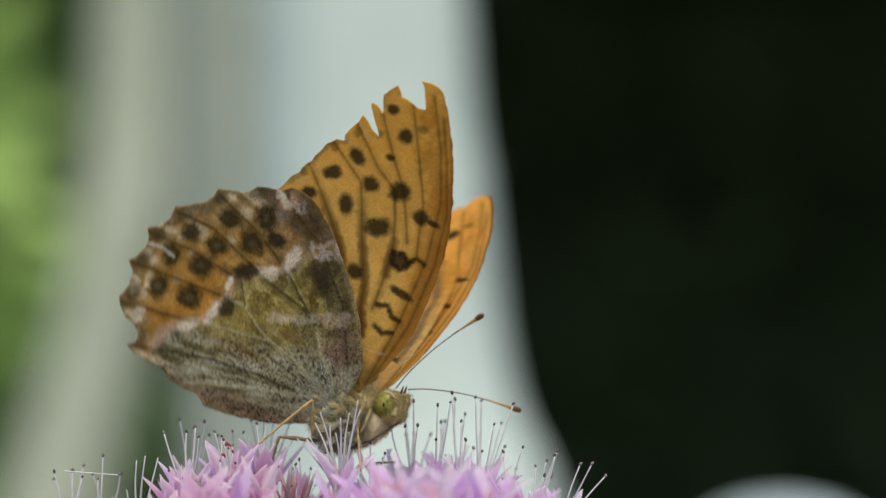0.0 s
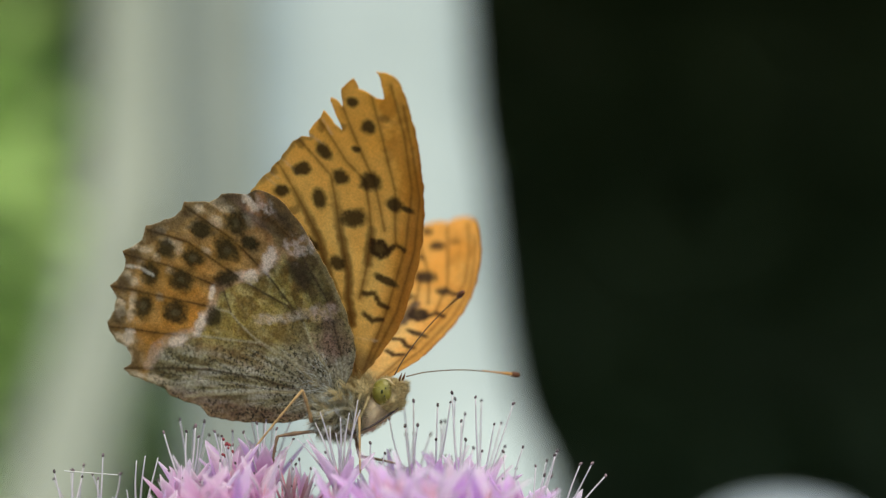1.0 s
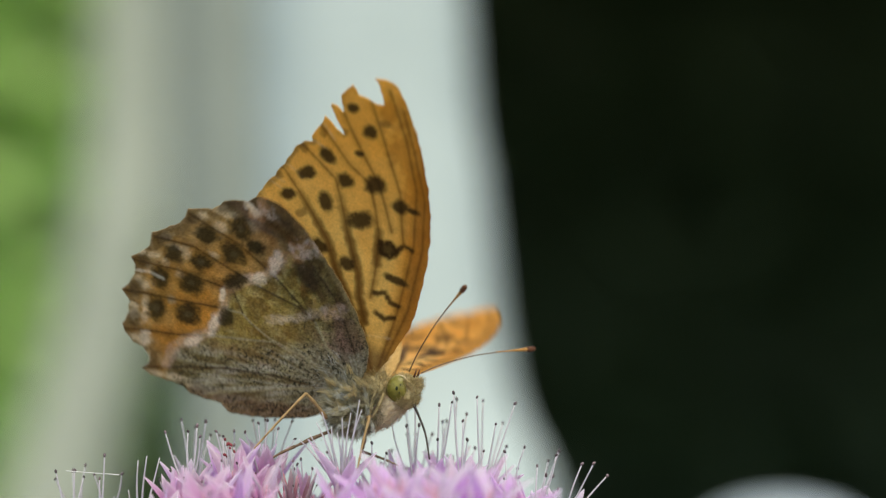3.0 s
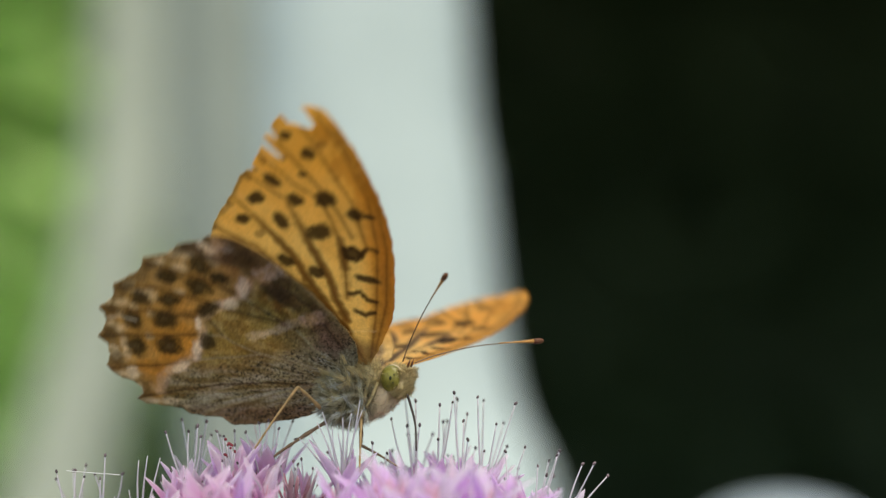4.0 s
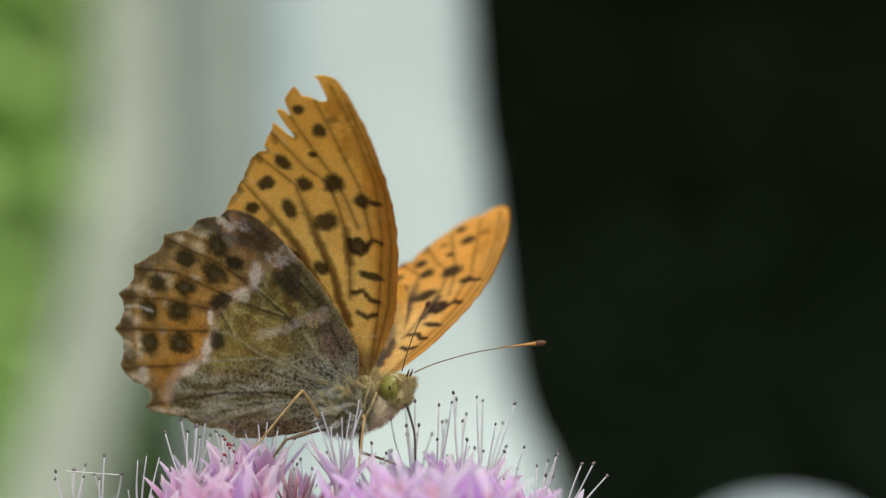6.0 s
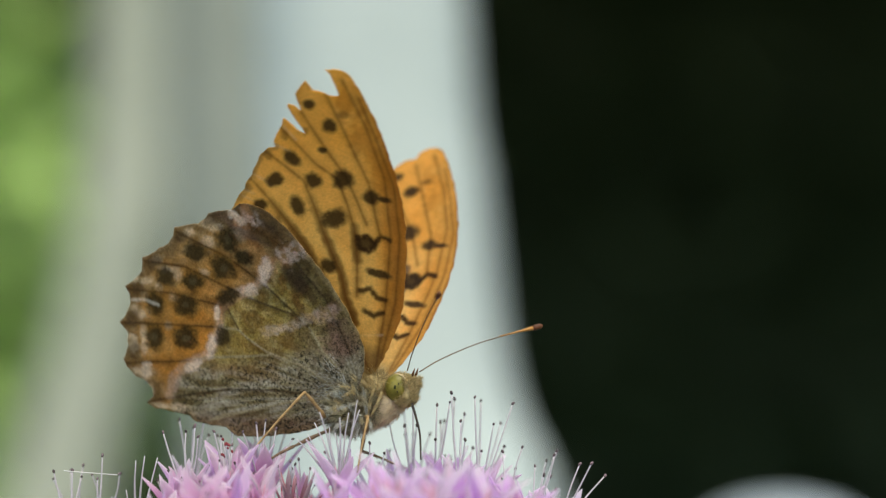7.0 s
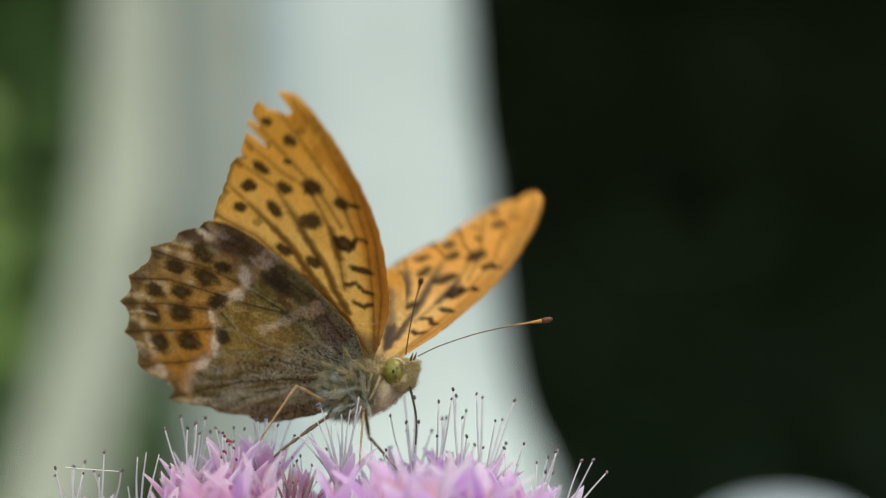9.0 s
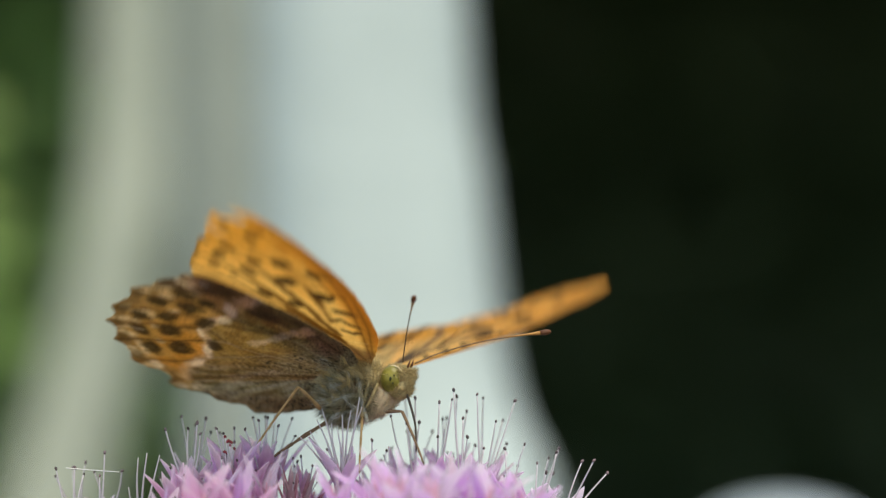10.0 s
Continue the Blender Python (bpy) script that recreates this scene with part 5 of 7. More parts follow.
def carpel_mesh():
    bm = bmesh.new()
    tube(bm, curve_points([(0, 0, 0), (0.1 * MM, 0, 1.2 * MM), (0.25 * MM, 0, 2.4 * MM), (0.55 * MM, 0, 3.6 * MM)], 3), [MM * r for r in (0.42, 0.52, 0.56, 0.54, 0.48, 0.38, 0.27, 0.18, 0.11, 0.06)], 6)
    me = bpy.data.meshes.new("carpel")
    bm.to_mesh(me)
    bm.free()
    for p in me.polygons:
        p.use_smooth = True
    me.materials.append(CARPEL)
    return me


LILAC_PETALS = [petal_mesh(w, b, PETAL) for w, b in ((1.10, 0.7), (0.90, 0.3), (1.30, 1.0), (0.65, 0.5))]
ROSE_PETALS = [petal_mesh(w, b, PETAL_ROSE) for w, b in ((1.25, 0.6), (0.95, 0.2), (1.55, 0.9), (0.75, 0.4))]
DRY_PETALS = [petal_mesh(w, b, PETAL_DRY) for w, b in ((0.5, 0.9), (0.35, 0.2), (0.6, -0.6))]
CARPEL_MESH = carpel_mesh()
sedum = new("stonecrop_flower")
tagged(sedum, "pink stonecrop flower head with starry florets and long dark-tipped stamens", "flower")
SEDUM_BASE = Vector((-0.011, 0.006, 0.0))
sedum.location = SEDUM_BASE
flower_rng = random.Random(21)
SHORT_STAMENS = [stamen_mesh(l, c, i) for i, (l, c) in enumerate(((5.2, 0.5), (5.8, -0.6), (6.4, 0.3), (6.0, -0.2)))]


def aim_z(direction, spin):
    """A turn that takes z to the direction."""
    return direction.to_track_quat("Z", "X").to_matrix().to_4x4() @ Matrix.Rotation(spin, 4, "Z")


def floret(x, y, z, lean=(0, 0), tips=(), size=1.0, opening=48, petals=5, loose=5, petal_kinds=None, look_of="dark"):
    """One starry floret; tips: where its long stamens end (x, z), with depths spread about it."""
    rng = flower_rng
    c = place(x, y, z) - SEDUM_BASE
    axis = Vector((lean[0], lean[1], 1)).normalized()
    bm = bmesh.new()
    hub = Vector((0, 0, HUB_Z)) + Vector((x * 0.25 * MM, y * 0.25 * MM, 0))
    tube(bm, curve_points([hub, hub.lerp(c, 0.5) + Vector((0, 0, -0.002)), c - axis * 1.2 * MM, c], 4), [MM * (0.9 - 0.03 * i) for i in range(11)] + [MM * 1.0] * 2, 7)
    blob(bm, c, (0.9 * MM, 1.1 * MM, 1.1 * MM), aim_z(axis, 0).to_3x3(), 6, 8)
    body = part("floret", bm, FLORET_BASE, sedum, "starry pink floret on a green stalk")
    spin = rng.uniform(0, 6.28)
    rose = 0.75 if x < -12 else 0.08
    for k in range(petals):
        ob = new("petal", rng.choice(petal_kinds or (ROSE_PETALS if rng.random() < rose else LILAC_PETALS)))
        ob.parent = body
        a = spin + 2 * math.pi * k / petals + rng.gauss(0, 0.12)
        s = size * rng.uniform(0.8, 1.12)
        ob.matrix_basis = Matrix.Translation(c) @ aim_z(axis, a) @ Matrix.Rotation(-radians(opening + rng.gauss(0, 9)), 4, "X") @ Matrix.Translation((0, 0, 0.7 * MM)) @ Matrix.Rotation(rng.gauss(0, 0.2), 4, "Z") @ Matrix.Diagonal((s, s, s, 1))
    for k in range(5):
        ob = new("carpel", CARPEL_MESH)
        ob.parent = body
        ob.matrix_basis = Matrix.Translation(c) @ aim_z(axis, spin + 0.6 + 2 * math.pi * k / 5) @ Matrix.Translation((0.5 * MM, 0, 0.3 * MM)) @ Matrix.Diagonal((size, size, size, 1))
    for i, (tx, tz) in enumerate(tips):
        tip = place(tx, y + rng.uniform(-2.5, 2.0), tz) - SEDUM_BASE
        root = c + axis * 0.8 * MM + (tip - c) * 0.08
        d = tip - root
        ob = new("stamen", stamen_mesh(d.length / MM, rng.uniform(-0.45, 0.45), i + int(abs(x) * 10), look_of))
        ob.parent = body
        ob.matrix_basis = Matrix.Translation(root) @ aim_z(d.normalized(), rng.uniform(0, 6.28))
    for i in range(loose):
        a = spin + 2 * math.pi * (i + 0.5) / max(loose, 1) + rng.gauss(0, 0.2)
        d = (aim_z(axis, a) @ Vector((math.sin(0.42), 0, math.cos(0.42)))).normalized()
        ob = new("stamen", rng.choice(SHORT_STAMENS))
        ob.parent = body
        s = size * rng.uniform(0.75, 1.0)
        ob.matrix_basis = Matrix.Translation(c + axis * 0.7 * MM) @ aim_z(d, rng.uniform(0, 6.28)) @ Matrix.Diagonal((s, s, s, 1))


HUB_Z = 0.432
bm = bmesh.new()
tube(bm, curve_points([(0, 0, -0.005), (0.004, 0.002, 0.15), (-0.002, 0, 0.3), (0, 0, HUB_Z)], 8), [MM * (4.5 - 0.05 * i) for i in range(25)], 10)
part("stem", bm, STALK, sedum, "thick green fleshy stem")
floret(-3.3, 5, -31.4, (-0.05, 0), [(-6.3, -20.4), (-4.4, -21.2), (-3.4, -18.2), (-2.9, -21.0)], 0.85, 29, 5, 1)
floret(-3.3, 16, -31.8, (-0.05, 0), [(-4.8, -17.8), (-4.4, -22.6), (-3.4, -22.6), (-1.4, -22.7)], 0.85, 29, 5, 1)
floret(-0.8, 3, -30.3, (0, 0), [(-0.5, -18.6), (-0.7, -22.6), (1.0, -18.2)], 0.85, 29, 5, 1)
floret(-0.8, 14, -30.7, (0, 0), [(-0.1, -21.0), (0.4, -21.0)], 0.85, 29, 5, 1)
floret(2, -1, -30.5, (0.05, 0), [(1.2, -17.0), (2.3, -20.4), (2.8, -22.5)], 0.85, 29, 5, 1)
floret(2, 10, -30.9, (0.05, 0), [(1.6, -18.1), (2.8, -19.9), (3.8, -24.1)], 0.85, 29, 5, 1)
floret(4.4, 2, -31.2, (0.1, 0), [(4.0, -17.6), (6.2, -20.8), (8.5, -18.4), (4.8, -24.1)], 0.85, 29, 5, 1)
floret(4.4, 13, -31.6, (0.1, 0), [(4.8, -18.4), (7.2, -21.2), (7.6, -23.9)], 0.85, 29, 5, 1)
floret(7.6, 0, -32.9, (0.2, 0), [(9.6, -23.5), (7.3, -24.1), (8.8, -26.1)], 0.85, 29, 5, 1)
floret(10.4, -2, -34.1, (0.25, 0), [(11.1, -25.7), (13.3, -24.3), (12.1, -26.7), (13.5, -28.4)], 0.85, 29, 5, 1)
floret(10.4, 9, -34.5, (0.25, 0), [(12.6, -25.5), (13.9, -24.4), (13.1, -27.3)], 0.85, 29, 5, 1)
floret(13.2, -1, -34.5, (0.35, 0), [(16.4, -25.5), (17.7, -25.3), (19.4, -26.9)], 1, 29, 5, 1)
floret(-11.9, -3, -29.3, (0, -0.1), [(-14.3, -19.0), (-13.2, -20.8), (-12.5, -21.5), (-11.9, -19.7), (-10.9, -19.2), (-9.9, -17.7), (-9.6, -18.8), (-15.0, -20.4), (-15.7, -21.7), (-17.0, -22.2)], 1, 29, 5, 1, look_of="bare")
floret(-8.7, 2, -33.3, (0.05, 0.1), [(-6.8, -24.3), (-8.5, -23.0)], 0.85, 29, 5, 1)
floret(-8.7, 13, -33.7, (0.05, 0.1), [(-6.3, -24.6), (-7.6, -26.1)], 0.85, 29, 5, 1)
floret(-21.3, 2, -29.6, (0, 0.05), [(-23.5, -21.7), (-22.1, -20.8), (-21.0, -20.5), (-19.7, -21.4), (-17.8, -22.7)], 1.0, 22, 5, 1)
floret(-21.3, 13, -30.2, (0, 0.05), [(-23.1, -20.8), (-21.6, -20.7), (-20.5, -20.8), (-18.4, -20.9)], 1, 29, 5, 1)
floret(-25.1, -2, -29.8, (-0.05, -0.1), [(-26.8, -21.5), (-26.1, -22.2), (-24.8, -23.2)], 1, 29, 5, 1)
floret(-25.1, 9, -30.2, (-0.05, -0.1), [(-27.1, -22.6), (-25.2, -21.9)], 1, 29, 5, 1)
floret(-30.1, 0, -31.1, (-0.1, 0), [(-33.1, -21.8), (-30.4, -21.7), (-29.3, -21.0), (-28.8, -22.2)], 0.9, 18, 5, 1)
floret(-30.1, 11, -31.5, (-0.1, 0), [(-31.8, -20.7), (-30.0, -21.6), (-28.7, -20.8), (-28.3, -22.6)], 0.9, 18, 5, 1)
floret(-16.4, 1, -33.0, (0, 0.0), [(-16.9, -24.9), (-17.7, -26.1), (-15.6, -26.1)], 1, 29, 5, 1)
floret(-35.9, -1, -35.3, (-0.2, 0), [(-36.1, -24.9), (-35.0, -24.3), (-33.6, -24.6), (-37.3, -28.4)], 0.6, 24, 5, 1, look_of="bare")
floret(-40.3, -2, -34.2, (-0.25, 0), [(-40.1, -24.4), (-40.6, -27.1)], 0.65, 22, 5, 1)
floret(-40.3, 9, -34.6, (-0.25, 0), [(-38.8, -27.1), (-42.0, -27.1)], 0.65, 22, 5, 1)
floret(-43.8, 0, -34.8, (-0.35, 0), [(-46.0, -26.4), (-43.8, -26.3), (-42.8, -27.1)], 0.65, 22, 5, 1)
floret(-43.8, 11, -35.2, (-0.35, 0), [(-45.0, -26.9), (-43.4, -26.2), (-46.9, -27.8)], 0.65, 22, 5, 1)
floret(-25.2, -4, -30.0, (0, -0.1), [(-25.7, -22.4), (-25.3, -22.9), (-25.0, -23.3), (-24.7, -23.9), (-25.6, -24.5), (-25.8, -24.3), (-25.1, -23.1)], 1, 29, 5, 1, look_of="red")
floret(-5.3, -33, -29.4, (0, -0.2), [], 1.05, 40, 5, 2)
floret(1, -29, -29.7, (0.05, -0.2), [], 1.05, 40, 5, 2)
floret(-1.5, -35, -29.8, (0, -0.2), [], 1.05, 40, 5, 2)
floret(4.2, -33, -30.3, (0.1, -0.2), [], 1.05, 40, 5, 2)
floret(-11.8, -22, -30.9, (0, -0.2), [], 1, 29, 5, 2)
floret(-7.4, -23, -30.5, (0, -0.2), [], 1.05, 40, 5, 2)
floret(-3.5, -27, -30.5, (0, -0.2), [], 1.05, 40, 5, 2)
floret(7.5, -27, -31.5, (0.15, -0.2), [], 1.05, 40, 5, 2)
floret(9.3, -24, -32.6, (0.2, -0.2), [], 1, 29, 5, 2)
floret(-26.6, -8, -31.4, (-0.1, -0.2), [], 1, 29, 5, 2)
floret(-20.7, -9, -31.4, (0, -0.2), [], 1, 29, 5, 2)
floret(-23.3, -3, -30.9, (0, -0.05), [], 1, 29, 5, 2)
floret(-31.1, -6, -32.2, (-0.1, -0.1), [], 0.9, 18, 5, 2)
floret(-29.2, 2, -31.8, (0, 0), [], 1, 29, 5, 2)
floret(-32.2, -14, -34.2, (-0.1, -0.2), [], 0.9, 18, 5, 2)
floret(-23.3, -22, -31.6, (0, -0.2), [], 1, 29, 5, 2)
floret(-27.7, -24, -31.6, (0, -0.2), [], 1, 29, 5, 2)
floret(-24.4, 14, -31.3, (0, 0.1), [], 1, 29, 5, 2)
floret(0.4, 14, -31.4, (0, 0.1), [], 1, 29, 5, 2)
floret(-5.8, 13, -31.5, (0, 0.1), [], 1, 29, 5, 2)
floret(4.5, 10, -31.6, (0, 0.1), [], 1, 29, 5, 2)
floret(-18.1, -3, -31.7, (0, -0.1), [(-17.7, -24.9), (-17.2, -25.3), (-19.2, -25.5)], 0.8, 22, 5, 1, petal_kinds=DRY_PETALS)
floret(-17.0, -2, -32.1, (0.2, -0.1), [], 0.8, 22, 5, 2, petal_kinds=DRY_PETALS)

bm = bmesh.new()
tube(bm, curve_points([place(-44.8, 0, -26.2) - SEDUM_BASE, place(-42.5, 0, -26.4) - SEDUM_BASE, place(-38.5, 0.2, -26.7) - SEDUM_BASE], 5), 0.05 * MM, 5)
part("silk_thread", bm, THREAD, sedum, "fine strand of spider silk between stamens")
# the rest of the dome of florets, lower and round about
for i in range(60):
    a, r = i * 2.399963, 5 + 32 * math.sqrt((i + 0.5) / 60)
    fx, fy = -11 + r * math.cos(a) * 1.15, 2 + r * math.sin(a)
    drop = 10.0 * (r / 37) ** 2
    if abs(fy - 1) < 9 and drop < 5:
        fy += 16 if fy > 1 else -16
        drop += 2.5
    floret(fx, fy, -33.2 - drop + flower_rng.gauss(0, 0.6), ((fx + 11) * 0.018, (fy - 2) * 0.018), (), 0.95, 28, 5, 2)


# ---- what moves ----
def bent_leg(hip, foot, a, b, bend):
    """The knee of a two-piece leg between hip and foot."""
    d = foot - hip
    l = min(d.length, (a + b) * 0.999)
    u = d.normalized()
    side = (bend - u * bend.dot(u)).normalized()
    x = (a * a - b * b + l * l) / (2 * l)
    return hip + u * x + side * math.sqrt(max(a * a - x * x, 0.01))


def along(origin, direction):
    return Matrix.Translation(origin * MM) @ direction.to_track_quat("X", "Z").to_matrix().to_4x4()


BODY_ROWS = [(0, pose(-0.01197, 0, 0.47550)),
        (0.1, pose(-0.01178, 0, 0.47508)),
        (0.2, pose(-0.01266, 0, 0.47685)),
        (0.3, pose(-0.01244, 0, 0.47685)),
        (0.4, pose(-0.01200, 0, 0.47729)),
        (0.5, pose(-0.01190, 0, 0.47530)),
        (0.6, pose(-0.01134, 0, 0.47441)),
        (0.7, pose(-0.01134, 0, 0.47574)),
        (0.8, pose(-0.01244, 0, 0.47662)),
        (0.9, pose(-0.01200, 0, 0.47729)),
        (1, pose(-0.01217, 0, 0.47704)),
        (1.1, pose(-0.01200, 0, 0.47707)),
        (1.2, pose(-0.01156, 0, 0.47751)),
        (1.3, pose(-0.01134, 0, 0.47751)),
        (1.4, pose(-0.01156, 0, 0.47707)),
        (1.5, pose(-0.01137, 0, 0.47617)),
        (1.6, pose(-0.01111, 0, 0.47751)),
        (1.7, pose(-0.01067, 0, 0.47640)),
        (1.8, pose(-0.01067, 0, 0.47640)),
        (1.9, pose(-0.00979, 0, 0.47751)),
        (2, pose(-0.01036, 0, 0.47791)),
        (2.1, pose(-0.01067, 0, 0.47773)),
        (2.2, pose(-0.01067, 0, 0.47729)),
        (2.3, pose(-0.01089, 0, 0.47729)),
        (2.4, pose(-0.01089, 0, 0.47729)),
        (2.5, pose(-0.01063, 0, 0.47811)),
        (2.6, pose(-0.01045, 0, 0.47795)),
        (2.7, pose(-0.01001, 0, 0.47685)),
        (2.9, pose(-0.01029, 0, 0.47725)),
        (3.05, pose(-0.01050, 0, 0.47755)),
        (3.25, pose(-0.01078, 0, 0.47795)),
        (3.4, pose(-0.01099, 0, 0.47825)),
        (3.6, pose(-0.01127, 0, 0.47866)),
        (3.8, pose(-0.01156, 0, 0.47906)),
        (3.9, pose(-0.01134, 0, 0.47862)),
        (4, pose(-0.01117, 0, 0.47865)),
        (4.1, pose(-0.01156, 0, 0.47906)),
        (4.2, pose(-0.01134, 0, 0.47839)),
        (4.3, pose(-0.01134, 0, 0.47817)),
        (4.4, pose(-0.01134, 0, 0.47817)),
        (4.5, pose(-0.01123, 0, 0.47791)),
        (4.6, pose(-0.01156, 0, 0.47839)),
        (4.7, pose(-0.01134, 0, 0.47817)),
        (4.8, pose(-0.01111, 0, 0.47795)),
        (4.9, pose(-0.01111, 0, 0.47751)),
        (5, pose(-0.01123, 0, 0.47704)),
        (5.1, pose(-0.01134, 0, 0.47795)),
        (5.2, pose(-0.01134, 0, 0.47795)),
        (5.3, pose(-0.01111, 0, 0.47751)),
        (5.4, pose(-0.01111, 0, 0.47751)),
        (5.5, pose(-0.01123, 0, 0.47718)),
        (5.6, pose(-0.01156, 0, 0.47751)),
        (5.7, pose(-0.01134, 0, 0.47751)),
        (5.9, pose(-0.01129, 0, 0.47751)),
        (6.1, pose(-0.01125, 0, 0.47751)),
        (6.3, pose(-0.01121, 0, 0.47751)),
        (6.5, pose(-0.01117, 0, 0.47751)),
        (6.65, pose(-0.01114, 0, 0.47751)),
        (6.8, pose(-0.01111, 0, 0.47751)),
        (6.9, pose(-0.01089, 0, 0.47795)),
        (7, pose(-0.01063, 0, 0.47758)),
        (7.1, pose(-0.01134, 0, 0.47795)),
        (7.2, pose(-0.01156, 0, 0.47817)),
        (7.3, pose(-0.01156, 0, 0.47817)),
        (7.4, pose(-0.01178, 0, 0.47817)),
        (7.5, pose(-0.01123, 0, 0.47791)),
        (7.6, pose(-0.01156, 0, 0.47795)),
        (7.7, pose(-0.01134, 0, 0.47795)),
        (7.8, pose(-0.01178, 0, 0.47795)),
        (7.9, pose(-0.01200, 0, 0.47884)),
        (8, pose(-0.01217, 0, 0.47838)),
        (8.1, pose(-0.01200, 0, 0.47950)),
        (8.2, pose(-0.01178, 0, 0.47884)),
        (8.3, pose(-0.01156, 0, 0.47884)),
        (8.4, pose(-0.01134, 0, 0.47884)),
        (8.5, pose(-0.01150, 0, 0.47865)),
        (8.6, pose(-0.01178, 0, 0.47906)),
        (8.7, pose(-0.01156, 0, 0.47884)),
        (8.8, pose(-0.01134, 0, 0.47884)),
        (8.9, pose(-0.01089, 0, 0.47884)),
        (9, pose(-0.01083, 0, 0.47945)),
        (9.1, pose(-0.01111, 0, 0.47950)),
        (9.2, pose(-0.01111, 0, 0.48016)),
        (9.3, pose(-0.01156, 0, 0.48038)),
        (9.4, pose(-0.01244, 0, 0.48105)),
        (9.5, pose(-0.01170, 0, 0.47885)),
        (9.6, pose(-0.01178, 0, 0.47884)),
        (9.7, pose(-0.01156, 0, 0.47884)),
        (9.8, pose(-0.01134, 0, 0.47862)),
        (9.9, pose(-0.01134, 0, 0.47862)),
        (10, pose(-0.01117, 0, 0.47858))]


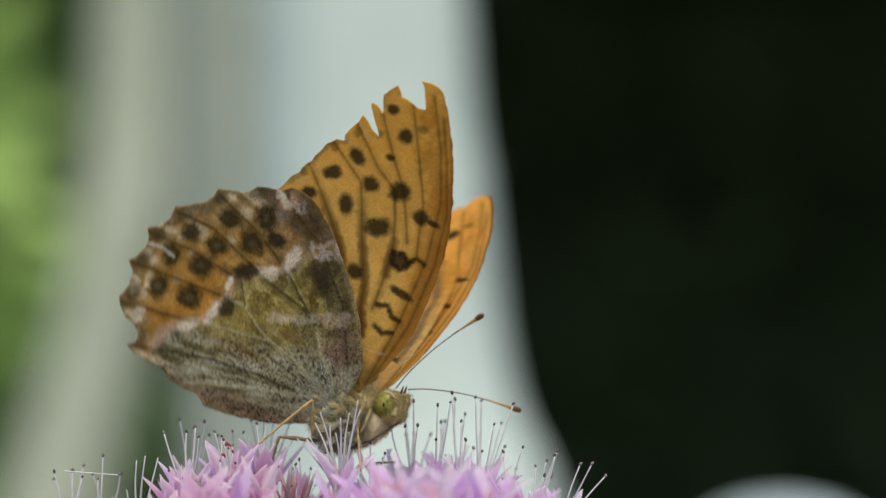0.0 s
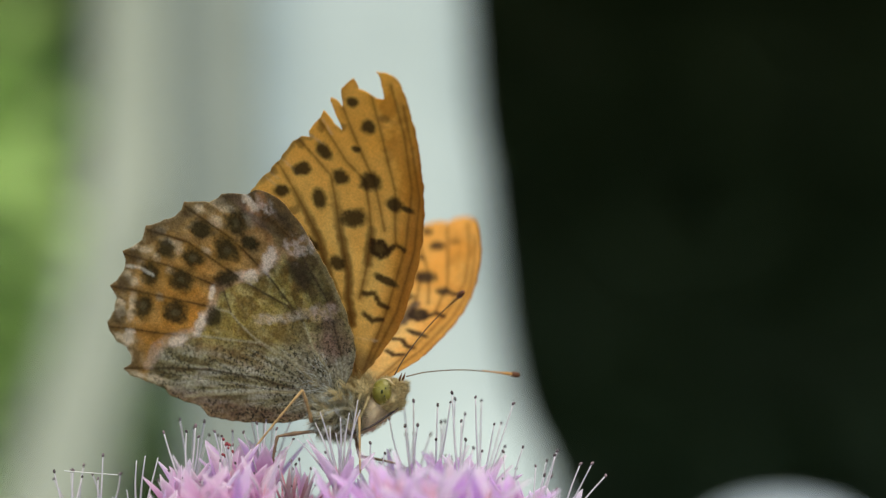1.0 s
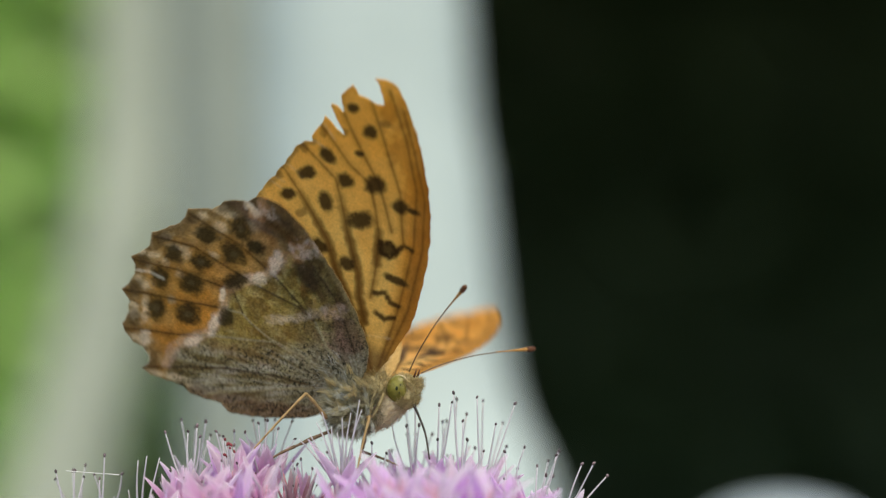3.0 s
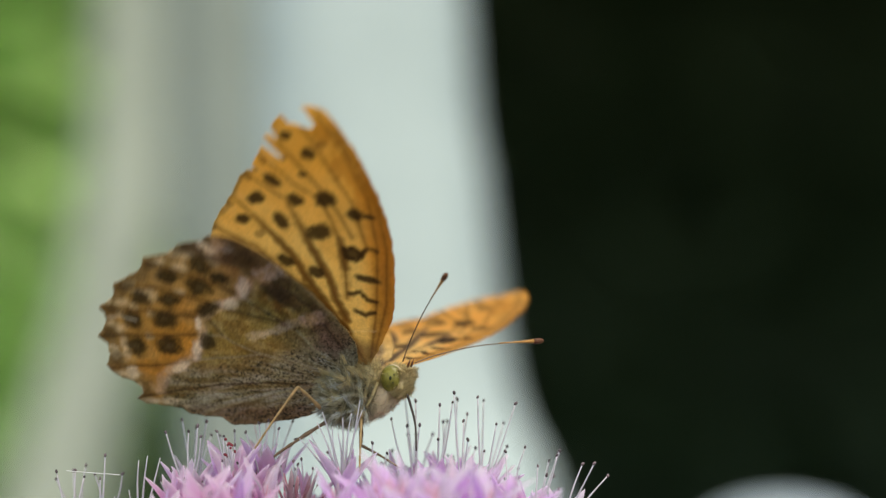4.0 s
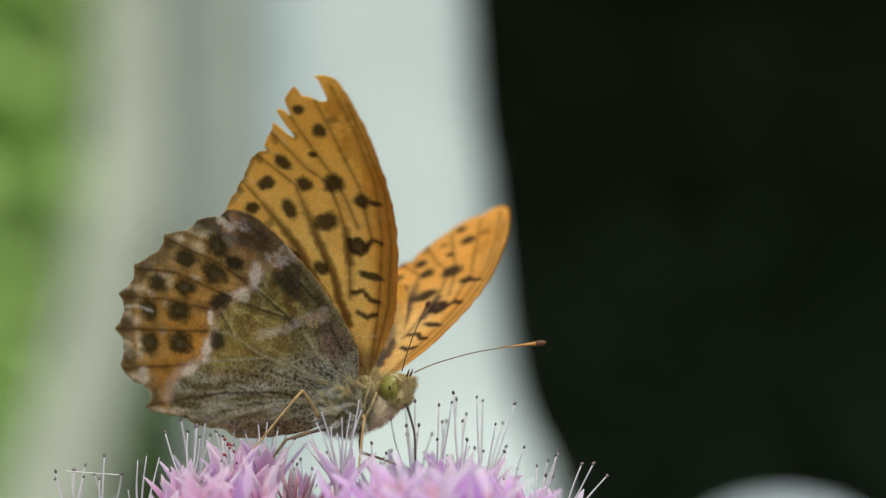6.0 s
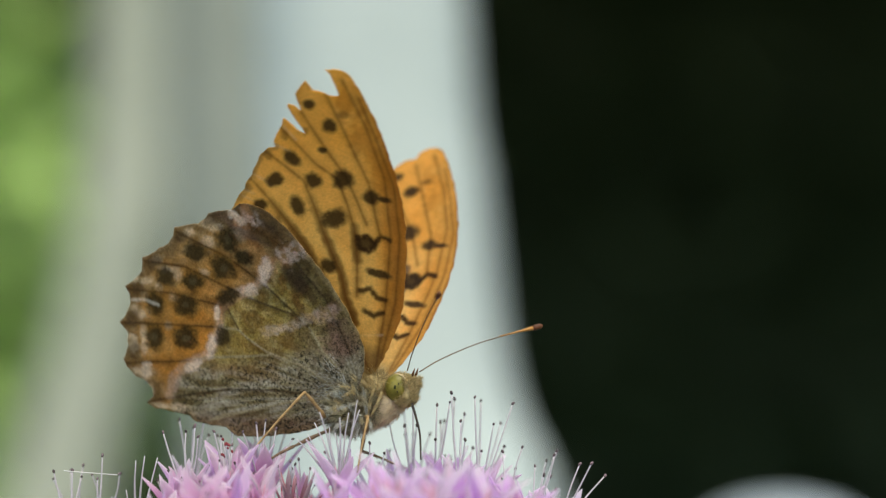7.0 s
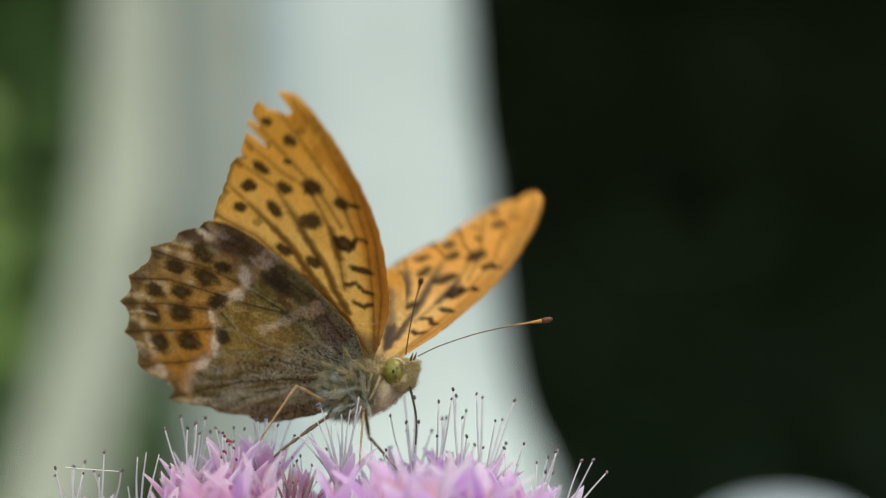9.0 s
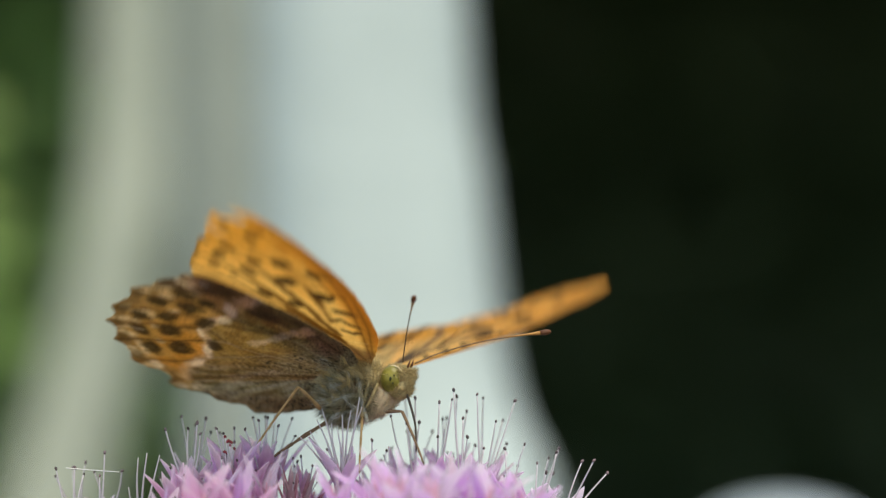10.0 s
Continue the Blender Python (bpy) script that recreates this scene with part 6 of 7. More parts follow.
def motions():
    walk(butterfly, BODY_ROWS)
    walk(limbs["fore_near"], [(0, pose(0.00323, 0.00000, 0.00797, 13.3, 19.6, -12.4)),
        (0.1, pose(0.00323, 0.00000, 0.00797, 10.8, 16.2, -14.4)),
        (0.2, pose(0.00323, 0.00000, 0.00797, 18.3, 12.7, -15.4)),
        (0.3, pose(0.00323, 0.00000, 0.00797, 26.6, 14.1, -12.7)),
        (0.4, pose(0.00323, 0.00000, 0.00797, 34.4, 14.1, -12.8)),
        (0.5, pose(0.00323, 0.00000, 0.00797, 34.7, 17.0, -11.9)),
        (0.6, pose(0.00323, 0.00000, 0.00797, 41.2, 19.8, -7.1)),
        (0.7, pose(0.00323, 0.00000, 0.00797, 31.4, 22.4, -8.1)),
        (0.8, pose(0.00323, 0.00000, 0.00797, 19.8, 16.8, -13.5)),
        (0.9, pose(0.00323, 0.00000, 0.00797, 17.3, 12.1, -16.0)),
        (1, pose(0.00323, 0.00000, 0.00797, 20.1, 14.0, -13.8)),
        (1.1, pose(0.00323, 0.00000, 0.00797, 21.9, 11.7, -15.2)),
        (1.2, pose(0.00323, 0.00000, 0.00797, 30.2, 11.4, -15.6)),
        (1.3, pose(0.00323, 0.00000, 0.00797, 43.3, 13.7, -11.9)),
        (1.4, pose(0.00323, 0.00000, 0.00797, 51.1, 10.6, -12.2)),
        (1.5, pose(0.00323, 0.00000, 0.00797, 44.1, 15.4, -14.6)),
        (1.6, pose(0.00323, 0.00000, 0.00797, 33.5, 12.1, -14.1)),
        (1.7, pose(0.00323, 0.00000, 0.00797, 17.2, 12.1, -16.1)),
        (1.8, pose(0.00323, 0.00000, 0.00797, 13.0, 10.8, -16.9)),
        (1.9, pose(0.00323, 0.00000, 0.00797, 20.0, 11.1, -16.4)),
        (2, pose(0.00323, 0.00000, 0.00797, 23.7, 9.2, -14.1)),
        (2.1, pose(0.00323, 0.00000, 0.00797, 31.0, 14.7, -13.5)),
        (2.2, pose(0.00323, 0.00000, 0.00797, 37.9, 14.2, -11.6)),
        (2.3, pose(0.00323, 0.00000, 0.00797, 43.9, 16.2, -9.6)),
        (2.4, pose(0.00323, 0.00000, 0.00797, 49.5, 15.9, -9.0)),
        (2.5, pose(0.00323, 0.00000, 0.00797, 42.0, 8.6, -9.6)),
        (2.6, pose(0.00323, 0.00000, 0.00797, 34.5, 13.7, -12.9)),
        (2.7, pose(0.00323, 0.00000, 0.00797, 17.9, 15.9, -14.0)),
        (2.9, pose(0.00323, 0.00000, 0.00797, 20.0, 11.1, -16.4)),
        (3.05, pose(0.00323, 0.00000, 0.00797, 31.0, 14.7, -13.5)),
        (3.25, pose(0.00323, 0.00000, 0.00797, 41.6, 6.6, -15.1)),
        (3.4, pose(0.00323, 0.00000, 0.00797, 39.1, 4.0, -15.1)),
        (3.6, pose(0.00323, 0.00000, 0.00797, 26.9, 6.6, -17.8)),
        (3.8, pose(0.00323, 0.00000, 0.00797, 23.6, 8.5, -15.7)),
        (3.9, pose(0.00323, 0.00000, 0.00797, 26.9, 6.6, -17.8)),
        (4, pose(0.00323, 0.00000, 0.00797, 39.1, 4.0, -15.1)),
        (4.1, pose(0.00323, 0.00000, 0.00797, 49.5, 5.9, -18.0)),
        (4.2, pose(0.00323, 0.00000, 0.00797, 58.8, 9.8, -19.6)),
        (4.3, pose(0.00323, 0.00000, 0.00797, 54.1, 12.5, -18.7)),
        (4.4, pose(0.00323, 0.00000, 0.00797, 41.6, 6.6, -15.1)),
        (4.5, pose(0.00323, 0.00000, 0.00797, 29.8, 7.5, -20.5)),
        (4.6, pose(0.00323, 0.00000, 0.00797, 24.4, 7.4, -16.0)),
        (4.7, pose(0.00323, 0.00000, 0.00797, 21.6, 5.7, -17.2)),
        (4.8, pose(0.00323, 0.00000, 0.00797, 22.4, 4.5, -17.0)),
        (4.9, pose(0.00323, 0.00000, 0.00797, 28.1, 4.1, -20.5)),
        (5, pose(0.00323, 0.00000, 0.00797, 35.1, 6.3, -21.6)),
        (5.1, pose(0.00323, 0.00000, 0.00797, 38.3, 5.0, -19.2)),
        (5.2, pose(0.00323, 0.00000, 0.00797, 36.1, 5.9, -20.6)),
        (5.3, pose(0.00323, 0.00000, 0.00797, 29.0, 5.5, -21.5)),
        (5.4, pose(0.00323, 0.00000, 0.00797, 22.5, 7.0, -16.8)),
        (5.5, pose(0.00323, 0.00000, 0.00797, 19.7, 10.0, -19.3)),
        (5.6, pose(0.00323, 0.00000, 0.00797, 20.2, 10.3, -17.1)),
        (5.7, pose(0.00323, 0.00000, 0.00797, 19.4, 7.8, -18.0)),
        (5.9, pose(0.00323, 0.00000, 0.00797, 22.4, 4.5, -17.0)),
        (6.1, pose(0.00323, 0.00000, 0.00797, 28.1, 4.1, -20.5)),
        (6.3, pose(0.00323, 0.00000, 0.00797, 35.1, 6.3, -21.6)),
        (6.5, pose(0.00323, 0.00000, 0.00797, 36.1, 5.9, -20.6)),
        (6.65, pose(0.00323, 0.00000, 0.00797, 29.0, 5.5, -21.5)),
        (6.8, pose(0.00323, 0.00000, 0.00797, 25.8, 4.1, -18.3)),
        (6.9, pose(0.00323, 0.00000, 0.00797, 24.4, 6.1, -16.5)),
        (7, pose(0.00323, 0.00000, 0.00797, 22.2, 3.3, -16.6)),
        (7.1, pose(0.00323, 0.00000, 0.00797, 23.1, 3.0, -18.3)),
        (7.2, pose(0.00323, 0.00000, 0.00797, 24.0, 2.9, -18.0)),
        (7.3, pose(0.00323, 0.00000, 0.00797, 30.5, 6.0, -21.1)),
        (7.4, pose(0.00323, 0.00000, 0.00797, 36.7, 5.8, -20.0)),
        (7.5, pose(0.00323, 0.00000, 0.00797, 42.9, 0.6, -19.1)),
        (7.6, pose(0.00323, 0.00000, 0.00797, 49.9, 8.2, -18.5)),
        (7.7, pose(0.00323, 0.00000, 0.00797, 57.2, 12.4, -18.7)),
        (7.8, pose(0.00323, 0.00000, 0.00797, 48.4, 4.3, -20.3)),
        (7.9, pose(0.00323, 0.00000, 0.00797, 39.4, 4.6, -24.2)),
        (8, pose(0.00323, 0.00000, 0.00797, 32.3, 2.4, -21.8)),
        (8.1, pose(0.00323, 0.00000, 0.00797, 25.9, -0.1, -21.8)),
        (8.2, pose(0.00323, 0.00000, 0.00797, 25.6, 1.9, -20.4)),
        (8.3, pose(0.00323, 0.00000, 0.00797, 33.3, 8.4, -18.3)),
        (8.4, pose(0.00323, 0.00000, 0.00797, 35.7, 7.5, -17.7)),
        (8.5, pose(0.00323, 0.00000, 0.00797, 43.6, 7.7, -25.7)),
        (8.6, pose(0.00323, 0.00000, 0.00797, 57.3, 7.9, -23.2)),
        (8.7, pose(0.00323, 0.00000, 0.00797, 64.4, 8.9, -23.7)),
        (8.8, pose(0.00323, 0.00000, 0.00797, 60.3, 8.8, -23.7)),
        (8.9, pose(0.00323, 0.00000, 0.00797, 48.6, 4.9, -19.5)),
        (9, pose(0.00323, 0.00000, 0.00797, 36.8, 4.7, -26.1)),
        (9.1, pose(0.00323, 0.00000, 0.00797, 29.2, 5.2, -21.6)),
        (9.2, pose(0.00323, 0.00000, 0.00797, 25.5, 7.3, -16.5)),
        (9.3, pose(0.00323, 0.00000, 0.00797, 24.5, 4.4, -17.5)),
        (9.4, pose(0.00323, 0.00000, 0.00797, 33.3, 0.9, -28.0)),
        (9.5, pose(0.00323, 0.00000, 0.00797, 37.8, 4.7, -29.3)),
        (9.6, pose(0.00323, 0.00000, 0.00797, 50.8, 5.1, -18.7)),
        (9.7, pose(0.00323, 0.00000, 0.00797, 60.0, 8.8, -23.4)),
        (9.8, pose(0.00323, 0.00000, 0.00797, 66.1, 9.4, -20.9)),
        (9.9, pose(0.00323, 0.00000, 0.00797, 72.6, 7.7, -21.2)),
        (10, pose(0.00323, 0.00000, 0.00797, 62.7, 8.8, -26.2))])
    hind_rows = [(0, pose(0.00234, -0.00192, 0.00737, 10.5, 27.4, -16.8)),
        (0.1, pose(0.00234, -0.00230, 0.00737, 7.0, 22.7, -19.2)),
        (0.2, pose(0.00234, -0.00234, 0.00737, 13.8, 17.6, -18.5)),
        (0.3, pose(0.00234, -0.00037, 0.00737, 26.2, 18.2, -11.9)),
        (0.4, pose(0.00234, 0.00000, 0.00737, 38.5, 16.7, -9.7)),
        (0.5, pose(0.00234, 0.00000, 0.00737, 40.5, 19.6, -8.8)),
        (0.6, pose(0.00234, 0.00000, 0.00737, 45.0, 21.9, -3.4)),
        (0.7, pose(0.00234, 0.00000, 0.00737, 33.7, 25.9, -6.3)),
        (0.8, pose(0.00234, -0.00236, 0.00737, 15.4, 22.5, -16.9)),
        (0.9, pose(0.00234, -0.00247, 0.00737, 12.6, 17.1, -19.4)),
        (1, pose(0.00234, -0.00203, 0.00737, 16.2, 18.8, -16.1)),
        (1.1, pose(0.00234, -0.00205, 0.00737, 18.1, 16.7, -17.2)),
        (1.2, pose(0.00234, 0.00000, 0.00737, 30.7, 14.1, -14.3)),
        (1.3, pose(0.00234, 0.00000, 0.00737, 45.7, 13.7, -6.9)),
        (1.4, pose(0.00234, 0.00000, 0.00737, 53.6, 11.6, -6.5)),
        (1.5, pose(0.00234, 0.00000, 0.00737, 45.9, 16.8, -10.8)),
        (1.6, pose(0.00234, 0.00000, 0.00737, 35.8, 14.7, -11.9)),
        (1.7, pose(0.00234, -0.00248, 0.00737, 12.5, 17.0, -19.5)),
        (1.8, pose(0.00234, -0.00284, 0.00737, 8.2, 16.4, -22.0)),
        (1.9, pose(0.00234, -0.00258, 0.00737, 15.3, 16.2, -19.9)),
        (2, pose(0.00234, -0.00048, 0.00737, 22.4, 13.0, -12.4)),
        (2.1, pose(0.00234, 0.00000, 0.00737, 33.6, 17.5, -11.4)),
        (2.2, pose(0.00234, 0.00000, 0.00737, 41.2, 16.5, -8.2)),
        (2.3, pose(0.00234, 0.00000, 0.00737, 41.2, 13.8, -12.3)),
        (2.4, pose(0.00234, 0.00000, 0.00737, 51.9, 17.3, -5.0)),
        (2.5, pose(0.00234, 0.00000, 0.00737, 43.0, 11.1, -5.8)),
        (2.6, pose(0.00234, 0.00000, 0.00737, 38.5, 16.3, -9.8)),
        (2.7, pose(0.00234, -0.00238, 0.00737, 13.6, 21.6, -17.7)),
        (2.9, pose(0.00234, -0.00258, 0.00737, 15.3, 16.2, -19.9)),
        (3.05, pose(0.00234, 0.00000, 0.00737, 33.6, 17.5, -11.4)),
        (3.25, pose(0.00234, 0.00000, 0.00737, 42.6, 7.4, -11.5)),
        (3.4, pose(0.00234, 0.00000, 0.00737, 41.1, 5.2, -11.0)),
        (3.6, pose(0.00234, -0.00120, 0.00737, 24.7, 10.2, -18.4)),
        (3.8, pose(0.00234, -0.00180, 0.00737, 20.4, 13.5, -17.0)),
        (3.9, pose(0.00234, -0.00120, 0.00737, 24.7, 10.2, -18.4)),
        (4, pose(0.00234, 0.00000, 0.00737, 41.1, 5.2, -11.0)),
        (4.1, pose(0.00234, 0.00000, 0.00737, 50.8, 2.2, -10.2)),
        (4.2, pose(0.00234, 0.00000, 0.00737, 60.1, 1.6, -9.6)),
        (4.3, pose(0.00234, 0.00000, 0.00737, 53.2, 3.3, -11.7)),
        (4.4, pose(0.00234, 0.00000, 0.00737, 42.6, 7.4, -11.5)),
        (4.5, pose(0.00234, -0.00064, 0.00737, 28.2, 9.2, -20.9)),
        (4.6, pose(0.00234, -0.00204, 0.00737, 20.9, 12.8, -17.8)),
        (4.7, pose(0.00234, -0.00269, 0.00737, 17.3, 11.7, -20.7)),
        (4.8, pose(0.00234, -0.00270, 0.00737, 18.3, 10.7, -20.4)),
        (4.9, pose(0.00234, -0.00121, 0.00737, 25.8, 7.5, -21.1)),
        (5, pose(0.00234, 0.00000, 0.00737, 37.6, 7.9, -17.1)),
        (5.1, pose(0.00234, 0.00000, 0.00737, 39.7, 6.0, -15.5)),
        (5.2, pose(0.00234, 0.00000, 0.00737, 37.8, 7.1, -16.8)),
        (5.3, pose(0.00234, -0.00017, 0.00737, 28.1, 7.6, -20.7)),
        (5.4, pose(0.00234, -0.00246, 0.00737, 18.4, 12.7, -19.6)),
        (5.5, pose(0.00234, -0.00423, 0.00737, 12.6, 15.9, -26.4)),
        (5.6, pose(0.00234, -0.00283, 0.00737, 15.1, 15.7, -21.0)),
        (5.7, pose(0.00234, -0.00308, 0.00737, 14.2, 13.4, -22.6)),
        (5.9, pose(0.00234, -0.00270, 0.00737, 18.3, 10.7, -20.4)),
        (6.1, pose(0.00234, -0.00121, 0.00737, 25.8, 7.5, -21.1)),
        (6.3, pose(0.00234, 0.00000, 0.00737, 37.6, 7.9, -17.1)),
        (6.5, pose(0.00234, 0.00000, 0.00737, 37.8, 7.1, -16.8)),
        (6.65, pose(0.00234, -0.00017, 0.00737, 28.1, 7.6, -20.7)),
        (6.8, pose(0.00234, -0.00161, 0.00737, 23.1, 8.5, -19.6)),
        (6.9, pose(0.00234, -0.00234, 0.00737, 20.6, 11.9, -18.9)),
        (7, pose(0.00234, -0.00285, 0.00737, 18.0, 9.9, -20.4)),
        (7.1, pose(0.00234, -0.00275, 0.00737, 19.1, 9.0, -21.9)),
        (7.2, pose(0.00234, -0.00204, 0.00737, 20.9, 8.1, -20.1)),
        (7.3, pose(0.00234, -0.00008, 0.00737, 29.7, 8.1, -20.1)),
        (7.4, pose(0.00234, 0.00000, 0.00737, 38.3, 6.9, -16.2)),
        (7.5, pose(0.00234, 0.00000, 0.00737, 42.7, 2.1, -11.8)),
        (7.6, pose(0.00234, 0.00000, 0.00737, 47.0, 3.3, -15.7)),
        (7.7, pose(0.00234, 0.00000, 0.00737, 55.3, 1.7, -11.2)),
        (7.8, pose(0.00234, 0.00000, 0.00737, 47.6, 2.9, -13.2)),
        (7.9, pose(0.00234, 0.00000, 0.00737, 40.1, 5.5, -20.3)),
        (8, pose(0.00234, -0.00067, 0.00737, 30.3, 5.3, -20.7)),
        (8.1, pose(0.00234, -0.00153, 0.00737, 23.3, 4.0, -22.9)),
        (8.2, pose(0.00234, -0.00169, 0.00737, 22.8, 6.2, -21.9)),
        (8.3, pose(0.00234, 0.00000, 0.00737, 34.1, 10.2, -15.9)),
        (8.4, pose(0.00234, 0.00000, 0.00737, 37.3, 9.0, -14.4)),
        (8.5, pose(0.00234, 0.00000, 0.00737, 42.2, 5.3, -23.4)),
        (8.6, pose(0.00234, 0.00000, 0.00737, 54.8, 1.5, -20.1)),
        (8.7, pose(0.00234, 0.00000, 0.00737, 61.8, 0.6, -18.9)),
        (8.8, pose(0.00234, 0.00000, 0.00737, 56.9, 2.1, -20.8)),
        (8.9, pose(0.00234, 0.00000, 0.00737, 48.3, 4.3, -15.0)),
        (9, pose(0.00234, 0.00000, 0.00737, 35.3, 4.4, -24.2)),
        (9.1, pose(0.00234, -0.00014, 0.00737, 28.3, 7.4, -20.7)),
        (9.2, pose(0.00234, -0.00122, 0.00737, 23.2, 11.4, -16.8)),
        (9.3, pose(0.00234, -0.00184, 0.00737, 21.5, 9.3, -19.2)),
        (9.4, pose(0.00234, 0.00000, 0.00737, 33.3, 2.5, -25.9)),
        (9.5, pose(0.00234, 0.00000, 0.00737, 41.5, 6.4, -25.8)),
        (9.6, pose(0.00234, 0.00000, 0.00737, 50.6, 4.3, -14.2)),
        (9.7, pose(0.00234, 0.00000, 0.00737, 56.7, 5.2, -18.2)),
        (9.8, pose(0.00234, 0.00000, 0.00737, 62.8, 5.3, -16.1)),
        (9.9, pose(0.00234, 0.00000, 0.00737, 69.2, 3.3, -16.9)),
        (10, pose(0.00234, 0.00000, 0.00737, 58.7, 4.5, -21.0))]
    walk(limbs["hind_near"], hind_rows)
    # the lower lobe hangs down as the wing opens
    (ua, va), (ub, vb) = FOLD
    pivot, axis = Matrix.Translation(Vector((ub, 0, vb)) * MM), Vector((ub - ua, 0, vb - va)).normalized()
    fold_rows = []
    for t, m in hind_rows:
        bend = min(max(math.degrees(m.to_euler("XYZ").x) - 30, 0), 34)
        fold_rows.append((t, pivot @ Matrix.Rotation(radians(-bend), 4, axis) @ pivot.inverted()))
    walk(limbs["hind_fold"], fold_rows)
    walk(limbs["fore_far"], [(0, pose(0.00411, 0.00197, 0.00678, -48.9, -6.3, -37.3)),
        (0.1, pose(0.00411, 0.00197, 0.00678, -49.6, -7.2, -35.6)),
        (0.2, pose(0.00411, 0.00197, 0.00678, -56.9, -0.8, -30.4)),
        (0.3, pose(0.00411, 0.00197, 0.00678, -65.8, -1.4, -32.7)),
        (0.4, pose(0.00411, 0.00197, 0.00678, -81.9, -2.4, -28.3)),
        (0.5, pose(0.00411, 0.00197, 0.00678, -90.8, -2.4, -31.1)),
        (0.6, pose(0.00411, 0.00197, 0.00678, -96.7, -2.4, -30.1)),
        (0.7, pose(0.00411, 0.00197, 0.00678, -86.4, -2.6, -28.4)),
        (0.8, pose(0.00411, 0.00197, 0.00678, -64.7, -1.3, -26.9)),
        (0.9, pose(0.00411, 0.00197, 0.00678, -50.6, -5.0, -27.9)),
        (1, pose(0.00411, 0.00197, 0.00678, -58.0, 9.2, -19.8)),
        (1.1, pose(0.00411, 0.00197, 0.00678, -66.2, -1.8, -27.7)),
        (1.2, pose(0.00411, 0.00197, 0.00678, -75.9, -3.5, -26.7)),
        (1.3, pose(0.00411, 0.00197, 0.00678, -86.6, -2.4, -30.7)),
        (1.4, pose(0.00411, 0.00197, 0.00678, -93.9, -2.6, -28.4)),
        (1.5, pose(0.00411, 0.00197, 0.00678, -89.9, -2.0, -35.5)),
        (1.6, pose(0.00411, 0.00197, 0.00678, -77.9, -1.9, -30.1)),
        (1.7, pose(0.00411, 0.00197, 0.00678, -62.8, -0.3, -27.2)),
        (1.8, pose(0.00411, 0.00197, 0.00678, -55.8, 0.7, -25.4)),
        (1.9, pose(0.00411, 0.00197, 0.00678, -64.9, -2.0, -22.9)),
        (2, pose(0.00411, 0.00197, 0.00678, -71.4, -3.8, -23.7)),
        (2.1, pose(0.00411, 0.00197, 0.00678, -82.2, -2.7, -26.1)),
        (2.2, pose(0.00411, 0.00197, 0.00678, -90.2, -2.8, -26.7)),
        (2.3, pose(0.00411, 0.00197, 0.00678, -99.3, -2.6, -27.0)),
        (2.4, pose(0.00411, 0.00197, 0.00678, -99.3, -2.6, -27.0)),
        (2.5, pose(0.00411, 0.00197, 0.00678, -87.2, -3.0, -25.1)),
        (2.6, pose(0.00411, 0.00197, 0.00678, -74.3, -4.5, -22.6)),
        (2.7, pose(0.00411, 0.00197, 0.00678, -60.3, 0.6, -21.7)),
        (2.9, pose(0.00411, 0.00197, 0.00678, -64.9, -2.0, -22.9)),
        (3.05, pose(0.00411, 0.00197, 0.00678, -82.2, -2.7, -26.1)),
        (3.25, pose(0.00411, 0.00197, 0.00678, -75.3, -5.2, -37.5)),
        (3.4, pose(0.00411, 0.00197, 0.00678, -75.9, -1.6, -32.3)),
        (3.6, pose(0.00411, 0.00197, 0.00678, -66.0, -1.8, -26.1)),
        (3.8, pose(0.00411, 0.00197, 0.00678, -60.9, -0.2, -21.4)),
        (3.9, pose(0.00411, 0.00197, 0.00678, -66.0, -1.8, -26.1)),
        (4, pose(0.00411, 0.00197, 0.00678, -75.9, -1.6, -32.3)),
        (4.1, pose(0.00411, 0.00197, 0.00678, -85.0, -2.0, -34.5)),
        (4.2, pose(0.00411, 0.00197, 0.00678, -95.9, -4.7, -40.8)),
        (4.3, pose(0.00411, 0.00197, 0.00678, -87.7, -5.4, -36.9)),
        (4.4, pose(0.00411, 0.00197, 0.00678, -75.3, -5.2, -37.5)),
        (4.5, pose(0.00411, 0.00197, 0.00678, -60.9, -4.3, -36.6)),
        (4.6, pose(0.00411, 0.00197, 0.00678, -52.4, -4.9, -35.3)),
        (4.7, pose(0.00411, 0.00197, 0.00678, -44.6, -6.2, -35.1)),
        (4.8, pose(0.00411, 0.00197, 0.00678, -52.3, -5.4, -34.7)),
        (4.9, pose(0.00411, 0.00197, 0.00678, -59.1, -4.0, -37.6)),
        (5, pose(0.00411, 0.00197, 0.00678, -69.4, -3.3, -41.3)),
        (5.1, pose(0.00411, 0.00197, 0.00678, -73.9, -4.5, -39.5)),
        (5.2, pose(0.00411, 0.00197, 0.00678, -67.8, 0.0, -37.5)),
        (5.3, pose(0.00411, 0.00197, 0.00678, -60.3, -3.8, -37.9)),
        (5.4, pose(0.00411, 0.00197, 0.00678, -52.1, -4.3, -39.1)),
        (5.5, pose(0.00411, 0.00197, 0.00678, -45.9, -2.3, -36.7)),
        (5.6, pose(0.00411, 0.00197, 0.00678, -39.3, -1.7, -33.3)),
        (5.7, pose(0.00411, 0.00197, 0.00678, -41.7, -3.2, -32.1)),
        (5.9, pose(0.00411, 0.00197, 0.00678, -52.3, -5.4, -34.7)),
        (6.1, pose(0.00411, 0.00197, 0.00678, -59.1, -4.0, -37.6)),
        (6.3, pose(0.00411, 0.00197, 0.00678, -69.4, -3.3, -41.3)),
        (6.5, pose(0.00411, 0.00197, 0.00678, -67.8, 0.0, -37.5)),
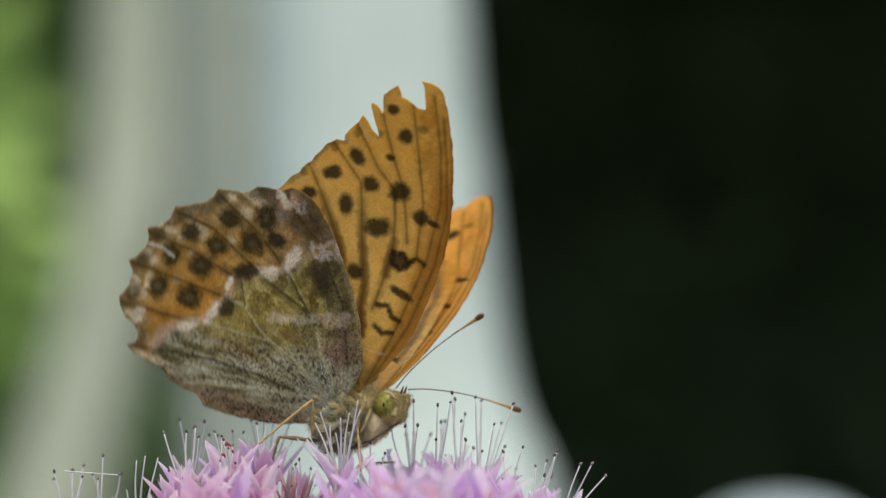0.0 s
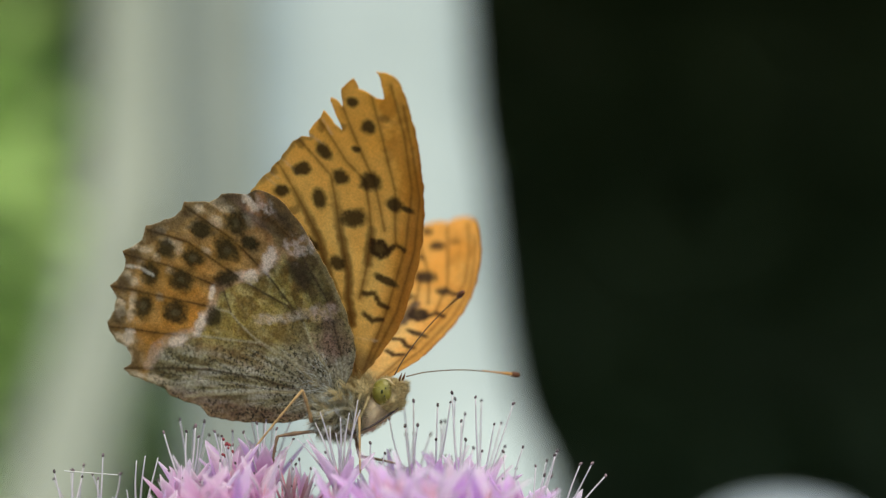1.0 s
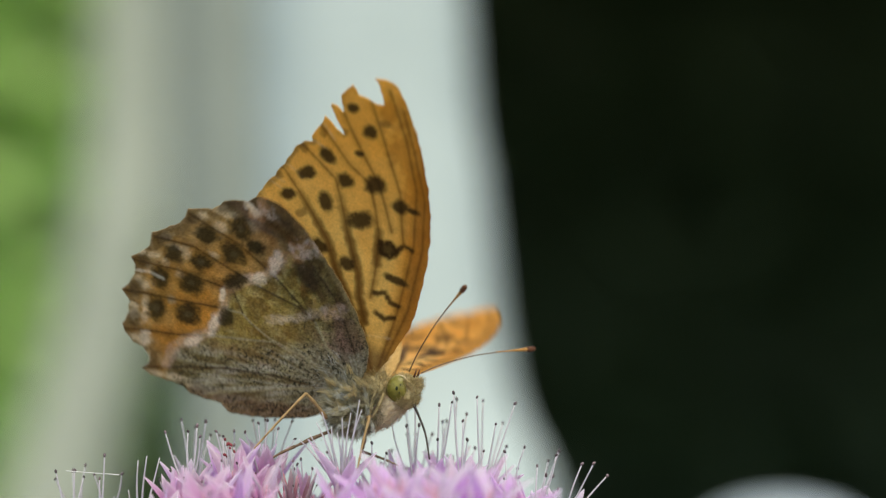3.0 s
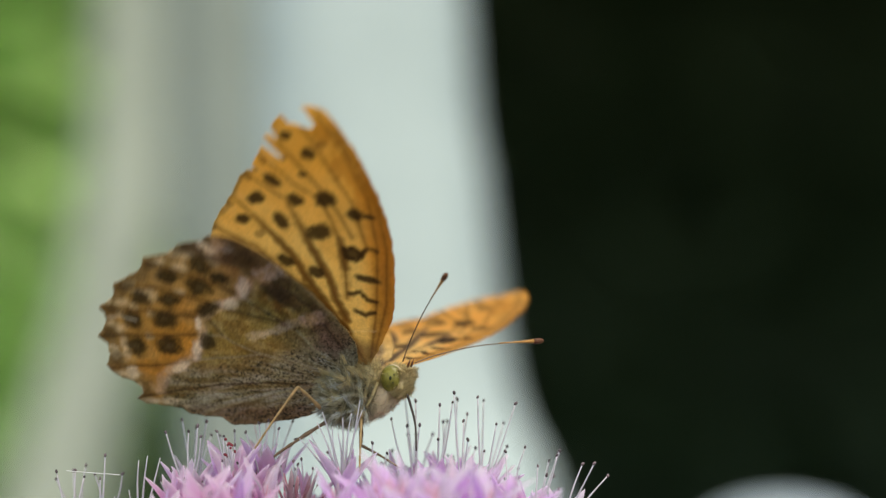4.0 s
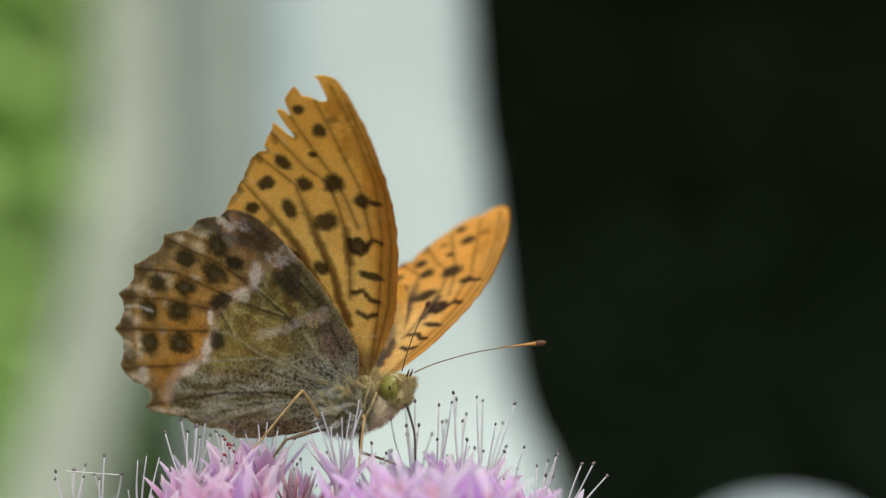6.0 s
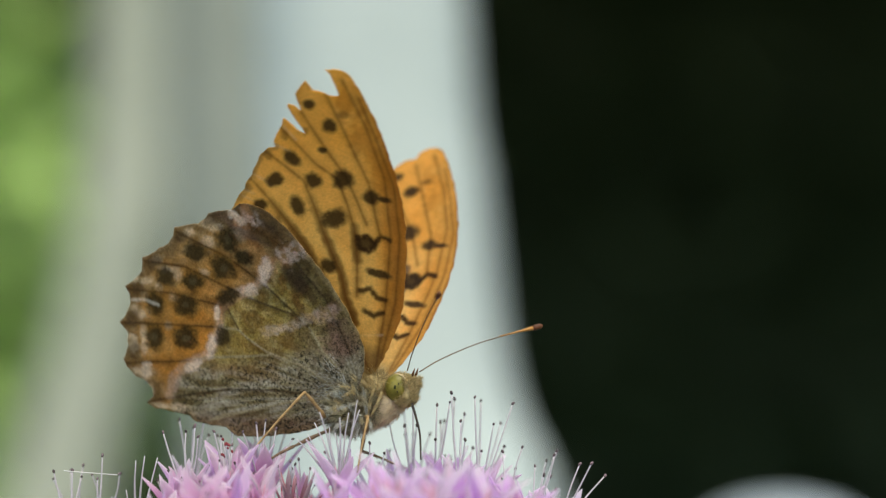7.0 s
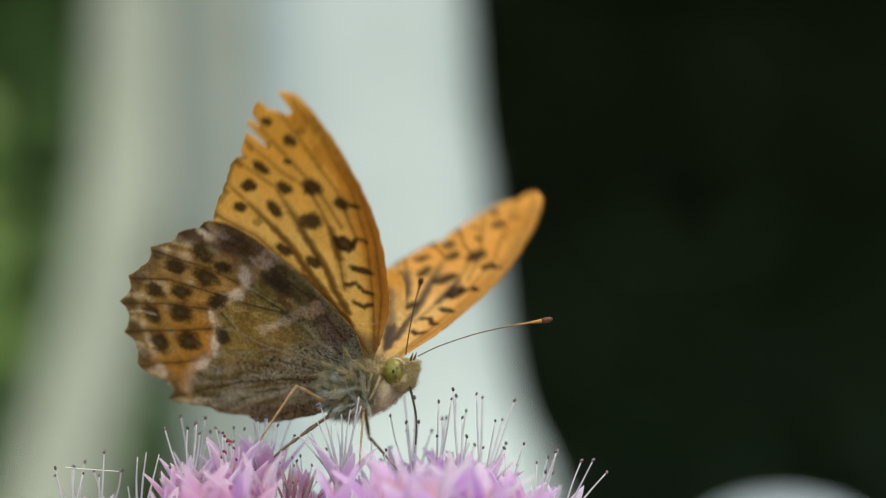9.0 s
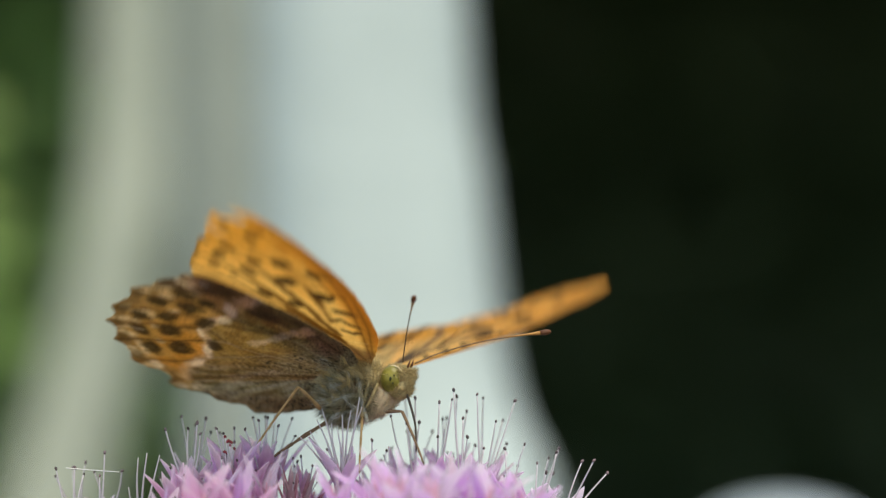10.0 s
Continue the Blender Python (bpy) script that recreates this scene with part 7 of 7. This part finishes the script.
        (6.65, pose(0.00411, 0.00197, 0.00678, -60.3, -3.8, -37.9)),
        (6.8, pose(0.00411, 0.00197, 0.00678, -53.5, -3.7, -30.1)),
        (6.9, pose(0.00411, 0.00197, 0.00678, -45.6, -6.0, -29.5)),
        (7, pose(0.00411, 0.00197, 0.00678, -41.0, -3.5, -22.5)),
        (7.1, pose(0.00411, 0.00197, 0.00678, -43.3, -4.9, -26.1)),
        (7.2, pose(0.00411, 0.00197, 0.00678, -49.0, -5.7, -27.8)),
        (7.3, pose(0.00411, 0.00197, 0.00678, -57.5, 3.7, -24.3)),
        (7.4, pose(0.00411, 0.00197, 0.00678, -63.3, -1.5, -30.1)),
        (7.5, pose(0.00411, 0.00197, 0.00678, -71.5, -2.4, -30.0)),
        (7.6, pose(0.00411, 0.00197, 0.00678, -80.7, -1.8, -34.9)),
        (7.7, pose(0.00411, 0.00197, 0.00678, -88.3, -2.2, -32.6)),
        (7.8, pose(0.00411, 0.00197, 0.00678, -78.6, -1.9, -31.5)),
        (7.9, pose(0.00411, 0.00197, 0.00678, -64.4, -1.6, -29.3)),
        (8, pose(0.00411, 0.00197, 0.00678, -52.7, -8.0, -36.3)),
        (8.1, pose(0.00411, 0.00197, 0.00678, -43.3, -4.5, -29.4)),
        (8.2, pose(0.00411, 0.00197, 0.00678, -40.7, -2.3, -33.5)),
        (8.3, pose(0.00411, 0.00197, 0.00678, -54.6, -1.2, -40.7)),
        (8.4, pose(0.00411, 0.00197, 0.00678, -58.9, -0.8, -41.8)),
        (8.5, pose(0.00411, 0.00197, 0.00678, -67.0, -1.1, -47.6)),
        (8.6, pose(0.00411, 0.00197, 0.00678, -81.1, -2.9, -48.9)),
        (8.7, pose(0.00411, 0.00197, 0.00678, -86.9, -2.8, -50.0)),
        (8.8, pose(0.00411, 0.00197, 0.00678, -83.7, -2.9, -49.0)),
        (8.9, pose(0.00411, 0.00197, 0.00678, -67.6, -1.5, -46.3)),
        (9, pose(0.00411, 0.00197, 0.00678, -56.3, -0.3, -41.0)),
        (9.1, pose(0.00411, 0.00197, 0.00678, -45.8, -1.5, -39.5)),
        (9.2, pose(0.00411, 0.00197, 0.00678, -37.0, -0.3, -34.1)),
        (9.3, pose(0.00411, 0.00197, 0.00678, -39.0, -1.5, -33.3)),
        (9.4, pose(0.00411, 0.00197, 0.00678, -43.2, -1.8, -38.7)),
        (9.5, pose(0.00411, 0.00197, 0.00678, -47.6, 4.9, -48.6)),
        (9.6, pose(0.00411, 0.00197, 0.00678, -60.0, 3.8, -52.4)),
        (9.7, pose(0.00411, 0.00197, 0.00678, -71.0, -1.6, -53.2)),
        (9.8, pose(0.00411, 0.00197, 0.00678, -80.5, -2.0, -53.5)),
        (9.9, pose(0.00411, 0.00197, 0.00678, -86.2, -2.1, -53.6)),
        (10, pose(0.00411, 0.00197, 0.00678, -73.5, -2.3, -53.9))])
    walk(limbs["hind_far"], [(0, pose(0.00311, 0.00247, 0.00618, -52.9, 22.1, -70.9)),
        (0.1, pose(0.00311, 0.00247, 0.00618, -50.5, 14.8, -61.1)),
        (0.2, pose(0.00311, 0.00247, 0.00618, -58.2, 12.4, -50.7)),
        (0.3, pose(0.00311, 0.00247, 0.00618, -64.1, 8.2, -49.4)),
        (0.4, pose(0.00311, 0.00247, 0.00618, -65.6, 12.8, -40.0)),
        (0.5, pose(0.00311, 0.00247, 0.00618, -59.7, 21.1, -35.2)),
        (0.6, pose(0.00311, 0.00247, 0.00618, -63.1, 21.2, -33.9)),
        (0.7, pose(0.00311, 0.00247, 0.00618, -58.3, 21.8, -38.2)),
        (0.8, pose(0.00311, 0.00247, 0.00618, -61.9, 12.6, -47.6)),
        (0.9, pose(0.00311, 0.00247, 0.00618, -50.5, 9.8, -45.5)),
        (1, pose(0.00311, 0.00247, 0.00618, -61.9, 19.9, -38.5)),
        (1.1, pose(0.00311, 0.00247, 0.00618, -66.3, 7.3, -48.1)),
        (1.2, pose(0.00311, 0.00247, 0.00618, -73.1, 4.0, -47.5)),
        (1.3, pose(0.00311, 0.00247, 0.00618, -71.0, 10.4, -39.4)),
        (1.4, pose(0.00311, 0.00247, 0.00618, -67.2, 13.0, -30.2)),
        (1.5, pose(0.00311, 0.00247, 0.00618, -65.3, 17.1, -37.1)),
        (1.6, pose(0.00311, 0.00247, 0.00618, -67.7, 9.6, -42.4)),
        (1.7, pose(0.00311, 0.00247, 0.00618, -62.3, 9.4, -44.1)),
        (1.8, pose(0.00311, 0.00247, 0.00618, -57.2, 13.2, -44.0)),
        (1.9, pose(0.00311, 0.00247, 0.00618, -65.2, 7.9, -43.6)),
        (2, pose(0.00311, 0.00247, 0.00618, -68.7, 5.4, -44.5)),
        (2.1, pose(0.00311, 0.00247, 0.00618, -77.1, 2.4, -39.4)),
        (2.2, pose(0.00311, 0.00247, 0.00618, -89.2, -2.8, -30.2)),
        (2.3, pose(0.00311, 0.00247, 0.00618, -98.3, -3.1, -30.5)),
        (2.4, pose(0.00311, 0.00247, 0.00618, -98.3, -3.1, -30.5)),
        (2.5, pose(0.00311, 0.00247, 0.00618, -86.2, -2.9, -28.6)),
        (2.6, pose(0.00311, 0.00247, 0.00618, -73.0, 2.3, -45.1)),
        (2.7, pose(0.00311, 0.00247, 0.00618, -62.1, 12.8, -43.5)),
        (2.9, pose(0.00311, 0.00247, 0.00618, -63.2, 9.3, -42.8)),
        (3.05, pose(0.00311, 0.00247, 0.00618, -72.3, 6.4, -39.1)),
        (3.25, pose(0.00311, 0.00247, 0.00618, -66.8, 4.0, -45.1)),
        (3.4, pose(0.00311, 0.00247, 0.00618, -74.0, 1.4, -40.5)),
        (3.6, pose(0.00311, 0.00247, 0.00618, -65.4, 3.8, -38.4)),
        (3.8, pose(0.00311, 0.00247, 0.00618, -60.8, 7.0, -34.3)),
        (3.9, pose(0.00311, 0.00247, 0.00618, -65.4, 3.8, -38.4)),
        (4, pose(0.00311, 0.00247, 0.00618, -73.1, 2.0, -39.9)),
        (4.1, pose(0.00311, 0.00247, 0.00618, -68.5, 8.2, -32.8)),
        (4.2, pose(0.00311, 0.00247, 0.00618, -72.5, 13.3, -36.9)),
        (4.3, pose(0.00311, 0.00247, 0.00618, -65.2, 12.0, -37.9)),
        (4.4, pose(0.00311, 0.00247, 0.00618, -65.8, 4.1, -43.3)),
        (4.5, pose(0.00311, 0.00247, 0.00618, -59.3, 5.7, -52.1)),
        (4.6, pose(0.00311, 0.00247, 0.00618, -51.8, 7.0, -50.3)),
        (4.7, pose(0.00311, 0.00247, 0.00618, -43.9, 7.1, -47.9)),
        (4.8, pose(0.00311, 0.00247, 0.00618, -51.6, 6.1, -49.2)),
        (4.9, pose(0.00311, 0.00247, 0.00618, -58.4, 5.4, -52.9)),
        (5, pose(0.00311, 0.00247, 0.00618, -68.4, 1.9, -54.5)),
        (5.1, pose(0.00311, 0.00247, 0.00618, -72.5, -0.7, -51.8)),
        (5.2, pose(0.00311, 0.00247, 0.00618, -67.4, 4.8, -48.9)),
        (5.3, pose(0.00311, 0.00247, 0.00618, -59.4, 3.0, -49.5)),
        (5.4, pose(0.00311, 0.00247, 0.00618, -51.6, 6.8, -53.1)),
        (5.5, pose(0.00311, 0.00247, 0.00618, -46.2, 11.1, -50.4)),
        (5.6, pose(0.00311, 0.00247, 0.00618, -39.8, 13.7, -45.8)),
        (5.7, pose(0.00311, 0.00247, 0.00618, -41.7, 11.2, -44.8)),
        (5.9, pose(0.00311, 0.00247, 0.00618, -51.6, 6.1, -49.2)),
        (6.1, pose(0.00311, 0.00247, 0.00618, -58.4, 5.4, -52.9)),
        (6.3, pose(0.00311, 0.00247, 0.00618, -68.3, 1.6, -53.9)),
        (6.5, pose(0.00311, 0.00247, 0.00618, -67.4, 4.8, -48.9)),
        (6.65, pose(0.00311, 0.00247, 0.00618, -59.4, 3.0, -49.5)),
        (6.8, pose(0.00311, 0.00247, 0.00618, -53.2, 7.5, -44.8)),
        (6.9, pose(0.00311, 0.00247, 0.00618, -45.1, 8.0, -43.5)),
        (7, pose(0.00311, 0.00247, 0.00618, -41.0, 11.1, -35.0)),
        (7.1, pose(0.00311, 0.00247, 0.00618, -42.9, 8.7, -38.7)),
        (7.2, pose(0.00311, 0.00247, 0.00618, -48.3, 6.3, -41.2)),
        (7.3, pose(0.00311, 0.00247, 0.00618, -58.2, 11.3, -36.3)),
        (7.4, pose(0.00311, 0.00247, 0.00618, -62.7, 4.4, -41.6)),
        (7.5, pose(0.00311, 0.00247, 0.00618, -69.5, 1.2, -38.0)),
        (7.6, pose(0.00311, 0.00247, 0.00618, -71.0, 6.0, -38.6)),
        (7.7, pose(0.00311, 0.00247, 0.00618, -75.2, 6.7, -35.7)),
        (7.8, pose(0.00311, 0.00247, 0.00618, -68.5, 5.7, -35.8)),
        (7.9, pose(0.00311, 0.00247, 0.00618, -62.9, 5.2, -41.4)),
        (8, pose(0.00311, 0.00247, 0.00618, -51.2, 2.0, -48.9)),
        (8.1, pose(0.00311, 0.00247, 0.00618, -42.6, 6.4, -39.4)),
        (8.2, pose(0.00311, 0.00247, 0.00618, -40.3, 8.5, -42.6)),
        (8.3, pose(0.00311, 0.00247, 0.00618, -54.4, 7.4, -52.7)),
        (8.4, pose(0.00311, 0.00247, 0.00618, -58.6, 6.2, -53.4)),
        (8.5, pose(0.00311, 0.00247, 0.00618, -65.4, 2.8, -54.2)),
        (8.6, pose(0.00311, 0.00247, 0.00618, -74.3, 2.4, -44.4)),
        (8.7, pose(0.00311, 0.00247, 0.00618, -79.2, 3.6, -43.5)),
        (8.8, pose(0.00311, 0.00247, 0.00618, -76.9, 2.6, -44.5)),
        (8.9, pose(0.00311, 0.00247, 0.00618, -65.9, 2.0, -52.4)),
        (9, pose(0.00311, 0.00247, 0.00618, -55.8, 4.8, -48.6)),
        (9.1, pose(0.00311, 0.00247, 0.00618, -45.5, 8.0, -49.1)),
        (9.2, pose(0.00311, 0.00247, 0.00618, -37.1, 11.5, -43.0)),
        (9.3, pose(0.00311, 0.00247, 0.00618, -38.8, 9.5, -42.2)),
        (9.4, pose(0.00311, 0.00247, 0.00618, -42.8, 7.7, -47.5)),
        (9.5, pose(0.00311, 0.00247, 0.00618, -48.9, 12.1, -58.0)),
        (9.6, pose(0.00311, 0.00247, 0.00618, -61.7, 8.0, -63.8)),
        (9.7, pose(0.00311, 0.00247, 0.00618, -70.8, 1.8, -66.0)),
        (9.8, pose(0.00311, 0.00247, 0.00618, -78.9, 1.1, -64.3)),
        (9.9, pose(0.00311, 0.00247, 0.00618, -83.9, 0.7, -62.1)),
        (10, pose(0.00311, 0.00247, 0.00618, -72.6, 1.7, -66.8))])
    walk(limbs["antenna_far"], [(0, pose(0.00782, 0.00080, 0.00781, 0, 9.9, 34.1)),
        (0.5, pose(0.00782, 0.00080, 0.00781, 0, 8.6, 32.3)),
        (1, pose(0.00782, 0.00080, 0.00781, 0, 0.3, 34.9)),
        (1.5, pose(0.00782, 0.00080, 0.00781, 0, -2.2, 28.2)),
        (2, pose(0.00782, 0.00080, 0.00781, 0, -6.7, 36.2)),
        (2.5, pose(0.00782, 0.00080, 0.00781, 0, -9.6, 35.3)),
        (4, pose(0.00782, 0.00080, 0.00781, 0, -8.9, 20.1)),
        (4.5, pose(0.00782, 0.00080, 0.00781, 0, -10.5, 12.1)),
        (5, pose(0.00782, 0.00080, 0.00781, 0, -11.2, 11.5)),
        (5.5, pose(0.00782, 0.00080, 0.00781, 0, -11.0, 11.7)),
        (7, pose(0.00782, 0.00080, 0.00781, 0, -19.1, 20.2)),
        (7.5, pose(0.00782, 0.00080, 0.00781, 0, -21.4, 20.2)),
        (8, pose(0.00782, 0.00080, 0.00781, 0, -18.9, 7.3)),
        (8.5, pose(0.00782, 0.00080, 0.00781, 0, -17.8, -1.1)),
        (9, pose(0.00782, 0.00080, 0.00781, 0, -15.6, -1.2)),
        (9.5, pose(0.00782, 0.00080, 0.00781, 0, -14.0, -1.2)),
        (10, pose(0.00782, 0.00080, 0.00781, 0, -13.4, -1.3))])
    walk(limbs["antenna_near"], [(0, pose(0.00641, -0.00020, 0.00801, 0, -32.5, -42.7)),
        (0.5, pose(0.00641, -0.00020, 0.00801, 0, -35.0, -44.2)),
        (1, pose(0.00641, -0.00020, 0.00801, 0, -37.4, -51.7)),
        (1.5, pose(0.00641, -0.00020, 0.00801, 0, -37.8, -55.9)),
        (2, pose(0.00641, -0.00020, 0.00801, 0, -41.1, -54.8)),
        (2.5, pose(0.00641, -0.00020, 0.00801, 0, -38.8, -57.5)),
        (4, pose(0.00641, -0.00020, 0.00801, 0, -39.3, -66.2)),
        (4.5, pose(0.00641, -0.00020, 0.00801, 0, -36.8, -73.4)),
        (5, pose(0.00641, -0.00020, 0.00801, 0, -36.4, -72.9)),
        (5.5, pose(0.00641, -0.00020, 0.00801, 0, -29.1, -77.7)),
        (7, pose(0.00641, -0.00020, 0.00801, 0, -34.6, -73.6)),
        (7.5, pose(0.00641, -0.00020, 0.00801, 0, -34.1, -74.8)),
        (8, pose(0.00641, -0.00020, 0.00801, 0, -34.8, -81.9)),
        (8.5, pose(0.00641, -0.00020, 0.00801, 0, -36.5, -84.1)),
        (9, pose(0.00641, -0.00020, 0.00801, 0, -33.6, -81.9)),
        (9.5, pose(0.00641, -0.00020, 0.00801, 0, -24.0, -87.2)),
        (10, pose(0.00641, -0.00020, 0.00801, 0, -28.7, -84.3))])
    mouth = (0.00690, -0.0003, 0.0042)
    walk(limbs["proboscis"], [(t, pose(*mouth, 0, turn, 0)) for t, turn in ((0, 70), (2.0, 70), (2.3, 20), (2.5, -35), (2.9, -10), (3.8, 0), (7.3, 0), (7.5, -8), (8.0, -8), (8.5, 4), (10.0, 0))])
    # the feet stay where they stand while the body rises and sinks
    for key, (hip, foot, a, b, bend, _) in LEGS.items():
        upper, lower = [], []
        for t, m in BODY_ROWS:
            f = Vector(foot)
            if key == "mid_far":
                f += Vector((3.4, -1.5, 1.2)) * min(max((t - 9.1) / 0.3, 0), 1)
            f = f - (m.translation - Vector((0, 0, 0.5))) / MM
            side = Vector(bend)
            if key == "mid_far":
                side = Vector((-0.6, 1.0, -0.3)).lerp(side, min(max((t - 8.9) / 0.4, 0), 1))
            knee = bent_leg(hip, f, a, b, side)
            upper.append((t, along(hip, knee - hip)))
            lower.append((t, along(knee, f - knee)))
        walk(limbs["leg_" + key][0], upper)
        walk(limbs["leg_" + key][1], lower)
    # wind
    walk(sedum, [(0, pose(-0.01113, 0.006, -0.00010)), (1, pose(-0.01113, 0.006, -0.00010)), (2.5, pose(-0.01100, 0.006, -0.00010)), (4.3, pose(-0.01087, 0.006, -0.00010)), (5.5, pose(-0.01093, 0.006, -0.00010)), (7, pose(-0.01120, 0.006, -0.00010)), (7.5, pose(-0.01134, 0.006, 0.00010)), (8, pose(-0.01120, 0.006, 0.00023)), (8.5, pose(-0.01120, 0.006, 0.00030)), (9, pose(-0.01100, 0.006, 0.00030)), (9.5, pose(-0.01113, 0.006, 0.00030)), (10, pose(-0.01093, 0.006, 0.00023))])
    walk(shrub, [(0, pose(-0.360, 1.75, 0, 0, -2.4, -10)), (0.5, pose(-0.351, 1.75, 0, 0, -1.4, -6)), (1, pose(-0.354, 1.75, 0, 0, -1.8, -8)), (1.5, pose(-0.342, 1.75, 0, 0, -0.5, -2)), (2.5, pose(-0.331, 1.75, 0, 0, 0.7, 3)), (4, pose(-0.322, 1.75, 0, 0, 1.7, 7)), (4.5, pose(-0.317, 1.75, 0, 0, 2.2, 9)), (5.5, pose(-0.331, 1.75, 0, 0, 0.7, 3)), (6.5, pose(-0.337, 1.75, 0, 0, 0.0, 0)), (7, pose(-0.349, 1.75, 0, 0, -1.2, -5)), (7.5, pose(-0.360, 1.75, 0, 0, -2.2, -8)), (8, pose(-0.372, 1.75, 0, 0, -3.2, -11)), (8.5, pose(-0.380, 1.75, 0, 0, -3.8, -13)), (9, pose(-0.386, 1.75, 0, 0, -4.2, -14)), (10, pose(-0.383, 1.75, 0, 0, -4.0, -13))])


motions()
